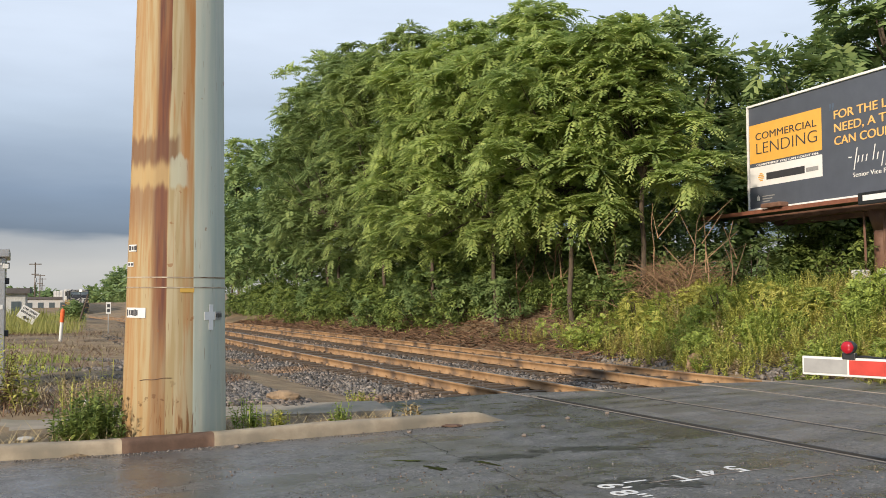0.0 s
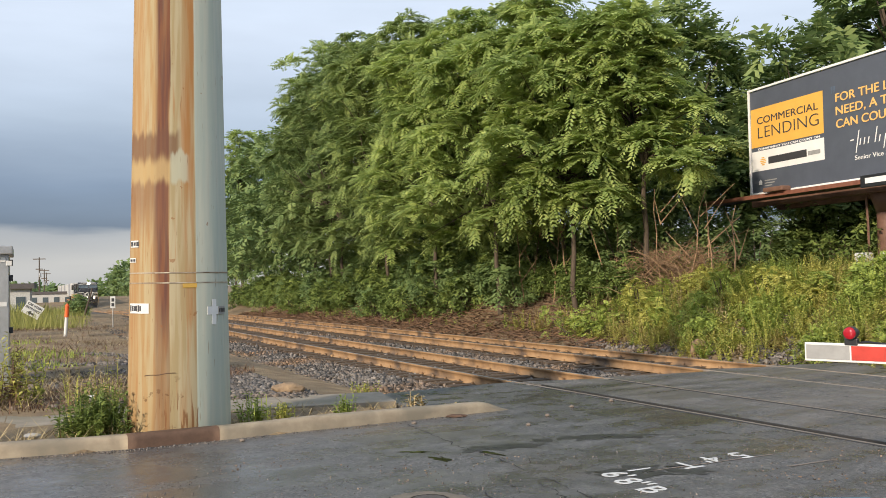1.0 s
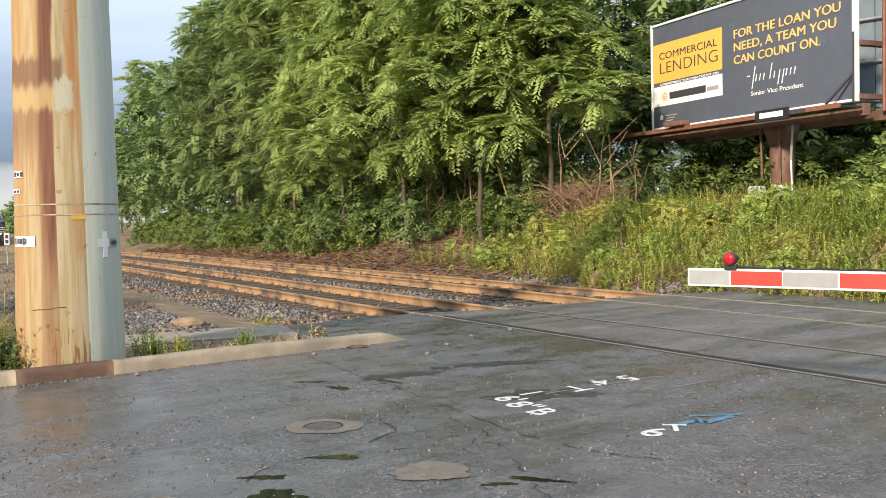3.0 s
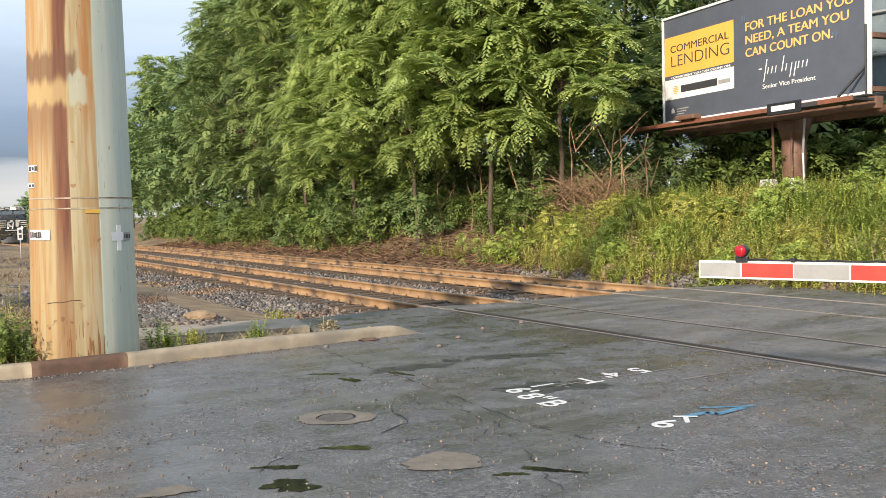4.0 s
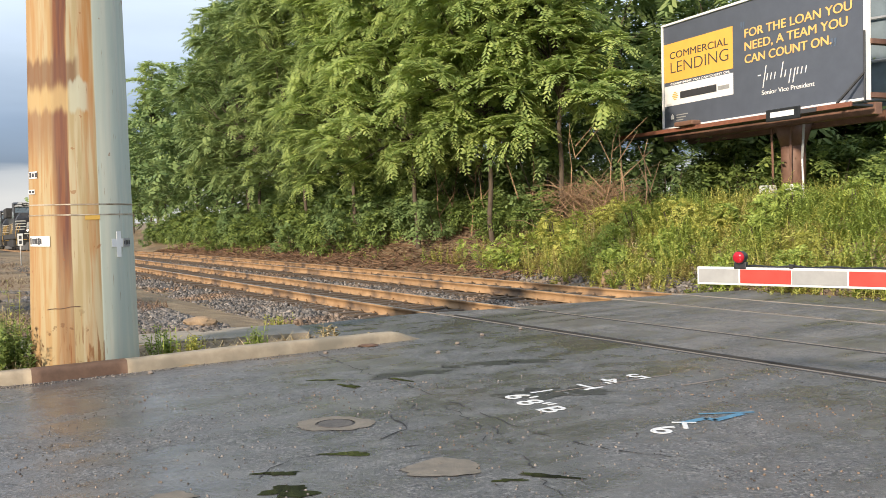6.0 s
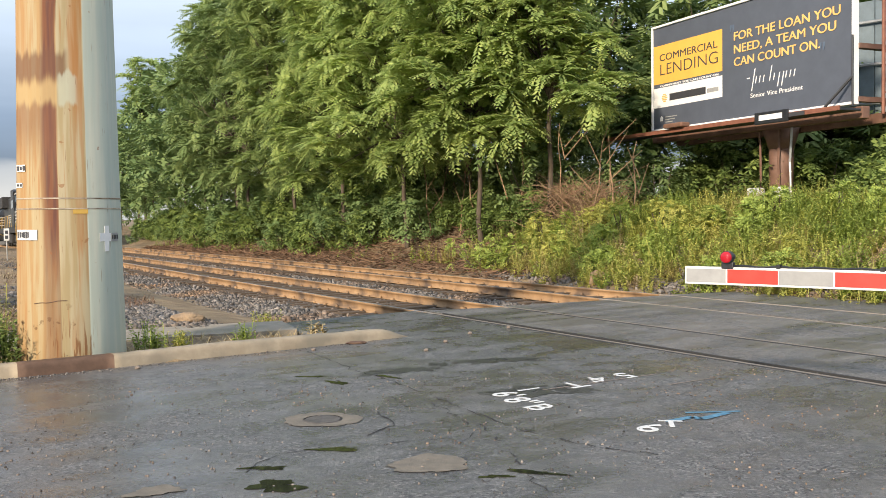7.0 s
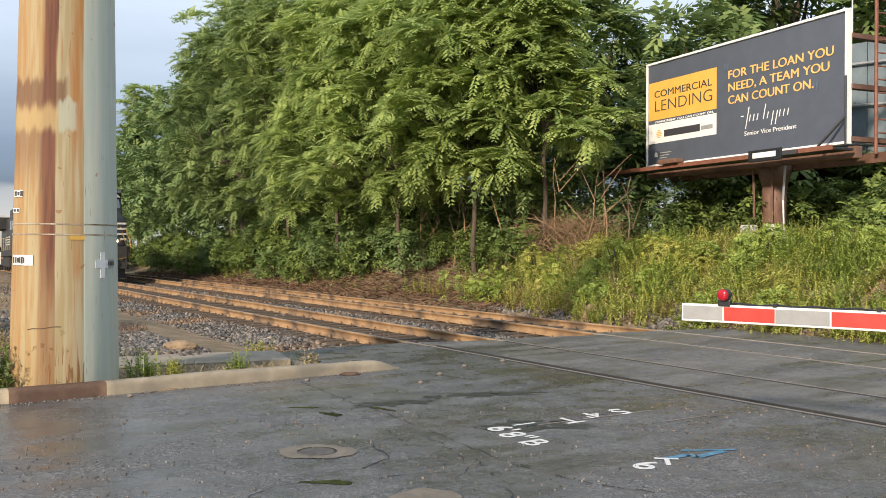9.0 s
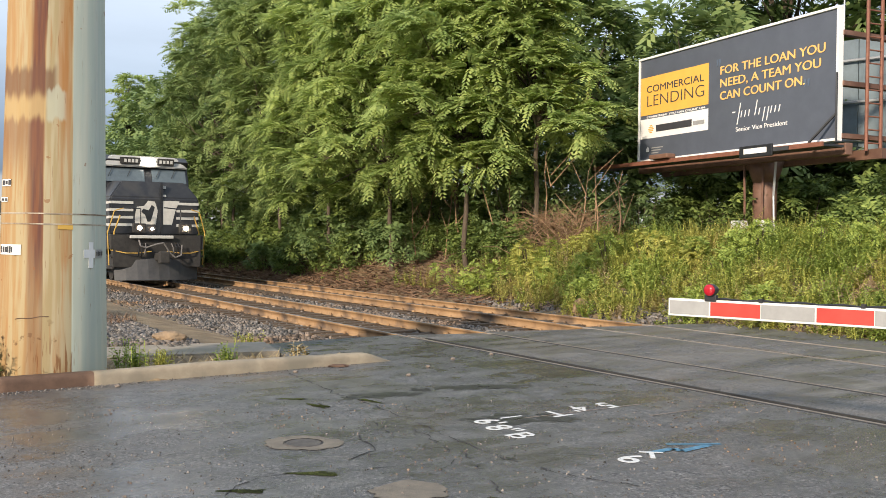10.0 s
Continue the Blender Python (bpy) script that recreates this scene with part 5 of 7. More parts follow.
def fronds(rng, base, way, length, pairs, leaflet, droop=0.5, fold=0.25):
    """Compound leaves: base (F,3), way (F,3) unit, length (F,). Gives vertices and quads, a diamond for each leaflet."""
    F = len(base)
    up = np.array((0, 0, 1.0))
    side = unit(np.cross(way, up) + rng.normal(0, 0.12, (F, 3)))
    t = (np.arange(pairs) + 0.7) / pairs
    T = t[None, :, None]
    l = length[:, None, None]
    rach = base[:, None] + way[:, None] * T * l - up * (droop * T * T * l)
    tang = unit(way[:, None] - up * (2 * droop * T))
    prof = (0.55 + 0.75 * np.sin(np.pi * (0.12 + 0.8 * t)))[None, :, None]
    w = leaflet * prof * (l / l.mean())
    vs = []
    for sg in (-1, 1):
        out = unit(side[:, None] * sg + tang * 0.55 - up * fold + rng.normal(0, 0.12, (F, pairs, 3)))
        tip = rach + out * w
        mid = rach + out * w * 0.45
        half = tang * w * 0.27
        vs.append(np.stack([rach, mid + half, tip, mid - half], 2))
    v = np.concatenate(vs, 1).reshape(-1, 3)
    return v, np.arange(len(v)).reshape(-1, 4)


def rosettes(rng, pts, nrm, size, count, pairs, leaflet, droop=0.16):
    """Sprays of compound leaves round branch tips."""
    n = len(pts)
    a = rng.uniform(0, 2 * np.pi, (n, count)) * 0.25 + np.arange(count)[None] * 2 * np.pi / count + rng.uniform(0, 6.28, (n, 1))
    ref = unit(np.cross(nrm, np.array((0.3, 0.2, 1.0))))
    ref2 = np.cross(nrm, ref)
    lift = rng.uniform(-0.05, 0.65, (n, count, 1))
    d = unit(ref[:, None] * np.cos(a)[..., None] + ref2[:, None] * np.sin(a)[..., None] + nrm[:, None] * lift)
    b = np.repeat(pts[:, None], count, 1) + d * 0.05
    ln = size * rng.uniform(0.7, 1.25, (n, count))
    return fronds(rng, b.reshape(-1, 3), d.reshape(-1, 3), ln.reshape(-1), pairs, leaflet, droop)


def shell(rng, lobes, n, bias=0.25, ragged=(0.78, 1.10)):
    """Points and normals over the outside of a set of lobes (cx, cy, cz, rx, ry, rz), ragged, those inside other lobes thinned out."""
    lobes = np.asarray(lobes, float)
    area = (lobes[:, 3] * lobes[:, 5]) ** 1.0
    which = rng.choice(len(lobes), n, p=area / area.sum())
    d = unit(rng.normal(0, 1, (n, 3)) + np.array((0, 0, bias)))
    L = lobes[which]
    r = rng.uniform(*ragged, (n, 1)) ** 0.7
    p = L[:, :3] + d * L[:, 3:] * r
    nr = unit(d / L[:, 3:])
    deep = np.zeros(n)
    for k, lb in enumerate(lobes):
        q = np.linalg.norm((p - lb[:3]) / lb[3:], axis=1)
        deep = np.maximum(deep, np.where(which == k, 0, 1 - q))
    keep = (deep < 0.35) | (rng.uniform(0, 1, n) < 0.3)
    return p[keep], nr[keep]


def limbs(name, parent, rng, base, fork, tips, r0, mat):
    """A trunk that forks into limbs, each bent and tapering."""
    bm = bm_new()
    base, fork = Vector(base), Vector(fork)
    k = 5
    pts = [base.lerp(fork, i / k) + Vector((rng.normal(0, 0.05), rng.normal(0, 0.05), 0)) * (1 if 0 < i < k else 0) for i in range(k + 1)]
    for i in range(k):
        cyl(bm, pts[i], pts[i + 1], r0 * (1 - 0.08 * i), r0 * (1 - 0.08 * (i + 1)), 9, False)
    trunk = part("trunk", bm, mat, parent, smooth=True)
    for tip in tips:
        bm = bm_new()
        tip = Vector(tip)
        m = pts[-1 - int(rng.integers(0, 2))]
        mid = m.lerp(tip, 0.5) + Vector((rng.normal(0, 0.25), rng.normal(0, 0.25), 0.35))
        q = [m, m.lerp(mid, 0.55) + Vector((0, 0, 0.12)), mid, mid.lerp(tip, 0.55), tip]
        rr = [r0 * 0.5, r0 * 0.36, r0 * 0.27, r0 * 0.18, r0 * 0.07]
        for i in range(4):
            cyl(bm, q[i], q[i + 1], rr[i], rr[i + 1], 6, False)
        part("limb", bm, mat, trunk)
    return trunk


def tree(seed, x, y, height, spread, low, label, mat, n=320, size=0.62, count=7, pairs=6, leaflet=0.17, r0=0.095, lean=(0, 0), lobecount=24, flat=0.50, bias=0.25, open_sky=0.25, droop=0.16, lobe=(0.22, 0.42)):
    rng = np.random.default_rng(seed)
    z = gz(x, y)
    t = empty("tree", pose(x, y, z), label, "tree", "trees along the bank")
    lobes = []
    for k in range(lobecount):
        f = k / (lobecount - 1)
        zz = low + (height - low) * (0.12 + 0.76 * f)
        ring = spread * (1.0 - 0.72 * f ** 1.6)
        a = k * 2.4 + rng.uniform(-0.4, 0.4)
        rr = ring * rng.uniform(0.4, 1.0) if k < lobecount - 1 else 0
        sz = spread * rng.uniform(*lobe)
        lobes.append((rr * math.cos(a) + lean[0] * f, rr * math.sin(a) + lean[1] * f, zz, sz, sz, min(sz * flat, height - zz + 0.1)))
    p, nr = shell(rng, lobes, n, bias)
    nr = unit(nr + np.array((0, 0, open_sky)))
    v, q = rosettes(rng, p, nr, size, count, pairs, leaflet, droop)
    quad_mesh("crown", v, q, mat, t)
    fork = (lean[0] * 0.2, lean[1] * 0.2, low + (height - low) * 0.35)
    limbs("trunk", t, rng, (0, 0, -0.2), fork, [l[:3] for l in lobes], r0, M["bark"])
    return t


def at_line(L, s):
    p = on_line(L, s)
    return p.x, p.y


AIL = "broad leafy tree with drooping compound leaves on the bank"
# s, L, height over the bank, spread, lowest leaves
FRONT = [
    (14.5, 9.8, 8.9, 2.1, 2.6), (16.6, 8.5, 9.4, 2.7, 2.3), (18.9, 9.7, 10.7, 3.1, 2.1), (21.0, 8.1, 10.2, 3.1, 1.7), (24.1, 9.5, 11.5, 3.3, 1.5), (26.5, 8.1, 11.3, 3.3, 1.2),
    (29.8, 9.4, 13.2, 3.6, 1.0), (33.0, 8.4, 13.2, 3.6, 0.9), (36.6, 9.2, 14.2, 3.8, 1.2), (40.6, 8.6, 13.9, 3.8, 1.0), (45.0, 9.2, 14.2, 3.9, 0.8),
]
for i, (s, L, h, sp, lo) in enumerate(FRONT):
    x, y = at_line(L, s)
    # leaf colour steps darker with distance along the line
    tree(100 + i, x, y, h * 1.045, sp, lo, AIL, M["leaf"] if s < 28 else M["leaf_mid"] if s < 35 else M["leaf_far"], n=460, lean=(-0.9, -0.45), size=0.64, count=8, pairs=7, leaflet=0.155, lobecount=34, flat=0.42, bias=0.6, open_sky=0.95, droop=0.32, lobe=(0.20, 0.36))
BACK = [(10.0, 17.5, 6.2, 3.0), (14.5, 16.5, 8.8, 3.3), (19.0, 16.0, 11.0, 3.6), (25.0, 15.5, 12.2, 3.8), (32.0, 15.5, 14.6, 4.2), (39.0, 15.0, 16.0, 4.2), (46.0, 15.0, 15.2, 4.4)]
for i, (s, L, h, sp) in enumerate(BACK):
    x, y = at_line(L, s)
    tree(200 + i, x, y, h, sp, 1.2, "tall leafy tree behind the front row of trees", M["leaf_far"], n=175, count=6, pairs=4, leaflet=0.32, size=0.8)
for i, (s, L, h, sp, label) in enumerate([(50.0, 10.6, 16.6, 3.5, "tall airy tree with open feathery branches"), (73.5, 9.4, 15.0, 2.6, "airy tree with open feathery branches beside the line")]):
    x, y = at_line(L, s)
    tree(250 + i, x, y, h, sp, h * 0.62, label, M["leaf"], n=130, count=6, pairs=6, leaflet=0.20, size=0.75, r0=0.13, flat=0.34, bias=0.8, open_sky=0.9, droop=0.22, lobecount=18)
LEFT = [(49.5, 9.4, 13.4, 4.0), (54.5, 9.6, 13.2, 4.1), (60.0, 9.6, 13.2, 4.2), (66.0, 9.8, 13.0, 4.2), (73.0, 10.0, 12.4, 4.3), (81.0, 10.2, 11.0, 4.3), (90.0, 10.2, 11.6, 4.3), (101.0, 10.6, 11.8, 4.6),
        (114.0, 11.0, 11.6, 5.0), (129.0, 11.4, 11.4, 5.4), (146.0, 12.0, 11.0, 5.8), (165.0, 13.5, 9.6, 5.6), (188.0, 16.0, 8.6, 6.0), (214.0, 18.0, 8.8, 6.5), (245.0, 19.0, 9.2, 7.0), (282.0, 20.0, 9.6, 7.5), (325.0, 21.0, 10.0, 8.0)]
for i, (s, L, h, sp) in enumerate(LEFT):
    x, y = at_line(L, s)
    far = 1.0 + max(0.0, s - 90) / 110
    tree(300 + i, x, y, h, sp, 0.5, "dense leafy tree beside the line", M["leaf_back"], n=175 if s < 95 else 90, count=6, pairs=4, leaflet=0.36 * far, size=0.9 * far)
RIGHT = [(17.9, 34.8, 14.5, 4.3), (25.5, 32.5, 15.0, 5.0), (26.5, 27.0, 13.0, 4.4), (12.6, 38.0, 8.6, 3.2), (20.0, 28.0, 6.0, 2.8), (16.0, 31.5, 5.0, 2.6), (22.5, 24.5, 6.5, 3.0), (17.5, 25.0, 4.0, 1.8)]
for i, (x, y, h, sp) in enumerate(RIGHT):
    tree(400 + i, x, y, h, sp, 0.8 if h < 9 else 3.0, "dark leafy tree behind the billboard", M["leaf_back"], n=260 if h > 9 else 170, count=6, pairs=4, leaflet=0.44 if h > 9 else 0.28, size=0.85 if h > 9 else 0.7, r0=0.2)


def bush(seed, x, y, w, h, label, mat, n=120, size=0.3, leaflet=0.1, pairs=4, count=6, name="bush"):
    rng = np.random.default_rng(seed)
    b = empty(name, pose(x, y, gz(x, y)), label, "bush", "undergrowth")
    lobes = [(rng.normal(0, w * 0.35), rng.normal(0, w * 0.35), h * rng.uniform(0.2, 0.62), w * 0.5, w * 0.5, h * 0.38) for _ in range(6)]
    p, nr = shell(rng, lobes, n)
    p[:, 2] = np.maximum(p[:, 2], 0.05)
    v, q = rosettes(rng, p, nr, size, count, pairs, leaflet, 0.35)
    quad_mesh("foliage", v, q, mat, b)
    bm = bm_new()
    for l in lobes:
        cyl(bm, (l[0] * 0.2, l[1] * 0.2, -0.1), (l[0], l[1], l[2] + h * 0.1), 0.03, 0.012, 6)
    tagged(part("stem", bm, M["bark"], b), kind="stuff")
    return b


rs = np.random.default_rng(7)
# vines and shrubs over the foot of the trees, thickest away from the crossing
for k in range(34):
    s = 21 + 1.35 * k + rs.uniform(-0.5, 0.5)
    L = 7.9 + rs.uniform(-0.3, 1.3)
    x, y = at_line(L, s)
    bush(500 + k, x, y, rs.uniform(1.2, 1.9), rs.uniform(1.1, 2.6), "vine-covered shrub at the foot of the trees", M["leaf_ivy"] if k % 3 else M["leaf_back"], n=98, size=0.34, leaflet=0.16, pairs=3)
for k in range(14):
    s = 12.5 + 1.3 * k + rs.uniform(-0.6, 0.6)
    x, y = at_line(12.4 + rs.uniform(-0.6, 1.4), s)
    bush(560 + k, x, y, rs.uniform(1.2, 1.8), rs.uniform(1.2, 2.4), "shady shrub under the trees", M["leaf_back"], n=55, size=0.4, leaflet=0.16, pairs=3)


for k in range(15):
    s = 2.0 + 0.85 * k + rs.uniform(-0.4, 0.4)
    x, y = at_line(14.6 + rs.uniform(-0.5, 2.2), s)
    bush(590 + k, x, y, rs.uniform(1.2, 1.8), rs.uniform(1.3, 2.4), "leafy shrub in the thicket behind the billboard post", M["leaf_ivy"], n=90, size=0.38, leaflet=0.15, pairs=3)


for k in range(18):
    s = 16.5 + 1.7 * k + rs.uniform(-0.6, 0.6)
    x, y = at_line(10.4 + rs.uniform(-0.4, 1.2), s)
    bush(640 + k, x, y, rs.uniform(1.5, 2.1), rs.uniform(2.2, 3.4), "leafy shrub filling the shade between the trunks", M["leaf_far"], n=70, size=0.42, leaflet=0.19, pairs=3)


for k in range(10):
    s = 14.6 + 0.75 * k + rs.uniform(-0.3, 0.3)
    x, y = at_line(9.5 + rs.uniform(-0.3, 0.7), s)
    bush(680 + k, x, y, rs.uniform(0.7, 1.1), rs.uniform(0.8, 1.5), "low sunlit shrub between the thin trunks", M["leaf_ivy"], n=70, size=0.26, leaflet=0.11, pairs=3)
bush(695, -27.6, 71.0, 0.7, 1.6, "dark shrub in the grass beside the line", M["leaf_back"], n=60, size=0.5, leaflet=0.2, pairs=3)


def plants(rng, pts, height, leaves, leaf, narrow=0.2, lean_by=0.16):
    """Leafy stems: pts (P,3), height (P,). Lance leaves all up the stem and a thin stem strip."""
    P = len(pts)
    lean = rng.normal(0, lean_by, (P, 3)) * np.array((1, 1, 0)) + np.array((0, 0, 1.0))
    lean = unit(lean)
    t = np.linspace(0.12, 1.0, leaves)[None, :, None]
    b = pts[:, None] + lean[:, None] * t * height[:, None, None]
    a = rng.uniform(0, 6.28, (P, leaves))
    d = unit(np.stack([np.cos(a), np.sin(a), rng.uniform(0.1, 1.2, (P, leaves))], -1))
    ln = leaf * rng.uniform(0.6, 1.25, (P, leaves, 1)) * (1.15 - 0.5 * t)
    tip = b + d * ln - np.array((0, 0, 1.0)) * ln * 0.25
    sd = unit(np.cross(d, np.array((0, 0, 1.0)))) * ln * narrow
    mid = b + d * ln * 0.5
    v1 = np.stack([b, mid + sd, tip, mid - sd], 2).reshape(-1, 3)
    w = rng.normal(0, 1, (P, 3)) * np.array((1, 1, 0))
    w = unit(w) * 0.006
    top = pts + lean * height[:, None]
    v2 = np.stack([pts - w, pts + w, top + w * 0.5, top - w * 0.5], 1).reshape(-1, 3)
    v = np.concatenate([v1, v2])
    return v, np.arange(len(v)).reshape(-1, 4)


def spread_on_line(rng, n, L0, L1, s0, s1):
    L, s = rng.uniform(L0, L1, n), rng.uniform(s0, s1, n)
    p = P0 + U * s[:, None] + NR * (L + dev(s))[:, None]
    return np.column_stack([p, ground_z(p[:, 0], p[:, 1])]), L, s


def clumpy(p, scale=0.7, cut=0.0, off=0.0):
    f = np.sin(p[:, 0] * scale * 2.1 + off + 1.7 * np.sin(p[:, 1] * scale * 1.3)) * np.sin(p[:, 1] * scale * 2.7 + off * 2 + np.sin(p[:, 0] * scale * 1.9))
    return f > cut


def bank_weeds():
    rng = np.random.default_rng(21)
    # bushy clumps, each one kind of plant, tallest in its middle
    L, s = (g.ravel() for g in np.meshgrid(np.arange(5.35, 12.5, 0.40), np.arange(-14, 17.5, 0.42)))
    L, s = L + rng.normal(0, 0.16, len(L)), s + rng.normal(0, 0.16, len(s))
    c = P0 + U * s[:, None] + NR * (L + dev(s))[:, None]
    c = np.column_stack([c, ground_z(c[:, 0], c[:, 1])])
    foot = 5.45 + 1.0 * smooth((s - 6) / 10)
    c = c[(L > foot + rng.uniform(0, 0.5, len(L))) & ((s < 13.9 + 1.6 * np.sin(L * 2.3 + 0.6)) | (rng.uniform(0, 1, len(L)) < 0.30))]
    tint = np.sin(c[:, 0] * 1.15 + 1.9 * np.sin(c[:, 1] * 0.8)) * np.sin(c[:, 1] * 1.35 + np.sin(c[:, 0] * 1.1)) + rng.normal(0, 0.35, len(c))
    kinds = np.where(tint > -0.05, 0, 1)
    kinds[rng.uniform(0, 1, len(c)) < 0.04] = 2
    kinds[(tint > 0.55) & (rng.uniform(0, 1, len(c)) < 0.6)] = 3
    top = rng.uniform(0.26, 0.92, len(c))
    wide = rng.uniform(0.20, 0.46, len(c))
    k = np.concatenate([np.arange(len(c)).repeat(5), rng.integers(0, len(c), 11500)])
    off = rng.normal(0, 1, (len(k), 2)) * wide[k][:, None] * 0.55
    r = np.linalg.norm(off, axis=1) / wide[k]
    q2 = c[k][:, :2] + off
    p = np.column_stack([q2, ground_z(q2[:, 0], q2[:, 1])])
    high = top[k] * np.clip(1.05 - 0.55 * r * r, 0.25, 1.05) * rng.uniform(0.75, 1.1, len(k))
    for kind, n, lf, mat, lab in ((0, 20, 0.105, M["leaf_weed"], "yellow-green flowering weeds covering the bank"), (1, 19, 0.12, M["leaf_weed2"], "fresh green leafy weeds covering the bank"),
                                  (2, 10, 0.12, M["straw"], "dry straw-coloured stalks on the bank"), (3, 18, 0.10, M["leaf_dry"], "fading brownish weeds on the bank")):
        sel = kinds[k] == kind
        v, q = plants(rng, p[sel], high[sel], n, lf, lean_by=0.30)
        tagged(quad_mesh("weeds", v, q, mat), lab, "weeds", kind="stuff")
    # dead stalks and fallen twigs along the foot of the bank
    p, L, s = spread_on_line(rng, 24000, 5.4, 9.6, 11, 56)
    p[:, 2] += rng.uniform(0.0, 0.10, len(p))
    a = rng.uniform(0, 6.28, len(p))
    d = np.stack([np.cos(a), np.sin(a), rng.uniform(-0.1, 0.35, len(p))], -1) * rng.uniform(0.08, 0.42, (len(p), 1))
    w = unit(np.cross(d, rng.normal(0, 1, (len(p), 3)))) * rng.uniform(0.004, 0.022, (len(p), 1))
    v = np.stack([p - w, p + w, p + d + w * 0.6, p + d - w * 0.6], 1).reshape(-1, 3)
    tagged(quad_mesh("dead_twigs", v, np.arange(len(v)).reshape(-1, 4), M["dead"]), "dead leaves and twigs along the foot of the bank", "twigs", kind="stuff")
    p, L, s = spread_on_line(rng, 900, 6.2, 9.0, 14, 56)
    c = clumpy(p, 0.8, 0.1)
    v, q = plants(rng, p[c], rng.uniform(0.2, 0.5, c.sum()), 9, 0.15)
    tagged(quad_mesh("weeds", v, q, M["leaf_weed2"]), "low green weeds among dead leaves", "weeds", kind="stuff")


bank_weeds()

rw = np.random.default_rng(91)
for k in range(64):
    L, s = rw.uniform(5.9, 11.0), rw.uniform(-9.5, 13.5)
    x, y = at_line(L, s)
    big = rw.uniform(0.7, 1.25)
    bush(720 + k, x, y, 0.42 * big, 0.78 * big, "bushy green weed clump on the bank" if k % 4 else "yellowish bushy weed clump on the bank", M["leaf_weed2"] if k % 4 else M["leaf_weed"], n=48, size=0.18, leaflet=0.068, pairs=4, count=6, name="weed_clump")


def brush_pile(seed, x, y, w, h, label, n=140):
    rng = np.random.default_rng(seed)
    b = empty("brush", pose(x, y, gz(x, y)), label, "brush")
    bm = bm_new()
    for k in range(n):
        p = Vector((rng.normal(0, w * 0.3), rng.normal(0, w * 0.25), rng.uniform(0, h * 0.5)))
        a = rng.uniform(0, 6.28)
        l = rng.uniform(0.4, 1.1)
        d = Vector((math.cos(a) * l, math.sin(a) * l, rng.uniform(-0.2, 0.8) * l))
        m = p + d * 0.5 + Vector((0, 0, 0.12))
        cyl(bm, p, m, 0.010, 0.007, 4, False)
        cyl(bm, m, p + d, 0.007, 0.004, 4, False)
    tagged(part("dead_brush", bm, M["twig"], b), kind="stuff")
    return b


def sapling(seed, x, y, h, lean, label="thin bare sapling stem on the bank"):
    rng = np.random.default_rng(seed)
    b = empty("sapling", pose(x, y, gz(x, y) - 0.1), label, "sapling", "saplings")
    bm = bm_new()
    p, r = Vector((0, 0, 0)), 0.032
    for k in range(5):
        q = p + Vector((lean[0] * h / 5 + rng.normal(0, 0.06), lean[1] * h / 5 + rng.normal(0, 0.06), h / 5))
        cyl(bm, p, q, r, r * 0.8, 6, False)
        p, r = q, r * 0.8
    part("stem", bm, M["twig"], b)
    for k in range(3):
        f = rng.uniform(0.3, 0.8)
        bm = bm_new()
        o = Vector((lean[0] * h * f, lean[1] * h * f, h * f))
        cyl(bm, o, o + Vector((rng.normal(0, 0.5), rng.normal(0, 0.5), 0.9)), 0.018, 0.006, 5, False)
        part("twig", bm, M["twig"], b)
    return b


for i, (s, L) in enumerate([(13.4, 9.9), (14.2, 9.6), (12.8, 10.3), (14.5, 10.4)]):
    x, y = at_line(L, s)
    brush_pile(600 + i, x, y, 1.4, 2.0, "tangle of dead brown brush under the trees")
for i, (s, L, h, ln) in enumerate([(2.3, 9.5, 3.6, (-0.32, 0)), (2.5, 9.6, 3.4, (0.05, 0)), (0.5, 9.9, 3.3, (0.02, 0)), (-0.3, 10.2, 3.2, (0.2, 0)), 
                                    (6.8, 8.9, 3.4, (-0.1, 0)), (7.0, 9.1, 3.0, (0.25, 0)), (4.6, 9.4, 3.0, (-0.2, 0)), (-1.0, 10.6, 2.6, (-0.12, 0)), (-1.6, 10.9, 2.4, (0.1, 0)), (5.4, 9.2, 2.8, (0.1, 0))]):
    x, y = at_line(L + (0.9 if s < -2 else -0.3), s + 13.2)
    sapling(620 + i, x, y, h, ln)


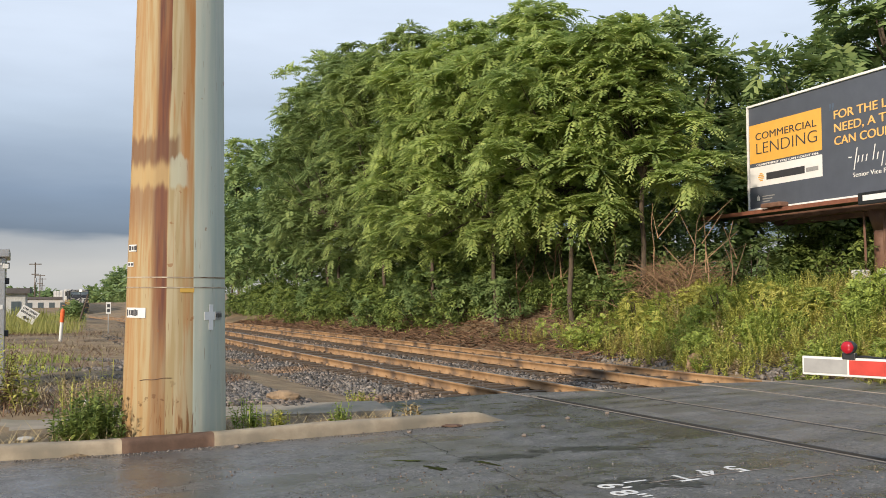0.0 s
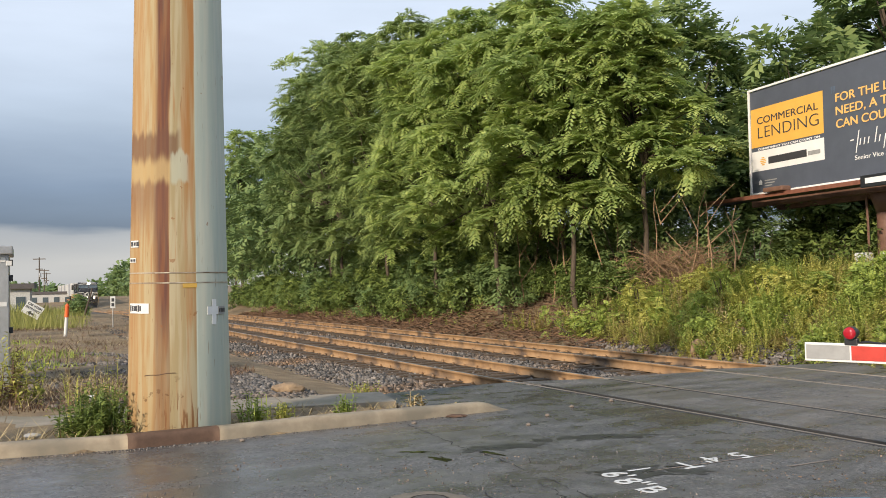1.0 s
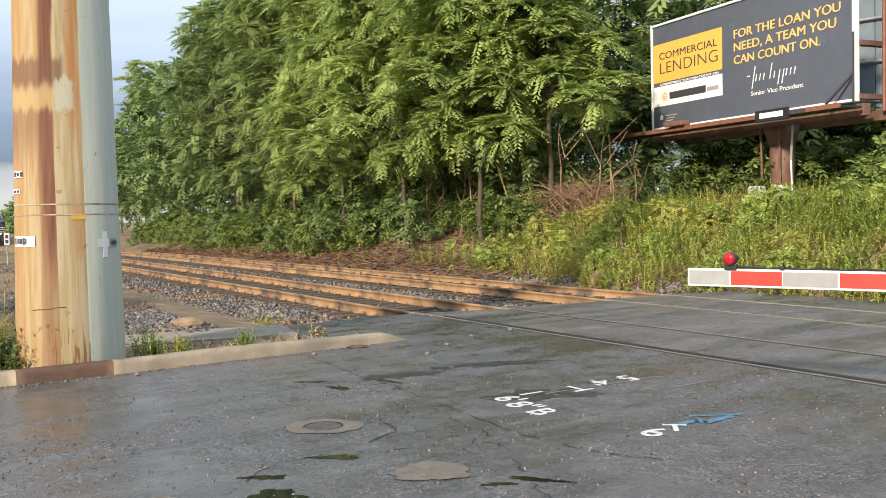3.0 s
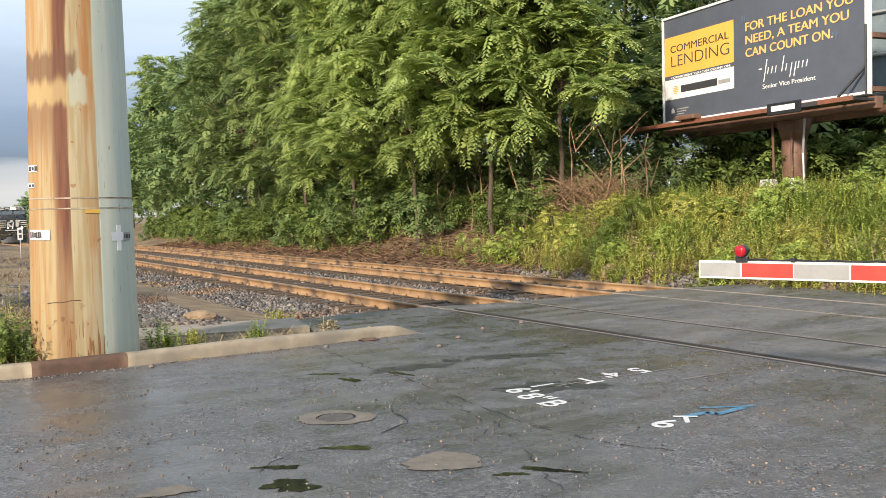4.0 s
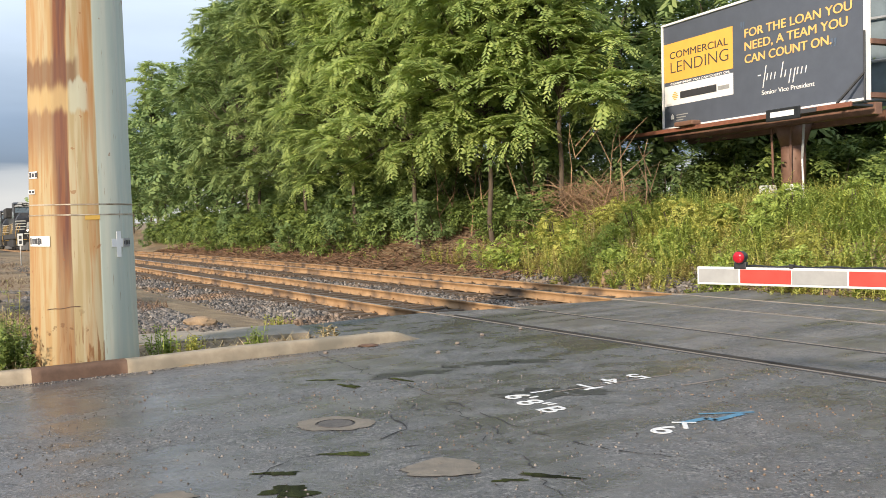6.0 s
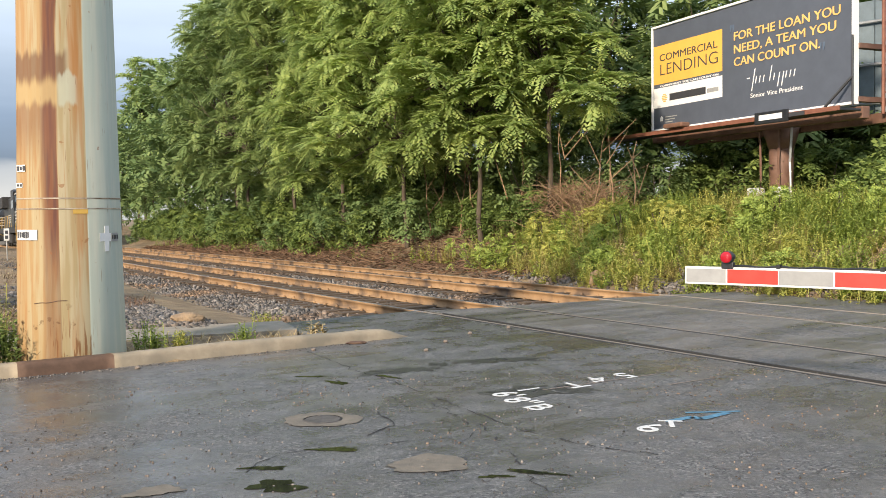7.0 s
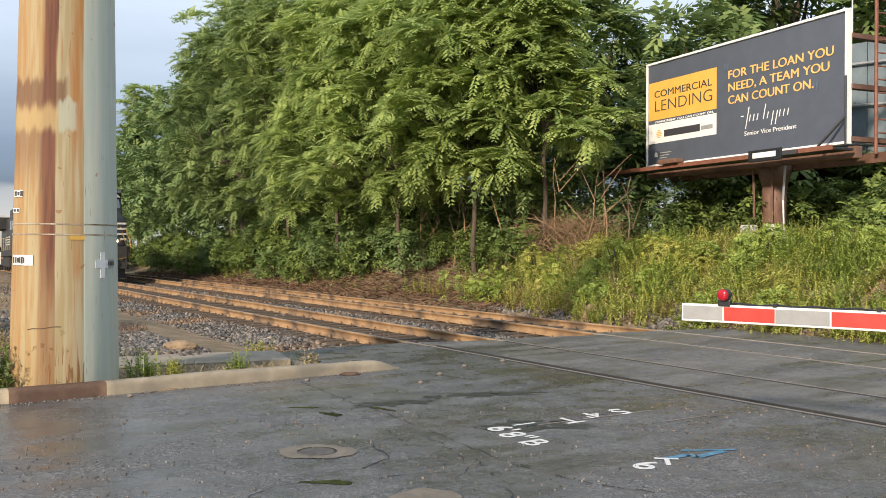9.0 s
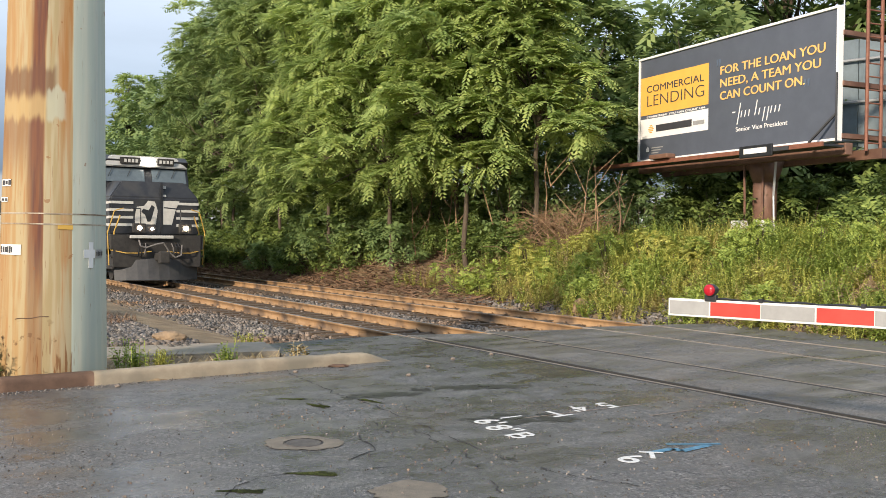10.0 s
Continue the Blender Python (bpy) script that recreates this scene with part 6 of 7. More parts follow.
# ---------------------------------------------------------------- the verge before the track
def verge_plants():
    rng = np.random.default_rng(31)

    def weeds(name, x, y, w, n, h0, h1, mat, label, leaves=14, leaf=0.12):
        z = gz(x, y)
        t = empty(name, pose(x, y, z), label, "weed", "roadside weeds")
        p = np.column_stack([rng.normal(0, w * 0.45, n), rng.normal(0, w * 0.4, n), np.full(n, 0.0)])
        v, q = plants(rng, p, rng.uniform(h0, h1, n), leaves, leaf, narrow=0.2)
        quad_mesh("foliage", v, q, mat, t)
    weeds("weed_bush", -3.84, 10.24, 0.40, 120, 0.18, 0.58, M["leaf_ivy"], "bushy dark green weed against the steel pole", 18, 0.10)
    weeds("weed_bush", -4.12, 10.75, 0.32, 16, 0.5, 1.0, M["leaf_weed"], "tall seeding weed beside the steel pole", 16, 0.08)
    weeds("weed_bush", -4.35, 11.2, 0.3, 12, 0.5, 0.95, M["straw"], "tall dry weed beside the steel pole", 14, 0.08)
    weeds("weed_bush", -6.0, 12.9, 0.4, 30, 0.4, 1.05, M["leaf_weed"], "tall seeding weed before the signal cabinet", 16, 0.12)
    weeds("weed_bush", -6.05, 12.8, 0.4, 18, 0.3, 0.9, M["dead"], "tall reddish dry weed before the signal cabinet", 14, 0.10)
    weeds("weed_bush", -7.0, 13.2, 0.6, 40, 0.4, 0.9, M["leaf_weed2"], "tall green weed before the signal cabinet", 16, 0.13)
    weeds("weed_bush", -2.30, 11.05, 0.22, 26, 0.15, 0.42, M["leaf_weed2"], "small green weed beside the steel pole", 10, 0.09)
    weeds("weed_bush", -1.98, 11.05, 0.16, 22, 0.10, 0.24, M["leaf_weed"], "small yellow weed behind the kerb", 9, 0.08)
    weeds("weed_bush", -1.25, 11.45, 0.14, 18, 0.10, 0.26, M["leaf_weed2"], "small weed behind the kerb", 9, 0.08)
    weeds("weed_bush", -1.32, 14.55, 0.22, 18, 0.10, 0.24, M["leaf_weed"], "small weed in the ballast", 9, 0.08)
    weeds("weed_bush", -0.42, 12.3, 0.2, 10, 0.10, 0.25, M["straw"], "dry grass tuft at the footpath's end", 8, 0.12)
    weeds("weed_bush", 0.05, 12.05, 0.2, 10, 0.10, 0.2, M["straw"], "dry grass tuft at the kerb's end", 8, 0.12)

    def sward(n, x0, x1, y0, y1, h0, h1, mat, label, width=0.01, flat=0.3, cut=None, off=0.0, name="grass"):
        x, y = rng.uniform(x0, x1, n), rng.uniform(y0, y1, n)
        cy = np.interp(x, [c[0] for c in CURB], [c[1] for c in CURB])
        s = (x - P0[0]) * U[0] + (y - P0[1]) * U[1]
        L = (x - P0[0]) * NR[0] + (y - P0[1]) * NR[1] - dev(s)
        fp = np.interp(x, (-14, -9, -5.2, -3.6, -2.1, -0.68), (8.6, 9.65, 10.95, 11.75, 12.35, 12.72))
        ok = (y > cy + 0.2) & (L < -3.0) & ((y < fp - 0.08) | (y > fp + 1.35))
        p = np.column_stack([x, y, ground_z(x, y)])
        if min(y0, 50) > 35:
            ok &= x < -(0.375 + rng.uniform(0, 1, n) ** 1.5 * 0.10) * y
        if cut is not None:
            ok &= clumpy(p, 0.35, cut, off)
        p = p[ok]
        a = rng.uniform(0, 6.28, len(p))
        h = rng.uniform(h0, h1, len(p))
        d = np.stack([np.cos(a) * flat, np.sin(a) * flat, np.ones(len(p))], -1) * h[:, None] + rng.normal(0, 0.02, (len(p), 3))
        w = np.stack([-np.sin(a), np.cos(a), np.zeros(len(p))], -1) * width
        v = np.stack([p - w, p + w, p + d + w * 0.2, p + d - w * 0.2], 1).reshape(-1, 3)
        tagged(quad_mesh(name, v, np.arange(len(v)).reshape(-1, 4), mat), label, "grass", kind="stuff")
    sward(6500, -9, -3.4, 9.0, 17, 0.05, 0.2, M["straw"], "dry straw litter on the verge", 0.006, 1.6, -0.25)
    sward(1100, -3.4, 0.3, 10.0, 12.7, 0.04, 0.13, M["straw"], "dry straw litter behind the kerb", 0.006, 1.6, -0.25)
    sward(7000, -10, -3.6, 12.0, 18, 0.05, 0.16, M["dead"], "dry brown weeds behind the footpath", 0.007, 1.2, -0.1, 2.0)
    sward(4500, -26, -6, 22, 44, 0.05, 0.16, M["straw"], "dry straw over bare soil by the line", 0.007, 1.8, -0.2, 3.0)
    sward(15000, -26, -6, 20, 44, 0.05, 0.18, M["dead"], "dry brown litter over bare soil by the line", 0.008, 1.8, -0.1, 5.0)
    sward(9000, -20, -5, 17, 30, 0.06, 0.2, M["leaf_weed2"], "patches of short green grass on gravel", 0.012, 0.6, 0.25, 1.0)
    sward(60000, -44, -11, 43, 90, 0.3, 1.0, M["grass"], "tall yellow-green grass in the field", 0.013, 0.45, -0.75)
    sward(9000, -60, -22, 70, 170, 0.5, 1.2, M["grass"], "tall yellow-green grass far along the line", 0.06, 0.35, -0.7)


verge_plants()

# ---------------------------------------------------------------- marks and wear on the road
def blob(rng, x, y, rx, ry, rot, n=22, rough=0.28):
    pts, c, s = [], math.cos(radians(rot)), math.sin(radians(rot))
    ph = [rng.uniform(0, 6.28) for _ in range(4)]
    for k in range(n):
        a = 2 * math.pi * k / n
        r = 1 + rough * (0.5 * math.sin(2 * a + ph[0]) + 0.35 * math.sin(3 * a + ph[1]) + 0.3 * math.sin(5 * a + ph[2]) + 0.2 * math.sin(8 * a + ph[3])) + (0.025 * math.sin(11 * a + ph[1]) + 0.018 * math.sin(17 * a + ph[2]) + rng.uniform(-0.025, 0.025) if n >= 40 else 0)
        u, v = rx * r * math.cos(a), ry * r * math.sin(a)
        pts.append((x + u * c - v * s, y + u * s + v * c))
    return pts


def road_wear():
    rng = random.Random(5)
    for x, y, rx, ry, rot in ((-0.43, 5.45, 0.13, 0.22, 10), (-0.09, 6.25, 0.13, 0.10, 0), (0.88, 5.45, 0.07, 0.07, 0), (1.12, 5.50, 0.15, 0.07, -20), (-0.52, 5.85, 0.10, 0.09, 0), (-0.36, 9.14, 0.12, 0.07, 0),
                              (0.38, 9.0, 0.10, 0.09, -50), (-0.1, 8.75, 0.10, 0.12, -60), (-1.1, 5.1, 0.4, 0.14, 5)):
        w = flat_sheet("puddle", blob(rng, x, y, rx * 1.2, ry * 0.5, rot, 72, 0.55), 0.004, M["wet"], "small dark puddle in broken asphalt", "puddle", kind="structure")
    for x, y, rx, ry, rot in ((1.75, 8.05, 0.65, 0.22, 5), (1.44, 9.75, 0.75, 0.14, 8), (0.5, 9.3, 0.45, 0.13, 15),):
        bm = bm_new()
        for k in range(46):
            a, r = rng.uniform(0, 6.28), rng.uniform(0, 1) ** 0.6
            u, v = rx * r * math.cos(a), ry * r * math.sin(a)
            c, sn = math.cos(radians(rot)), math.sin(radians(rot))
            poly(bm, [(px, py, 0.003 + k * 0.00002) for px, py in blob(rng, x + u * c - v * sn, y + u * sn + v * c, rng.uniform(0.02, 0.13), rng.uniform(0.015, 0.05), rot + rng.uniform(-25, 25), 12, 0.8)])
        tagged(obj("damp_patch", bm, M["damp"]), "ragged dark damp stain on the asphalt", "damp patch", kind="structure")
    flat_sheet("concrete_patch", blob(rng, 0.51, 5.79, 0.27, 0.19, 0, 72, 0.22), 0.006, M["patch"], "tan concrete patch in the asphalt", "road patch", kind="structure")
    flat_sheet("concrete_patch", blob(rng, -1.12, 5.45, 0.14, 0.10, 0, 60, 0.4), 0.006, M["patch"], "small tan concrete patch in the asphalt", "road patch", kind="structure")
    cracks = [
        [(-0.47, 10.86), (-0.01, 9.65), (0.39, 8.79), (0.68, 8.1), (0.97, 7.32), (1.19, 6.77), (1.36, 6.38), (1.69, 5.99)],
        [(-0.63, 5.79), (-0.47, 6.18), (-0.22, 6.3), (0.09, 6.49), (0.34, 6.96), (0.16, 7.62)],
        [(0.99, 6.87), (1.07, 5.91), (1.09, 5.33), (1.14, 4.99)],
        [(0.28, 6.37), (0.72, 6.44), (1.13, 6.43)],
        [(0.2, 9.15), (0.6, 9.4), (1.14, 9.8), (1.85, 9.98)],
        [(0.35, 8.2), (0.5, 7.4), (0.62, 6.9)], [(0.7, 7.7), (0.9, 6.9), (0.8, 6.2)], [(-0.1, 8.85), (0.15, 8.5), (0.3, 8.55)], [(1.69, 5.99), (2.1, 5.7), (2.4, 5.3)],
    ]
    for c in cracks:
        pts = []
        for (x0, y0), (x1, y1) in zip(c[:-1], c[1:]):
            n = max(2, int(math.hypot(x1 - x0, y1 - y0) / 0.07))
            for k in range(n):
                t = k / n
                pts.append((x0 + (x1 - x0) * t + rng.gauss(0, 0.016), y0 + (y1 - y0) * t + rng.gauss(0, 0.016)))
        bm = bm_new()
        row = []
        for k, (x, y) in enumerate(pts):
            w = 0.0045 * rng.uniform(0.15, 1.7) + (0.010 if rng.random() < 0.06 else 0)
            a, b = pts[max(k - 1, 0)], pts[min(k + 1, len(pts) - 1)]
            d = Vector((b[0] - a[0], b[1] - a[1], 0)).normalized()
            row.append((bm.verts.new((x - d.y * w, y + d.x * w, 0.004)), bm.verts.new((x + d.y * w, y - d.x * w, 0.004))))
        gap = 0
        for p, q in zip(row[:-1], row[1:]):
            gap = gap - 1 if gap > 0 else (rng.randint(2, 6) if rng.random() < 0.12 else 0)
            if not gap:
                bm.faces.new((p[0], p[1], q[1], q[0]))
        tagged(obj("road_crack", bm, M["crack"]), "ragged open crack in the asphalt", "road crack", kind="structure")
    # loose grit
    r2 = np.random.default_rng(3)
    n = 2600
    p = np.column_stack([r2.uniform(-2.5, 4.5, n), r2.uniform(4.5, 9.0, n), np.full(n, 0.003)])
    keep = clumpy(p, 1.1, 0.1) | (r2.uniform(0, 1, n) < 0.15)
    m = int(keep.sum())
    kerb = r2.uniform(-4.3, 0.4, 900)
    ky = np.interp(kerb, [c[0] for c in CURB], [c[1] for c in CURB]) - np.abs(r2.normal(0, 0.09, 900)) - 0.02
    near = np.abs(kerb + 2.9) < 0.9
    kp = np.column_stack([kerb, ky, np.full(900, 0.003)])[near | (r2.uniform(0, 1, 900) < 0.35)]
    stones("road_grit", np.concatenate([p[keep], kp]), 0.002, 0.007, M["stone"], "loose grit and pebbles on the asphalt", 4)
    # spray-painted survey marks
    def mark(text, x, y, rot, size, mat, label):
        o = lettering("paint_mark", text, size, mat, None, pose(x, y, 0.005, 0, 0, rot), bold=0.004)
        o.data.transform(Matrix.Diagonal((1, 1, 0.2, 1)))
        tagged(o, label, "paint mark", "survey marks", "structure")
    mark("5", 2.68, 8.78, 205, 0.36, M["paint"], "white sprayed numeral on the asphalt")
    mark("4'", 2.38, 8.62, 205, 0.32, M["paint"], "white sprayed numeral on the asphalt")
    mark("T", 2.10, 8.40, 205, 0.36, M["paint"], "white sprayed letter on the asphalt")
    mark("6'", 1.22, 7.95, -62, 0.34, M["paint"], "white sprayed numeral on the asphalt")
    mark("8''", 1.28, 7.68, -62, 0.34, M["paint"], "white sprayed numeral on the asphalt")
    mark("B", 1.40, 7.38, -62, 0.34, M["paint"], "white sprayed letter on the asphalt")
    mark("6", 2.04, 6.47, -40, 0.36, M["paint"], "white sprayed numeral on the asphalt")
    mark("T", 2.27, 6.53, -15, 0.30, M["paint"], "white sprayed letter on the asphalt")

    def stroke(pts, w, mat, label):
        bm = bm_new()
        for a, b in zip(pts[:-1], pts[1:]):
            a, b = Vector((*a, 0.005)), Vector((*b, 0.005))
            d = (b - a).normalized() * w
            nx = Vector((-d.y, d.x, 0))
            bm.faces.new([bm.verts.new(v) for v in (a - nx, b - nx, b + nx, a + nx)])
        tagged(obj("paint_stroke", bm, mat), label, "paint mark", "survey marks", "structure")
    stroke([(1.50, 8.05), (1.72, 8.16)], 0.018, M["paint"], "white sprayed dash on the asphalt")
    stroke([(1.72, 8.05), (2.98, 8.66)], 0.010, M["paint_faint"], "faint pink survey line on the asphalt")
    stroke([(2.9, 8.1), (3.4, 8.35)], 0.012, M["paint_faint"], "faint pink survey line on the asphalt")
    stroke([(2.37, 6.67), (2.62, 6.80), (2.66, 6.72), (2.95, 6.90)], 0.035, M["paint_blue"], "blue sprayed utility arrow on the asphalt")
    stroke([(2.62, 6.95), (3.06, 6.93)], 0.02, M["paint_blue"], "blue sprayed utility arrow on the asphalt")


def stones(name, pts, lo, hi, mat, label, seed, parent=None, quads=True):
    """Angular stones: a squashed, jittered box each."""
    rng = np.random.default_rng(seed)
    n = len(pts)
    cube = np.array([(-1, -1, -1), (1, -1, -1), (1, 1, -1), (-1, 1, -1), (-1, -1, 1), (1, -1, 1), (1, 1, 1), (-1, 1, 1)], float)
    faces = np.array([(4, 5, 6, 7), (0, 1, 5, 4), (1, 2, 6, 5), (2, 3, 7, 6), (3, 0, 4, 7)])
    r = rng.uniform(lo, hi, (n, 1, 1)) * rng.uniform(0.55, 1.25, (n, 1, 3))
    v = cube[None] * r + rng.normal(0, 0.22, (n, 8, 3)) * r
    a, b = rng.uniform(0, 6.28, n), rng.normal(0, 0.5, n)
    ca, sa, cb, sb = np.cos(a), np.sin(a), np.cos(b), np.sin(b)
    R = np.zeros((n, 3, 3))
    R[:, 0, 0], R[:, 0, 1], R[:, 1, 0], R[:, 1, 1], R[:, 2, 2] = ca, -sa, sa, ca, 1
    T = np.zeros((n, 3, 3))
    T[:, 0, 0], T[:, 1, 1], T[:, 1, 2], T[:, 2, 1], T[:, 2, 2] = 1, cb, -sb, sb, cb
    v = np.einsum("nij,nkj->nki", R @ T, v) + pts[:, None]
    q = faces[None] + (np.arange(n) * 8)[:, None, None]
    ob = quad_mesh(name, v.reshape(-1, 3), q.reshape(-1, 4), mat, parent)
    return tagged(ob, label, "stones", kind="stuff")


road_wear()


def manhole():
    m = empty("manhole", pose(-0.20, 7.18, 0.0), "worn iron access cover in a tan concrete collar", "manhole cover", kind="structure")
    rng = random.Random(9)
    bm = bm_new()
    outer, inner = blob(rng, 0, 0, 0.30, 0.25, 0, 64, 0.10), [(0.155 * math.cos(k * math.pi / 32), 0.155 * math.sin(k * math.pi / 32)) for k in range(64)]
    o, i = [bm.verts.new((x, y, 0.006)) for x, y in outer], [bm.verts.new((x, y, 0.006)) for x, y in inner]
    for k in range(64):
        bm.faces.new((o[k], o[(k + 1) % 64], i[(k + 1) % 64], i[k]))
    part("collar", bm, M["patch"], m)
    bm = bm_new()
    cyl(bm, (0, 0, -0.04), (0, 0, 0.008), 0.135, n=32)
    part("cover", bm, M["iron"], m)
    bm = bm_new()
    r = bmesh.ops.create_circle(bm, segments=32, radius=0.153)
    bmesh.ops.extrude_edge_only(bm, edges=bm.edges[:])
    for v in list(bm.verts)[32:]:
        v.co = Vector((v.co.x * 0.91, v.co.y * 0.91, 0.010))
    part("ring", bm, M["iron"], m)


manhole()


# ---------------------------------------------------------------- loose things by the road
def lump(name, x, y, z, sx, sy, sz, mat, label, category, seed, rot=0):
    bm = bm_new()
    bmesh.ops.create_icosphere(bm, subdivisions=3, radius=1)
    noise_off = Vector((seed * 3.1, seed * 1.7, 0))
    for v in bm.verts:
        v.co *= 1 + 0.28 * noise.noise(v.co * 1.6 + noise_off) + 0.10 * noise.noise(v.co * 4 + noise_off)
        v.co = Vector((v.co.x * sx, v.co.y * sy, v.co.z * sz))
    ob = obj(name, bm, mat)
    ob.matrix_basis = pose(x, y, z, 0, 0, rot)
    return tagged(ob, label, category)


lump("rock", -2.36, 13.95, -0.03 + gz(-2.36, 13.95) + 0.08, 0.24, 0.14, 0.10, M["rock"], "tan rock lying on the ballast edge", "rock", 1)
xs, ys = 5.72, 20.7
lump("stone_slab", xs, ys, gz(xs, ys) + 0.10, 0.23, 0.10, 0.23, M["rock"], "upright tan stone at the foot of the bank", "stone", 2, 20)
lump("litter", 5.60, 18.2, gz(5.6, 18.2) + 0.05, 0.22, 0.14, 0.06, M["white"], "crumpled white litter beside the rails", "litter", 3)
lump("litter", -5.1, 13.4, gz(-5.1, 13.4) + 0.04, 0.10, 0.07, 0.04, M["white"], "scrap of white litter in dry weeds", "litter", 4)
lump("litter", -4.55, 10.25, gz(-4.55, 10.25) + 0.03, 0.09, 0.05, 0.025, M["grey_sheet"], "flat pale litter behind the kerb", "litter", 5)
lump("asphalt_lump", 0.10, 11.40, 0.012, 0.13, 0.07, 0.02, M["plate"], "broken piece of asphalt against the kerb", "rubble", 6)
for k, (x, y) in enumerate([(1.2, 11.3), (1.6, 12.0), (0.9, 10.6), (-2.2, 9.95), (2.2, 12.5), (-0.4, 10.9)]):
    lump("pebble", x, y, 0.015, 0.03, 0.025, 0.02, M["stone"], "small pebble on the asphalt", "pebble", 20 + k)


def signal_cabinet():
    c = empty("signal_cabinet", pose(-7.06, 15.15, gz(-7.3, 15.5), 0, 0, 24), "galvanised steel railway signal cabinet with a flat roof", "signal cabinet")
    zt = 2.36 - gz(-7.3, 15.5)
    bm = bm_new()
    box(bm, -2.2, 0, -0.1, 0, 1.6, zt - 0.14, 0.015)
    part("body", bm, M["galv"], c)
    bm = bm_new()
    box(bm, -2.3, -0.12, zt - 0.14, 0.06, 1.7, zt, 0.015)
    part("roof", bm, M["galv"], c)
    for x0, x1, z0, z1, mat, nm in ((-0.62, -0.28, 1.40, 1.60, M["blue_sign"], "blue_sign"), (-0.22, -0.03, 1.34, 1.41, M["white"], "plate"), (-0.13, -0.05, 2.06, 2.15, M["white"], "plate")):
        bm = bm_new()
        box(bm, x0, -0.012, z0, x1, -0.002, z1)
        p = part(nm, bm, mat, c)
        if nm == "blue_sign":
            for k in range(3):
                bm = bm_new()
                box(bm, x0 + 0.03, -0.016, z0 + 0.035 + k * 0.05, x1 - 0.04, -0.012, z0 + 0.06 + k * 0.05)
                part("text_bar", bm, M["white"], p)
    for z in (0.9, 1.75, 2.0):
        bm = bm_new()
        box(bm, -0.002, 0.05, z, 0.06, 0.16, z + 0.10, 0.01)
        part("hinge", bm, M["black"], c)
    bm = bm_new()
    box(bm, -0.04, -0.03, 2.0, 0.05, 0.04, 2.08, 0.01)
    part("lamp", bm, M["white"], c)


signal_cabinet()


def marker_post():
    x, y = -13.75, 34.1
    p = empty("marker_post", pose(x, y, gz(x, y) - 0.05, 0, 4, 0), "white cable marker post with an orange cap", "marker post")
    bm = bm_new()
    cyl(bm, (0, 0, 0), (0, 0, 0.75), 0.06, n=14)
    part("post", bm, M["white"], p)
    bm = bm_new()
    cyl(bm, (0, 0, 0.75), (0, 0, 1.18), 0.075, n=14)
    cyl(bm, (0, 0, 1.18), (0, 0, 1.25), 0.075, 0.03, n=14)
    part("cap", bm, M["orange"], p, "orange plastic cap")


marker_post()


def leaning_post():
    x, y = -26.4, 68.9
    p = empty("leaning_post", pose(x, y, gz(x, y) - 0.2, 0, 17, 0), "weathered wooden post leaning over the grass", "post")
    bm = bm_new()
    for k in range(4):
        cyl(bm, (0.02 * (k % 2), 0, 0.62 * k), (0.02 * ((k + 1) % 2), 0, 0.62 * (k + 1)), 0.085 - 0.008 * k, 0.077 - 0.008 * k, 9)
    part("shaft", bm, M["wood"], p)


leaning_post()


def leaning_sign():
    x, y = -23.1, 51.0
    s = empty("leaning_sign", pose(x, y, gz(x, y) - 0.1, 0, 32, 20), "leaning white wash entrance sign on a dark post", "sign")
    bm = bm_new()
    box(bm, -0.05, -0.03, 0, 0.05, 0.03, 1.75)
    part("post", bm, M["wood"], s)
    bm = bm_new()
    box(bm, -0.48, -0.06, 1.05, 0.48, -0.03, 1.78, 0.01)
    b = part("board", bm, M["white"], s)
    lettering("lettering", "CAR WASH", 0.17, M["ink"], b, Matrix.Translation((-0.42, -0.066, 1.58)) @ pose(0, 0, 0, 90, 0, 0), width=0.82, bold=0.006)
    lettering("lettering", "ENTRANCE", 0.17, M["ink"], b, Matrix.Translation((-0.42, -0.066, 1.38)) @ pose(0, 0, 0, 90, 0, 0), width=0.82, bold=0.006)
    bm = bm_new()
    poly(bm, [(-0.2, 1.2), (-0.02, 1.34), (-0.02, 1.25), (0.2, 1.25), (0.2, 1.15), (-0.02, 1.15), (-0.02, 1.07)], 0.062, 0.068)
    bmesh.ops.transform(bm, matrix=pose(0, 0, 0, 90, 0, 0), verts=bm.verts)
    part("arrow", bm, M["ink"], b)


leaning_sign()


def line_sign():
    x, y = -14.97, 42.6
    s = empty("milepost_sign", pose(x, y, gz(x, y) - 0.05, 0, 0, 18), "small white railway number sign on a steel post", "sign")
    bm = bm_new()
    cyl(bm, (0, 0.02, 0), (0, 0.02, 1.45), 0.025, n=8)
    part("post", bm, M["galv"], s)
    bm = bm_new()
    box(bm, -0.11, -0.02, 0.92, 0.11, 0.0, 1.46, 0.01)
    b = part("board", bm, M["white"], s)
    for k in range(2):
        bm = bm_new()
        box(bm, -0.06, -0.024, 1.0 + k * 0.22, 0.06, -0.02, 1.15 + k * 0.22)
        part("figure_bar", bm, M["ink"], b)


line_sign()


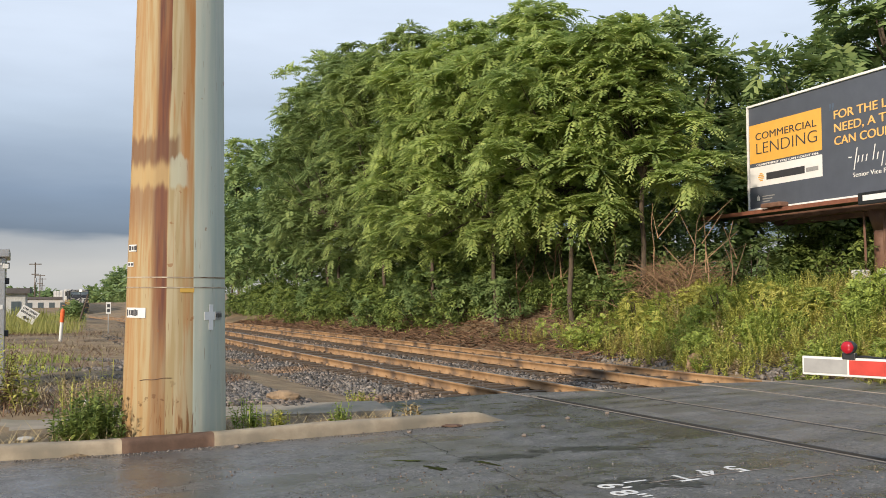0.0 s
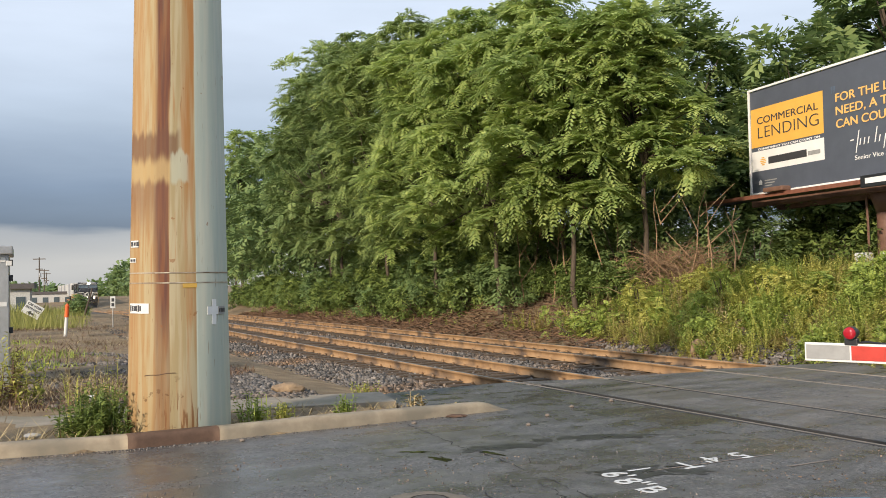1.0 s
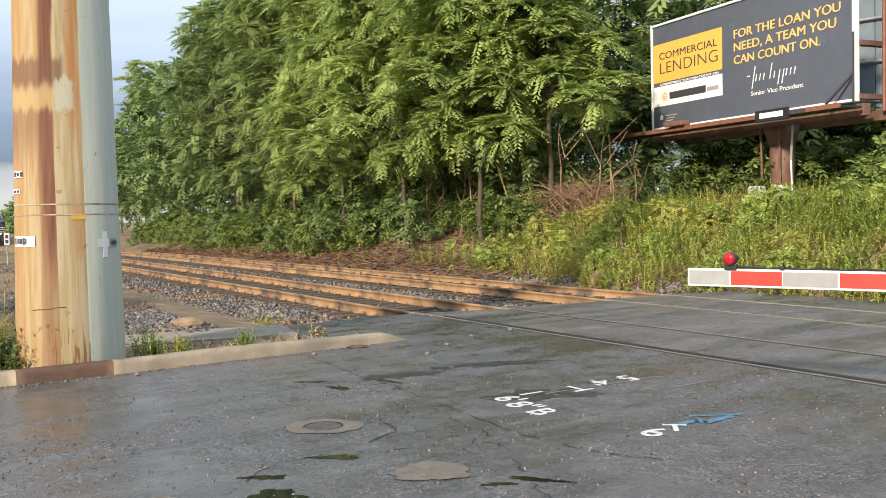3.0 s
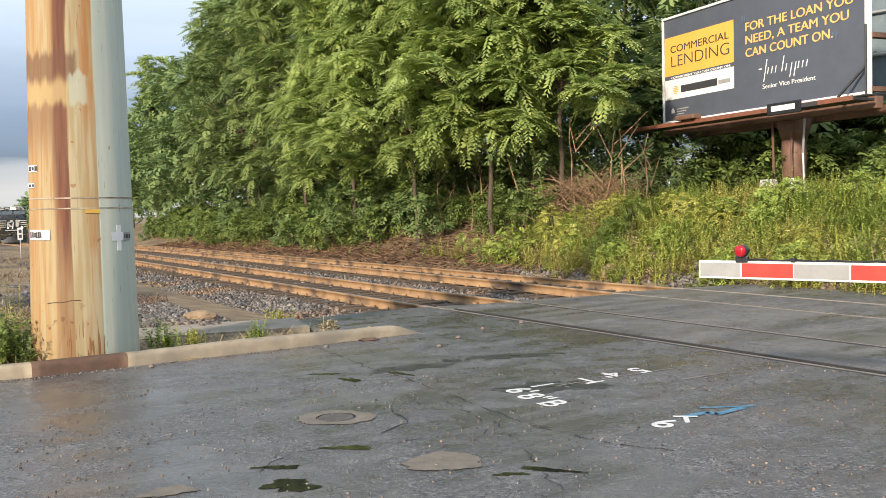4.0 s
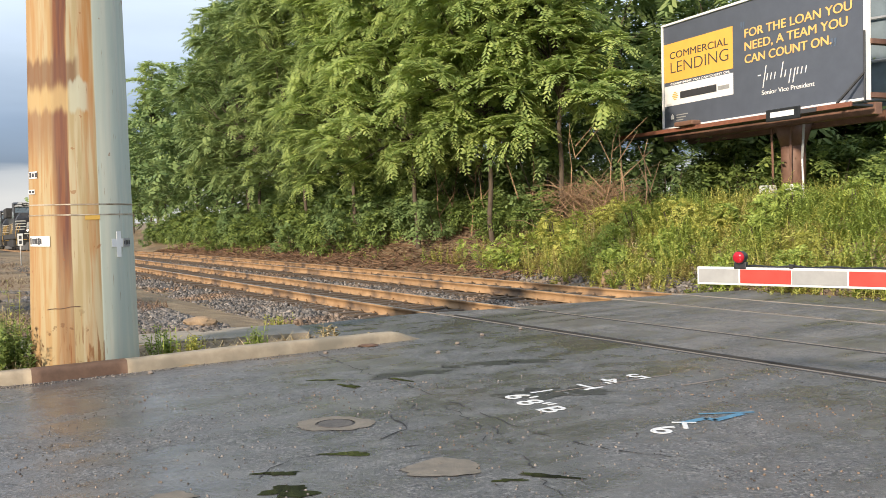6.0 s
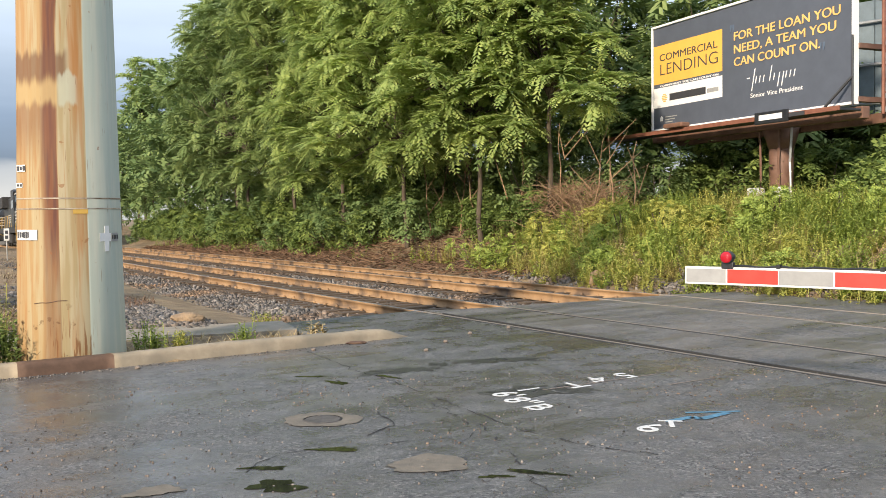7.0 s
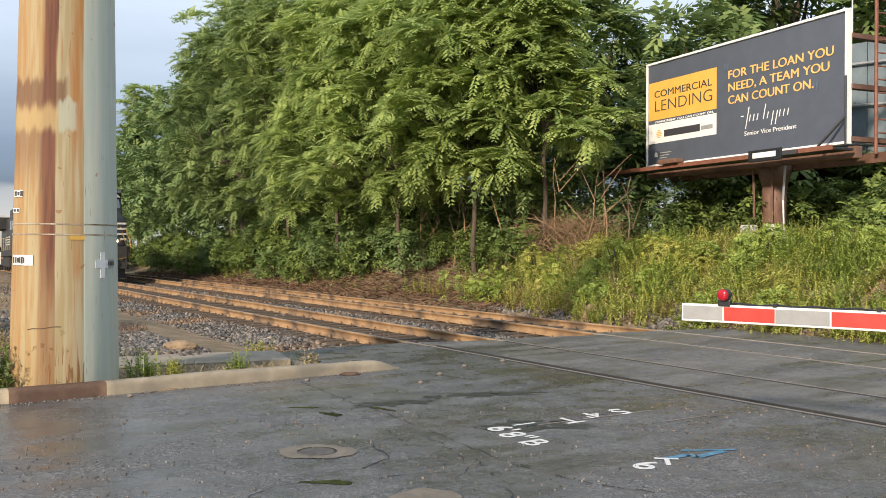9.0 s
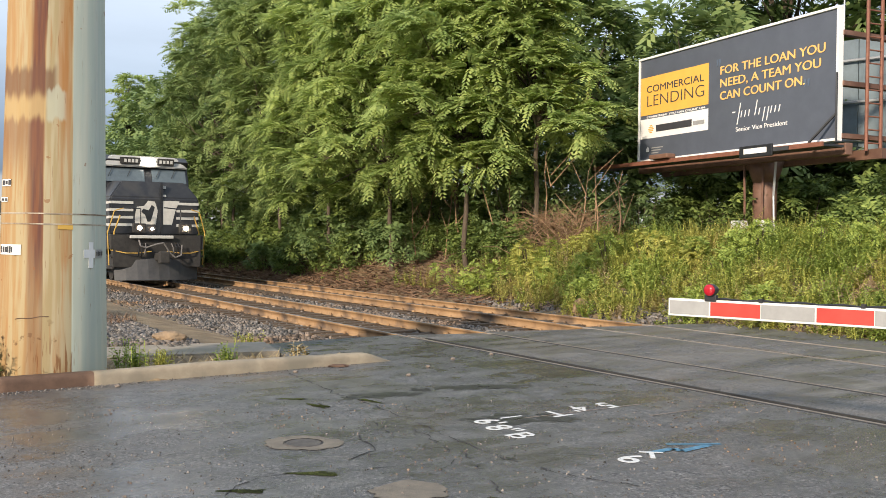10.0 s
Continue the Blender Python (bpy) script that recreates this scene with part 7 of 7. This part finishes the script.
def utility_pole(x, y, h):
    p = empty("utility_pole", pose(x, y, -2.7), "distant dark wooden utility pole with crossarms", "utility pole", "distant utility poles")
    bm = bm_new()
    cyl(bm, (0, 0, 0), (0, 0, h), 0.24, 0.16, n=8)
    part("pole", bm, M["wood"], p)
    for z in (h - 0.6, h - 3.4):
        bm = bm_new()
        box(bm, -1.7 if z > h - 1 else -1.0, -0.1, z, 1.7 if z > h - 1 else 1.0, 0.1, z + 0.25)
        part("crossarm", bm, M["wood"], p)
    bm = bm_new()
    cyl(bm, (0.35, -0.3, h - 5.5), (0.35, -0.3, h - 4.3), 0.3, n=10)
    part("transformer", bm, M["galv"], p)


for x, y, h in ((-110.4, 257.5, 12.8), (-136.5, 322.4, 10.8), (-160.0, 380.0, 10.5)):
    utility_pole(x, y, h)


def shed(x, y, z, w, d, h, rz, label, n):
    b = empty("building", pose(x, y, z, 0, 0, rz), label, "building", "distant buildings")
    bm = bm_new()
    box(bm, 0, 0, 0, w, d, h)
    part("wall", bm, M["wall"], b)
    bm = bm_new()
    box(bm, -0.4, -0.4, h, w + 0.4, d + 0.4, h + 0.5)
    part("roof", bm, M["roofing"], b)
    for k in range(n):
        bm = bm_new()
        box(bm, (k + 0.25) * w / n, -0.06, h * 0.3, (k + 0.75) * w / n, 0.03, h * 0.75)
        part("window", bm, M["glass"], b)


shed(-105, 232, -3.5, 13, 8, 3.6, 18, "low pale distant building with a dark roof", 5)
shed(-41.5, 86.5, -1.4, 3.2, 3, 3.0, 20, "small white building beyond the field", 2)
shed(16.5, 36.5, 1.6, 14, 8, 4.2, -20, "pale building behind the trees and billboard", 4)


# distant woods closing the horizon
def far_woods():
    rng = np.random.default_rng(77)
    pts = []
    for az, r, h, n in ((-21, 420, 7, 450), (40, 160, 12, 450)):
        a = np.radians(rng.uniform(az - 26 if az < 0 else -2, az + 5 if az < 0 else 62, n))
        d = r * rng.uniform(0.95, 1.1, n)
        pts.append(np.column_stack([d * np.sin(a), d * np.cos(a), -2.7 + h * rng.uniform(0, 1, n) ** 0.8 * (0.75 + 0.25 * np.sin(a * 37))]))
    p = np.concatenate(pts)
    nr = unit(rng.normal(0, 1, p.shape) + np.array((0, -0.4, 0.5)))
    v, q = rosettes(rng, p, nr, 3.6, 6, 3, 2.2, 0.3)
    tagged(quad_mesh("distant_woods", v, q, M["leaf_back"]), "dark line of distant woods on the horizon", "woods", kind="stuff")


far_woods()

# ---------------------------------------------------------------- ballast stones and ties
TIE = bm_new()
box(TIE, -1.30, -0.115, -0.18, 1.30, 0.115, 0.0, 0.012)
tie_me = bpy.data.meshes.new("tie")
TIE.to_mesh(tie_me)
TIE.free()
tie_me.materials.append(M["tie"])
trng = random.Random(11)
for L0, start, tr in ((0.0, 2.5, tracks[0]), (SPACING, 1.4, tracks[1])):
    for k in range(140):
        s = start + k * 0.53
        p = on_line(L0, s, -0.150 + trng.uniform(-0.012, 0.008))
        q = on_line(L0, s + 1)
        t = new("tie", tie_me)
        t.parent = tr
        t.matrix_basis = pose(p.x, p.y, p.z, 0, 0, math.degrees(math.atan2(q.y - p.y, q.x - p.x)) - 90 + trng.uniform(-1.5, 1.5))


def rail_clips(L0, start, parent):
    """Spikes and plates where each rail crosses a tie."""
    pts = []
    for k in range(110):
        s = start + k * 0.53
        for e in (-0.7535, 0.7535):
            for o in (-0.085, 0.085):
                pts.append(tuple(on_line(L0 + e + o, s, -0.142)))
    ob = stones("rail_clip", np.array(pts), 0.022, 0.034, M["rust_rail"], "", 60 + int(L0), parent)
    del ob["category"]


rail_clips(0.0, 2.5, tracks[0])
rail_clips(SPACING, 1.4, tracks[1])


def ballast_stones():
    rng = np.random.default_rng(41)
    out = []
    for n, s0, s1, lo, hi in ((23000, 3.5, 14, 0, 0), (12000, 14, 34, 0, 0), (3000, 34, 80, 0, 0)):
        L, s = rng.uniform(-4.6, 6.0, n), rng.uniform(s0, s1, n)
        z = np.interp(L, (-4.6, -4.2, -2.9, -1.7, -0.6, 0.6, 1.5, 2.1, 3.0, 4.2, 5.1, 6.0), (-0.12, -0.20, -0.21, -0.19, -0.207, -0.207, -0.20, -0.20, -0.207, -0.207, -0.20, -0.25))
        near_rail = np.min(np.abs(L[:, None] - np.array((-0.7535, 0.7535, SPACING - 0.7535, SPACING + 0.7535))[None]), 1)
        edge = np.interp(L, (-4.6, -0.9, 0.7, SPACING - 0.7, SPACING + 1.7), (4.6, 4.9, 4.4, 4.3, 4.0))
        keep = (near_rail > 0.09) & (s > edge + 0.1)
        L, s, z = L[keep], s[keep], z[keep]
        p = P0 + U * s[:, None] + NR * (L + dev(s))[:, None]
        zz = np.maximum(drop(s) + z, np.where(L < -4.0, ground_z(p[:, 0], p[:, 1]), -9))
        out.append(np.column_stack([p, zz + rng.uniform(-0.02, 0.015, len(L))]))
    stones("ballast_stones", np.concatenate(out), 0.012, 0.030, M["stone"], "loose grey ballast stones between and beside the rails", 42)
    # spilled stones on the soil between footpath and ballast, and a heap at the bank's foot
    n = 20000
    x, y = rng.uniform(-7, 0.2, n), rng.uniform(12.6, 18, n)
    s = (x - P0[0]) * U[0] + (y - P0[1]) * U[1]
    L = (x - P0[0]) * NR[0] + (y - P0[1]) * NR[1]
    fp = np.interp(x, (-14, -9, -5.2, -3.6, -2.1, -0.68), (8.6, 9.65, 10.95, 11.75, 12.35, 12.72)) + 1.3
    keep = (y > fp) & (L < -4.0) & (rng.uniform(0, 1, n) < np.clip(1.4 + (L + 4) * 0.2, 0.10, 1)) & ((x < -1.2) | (y > 14.4))
    stones("spilled_stones", np.column_stack([x, y, ground_z(x, y)])[keep], 0.012, 0.034, M["stone"], "spilled gravel between footpath and track", 43)
    n = 5000
    x, y = rng.uniform(-12, -6.5, n), rng.uniform(17, 24, n)
    ok = clumpy(np.column_stack([x, y]), 0.4, -0.1, 1.5)
    stones("spilled_stones", np.column_stack([x, y, ground_z(x, y)])[ok], 0.015, 0.04, M["stone"], "grey gravel spread over the open ground", 45)
    n = 3500
    Lh, sh = rng.normal(6.5, 0.5, n), np.concatenate([rng.normal(10.0, 1.3, n // 2), rng.normal(4.6, 1.2, n - n // 2)])
    p = P0 + U * sh[:, None] + NR * (Lh + dev(sh))[:, None]
    stones("spilled_stones", np.column_stack([p, ground_z(p[:, 0], p[:, 1]) + 0.02]), 0.015, 0.04, M["stone"], "dark gravel spilled at the foot of the bank", 44)


ballast_stones()

motions()
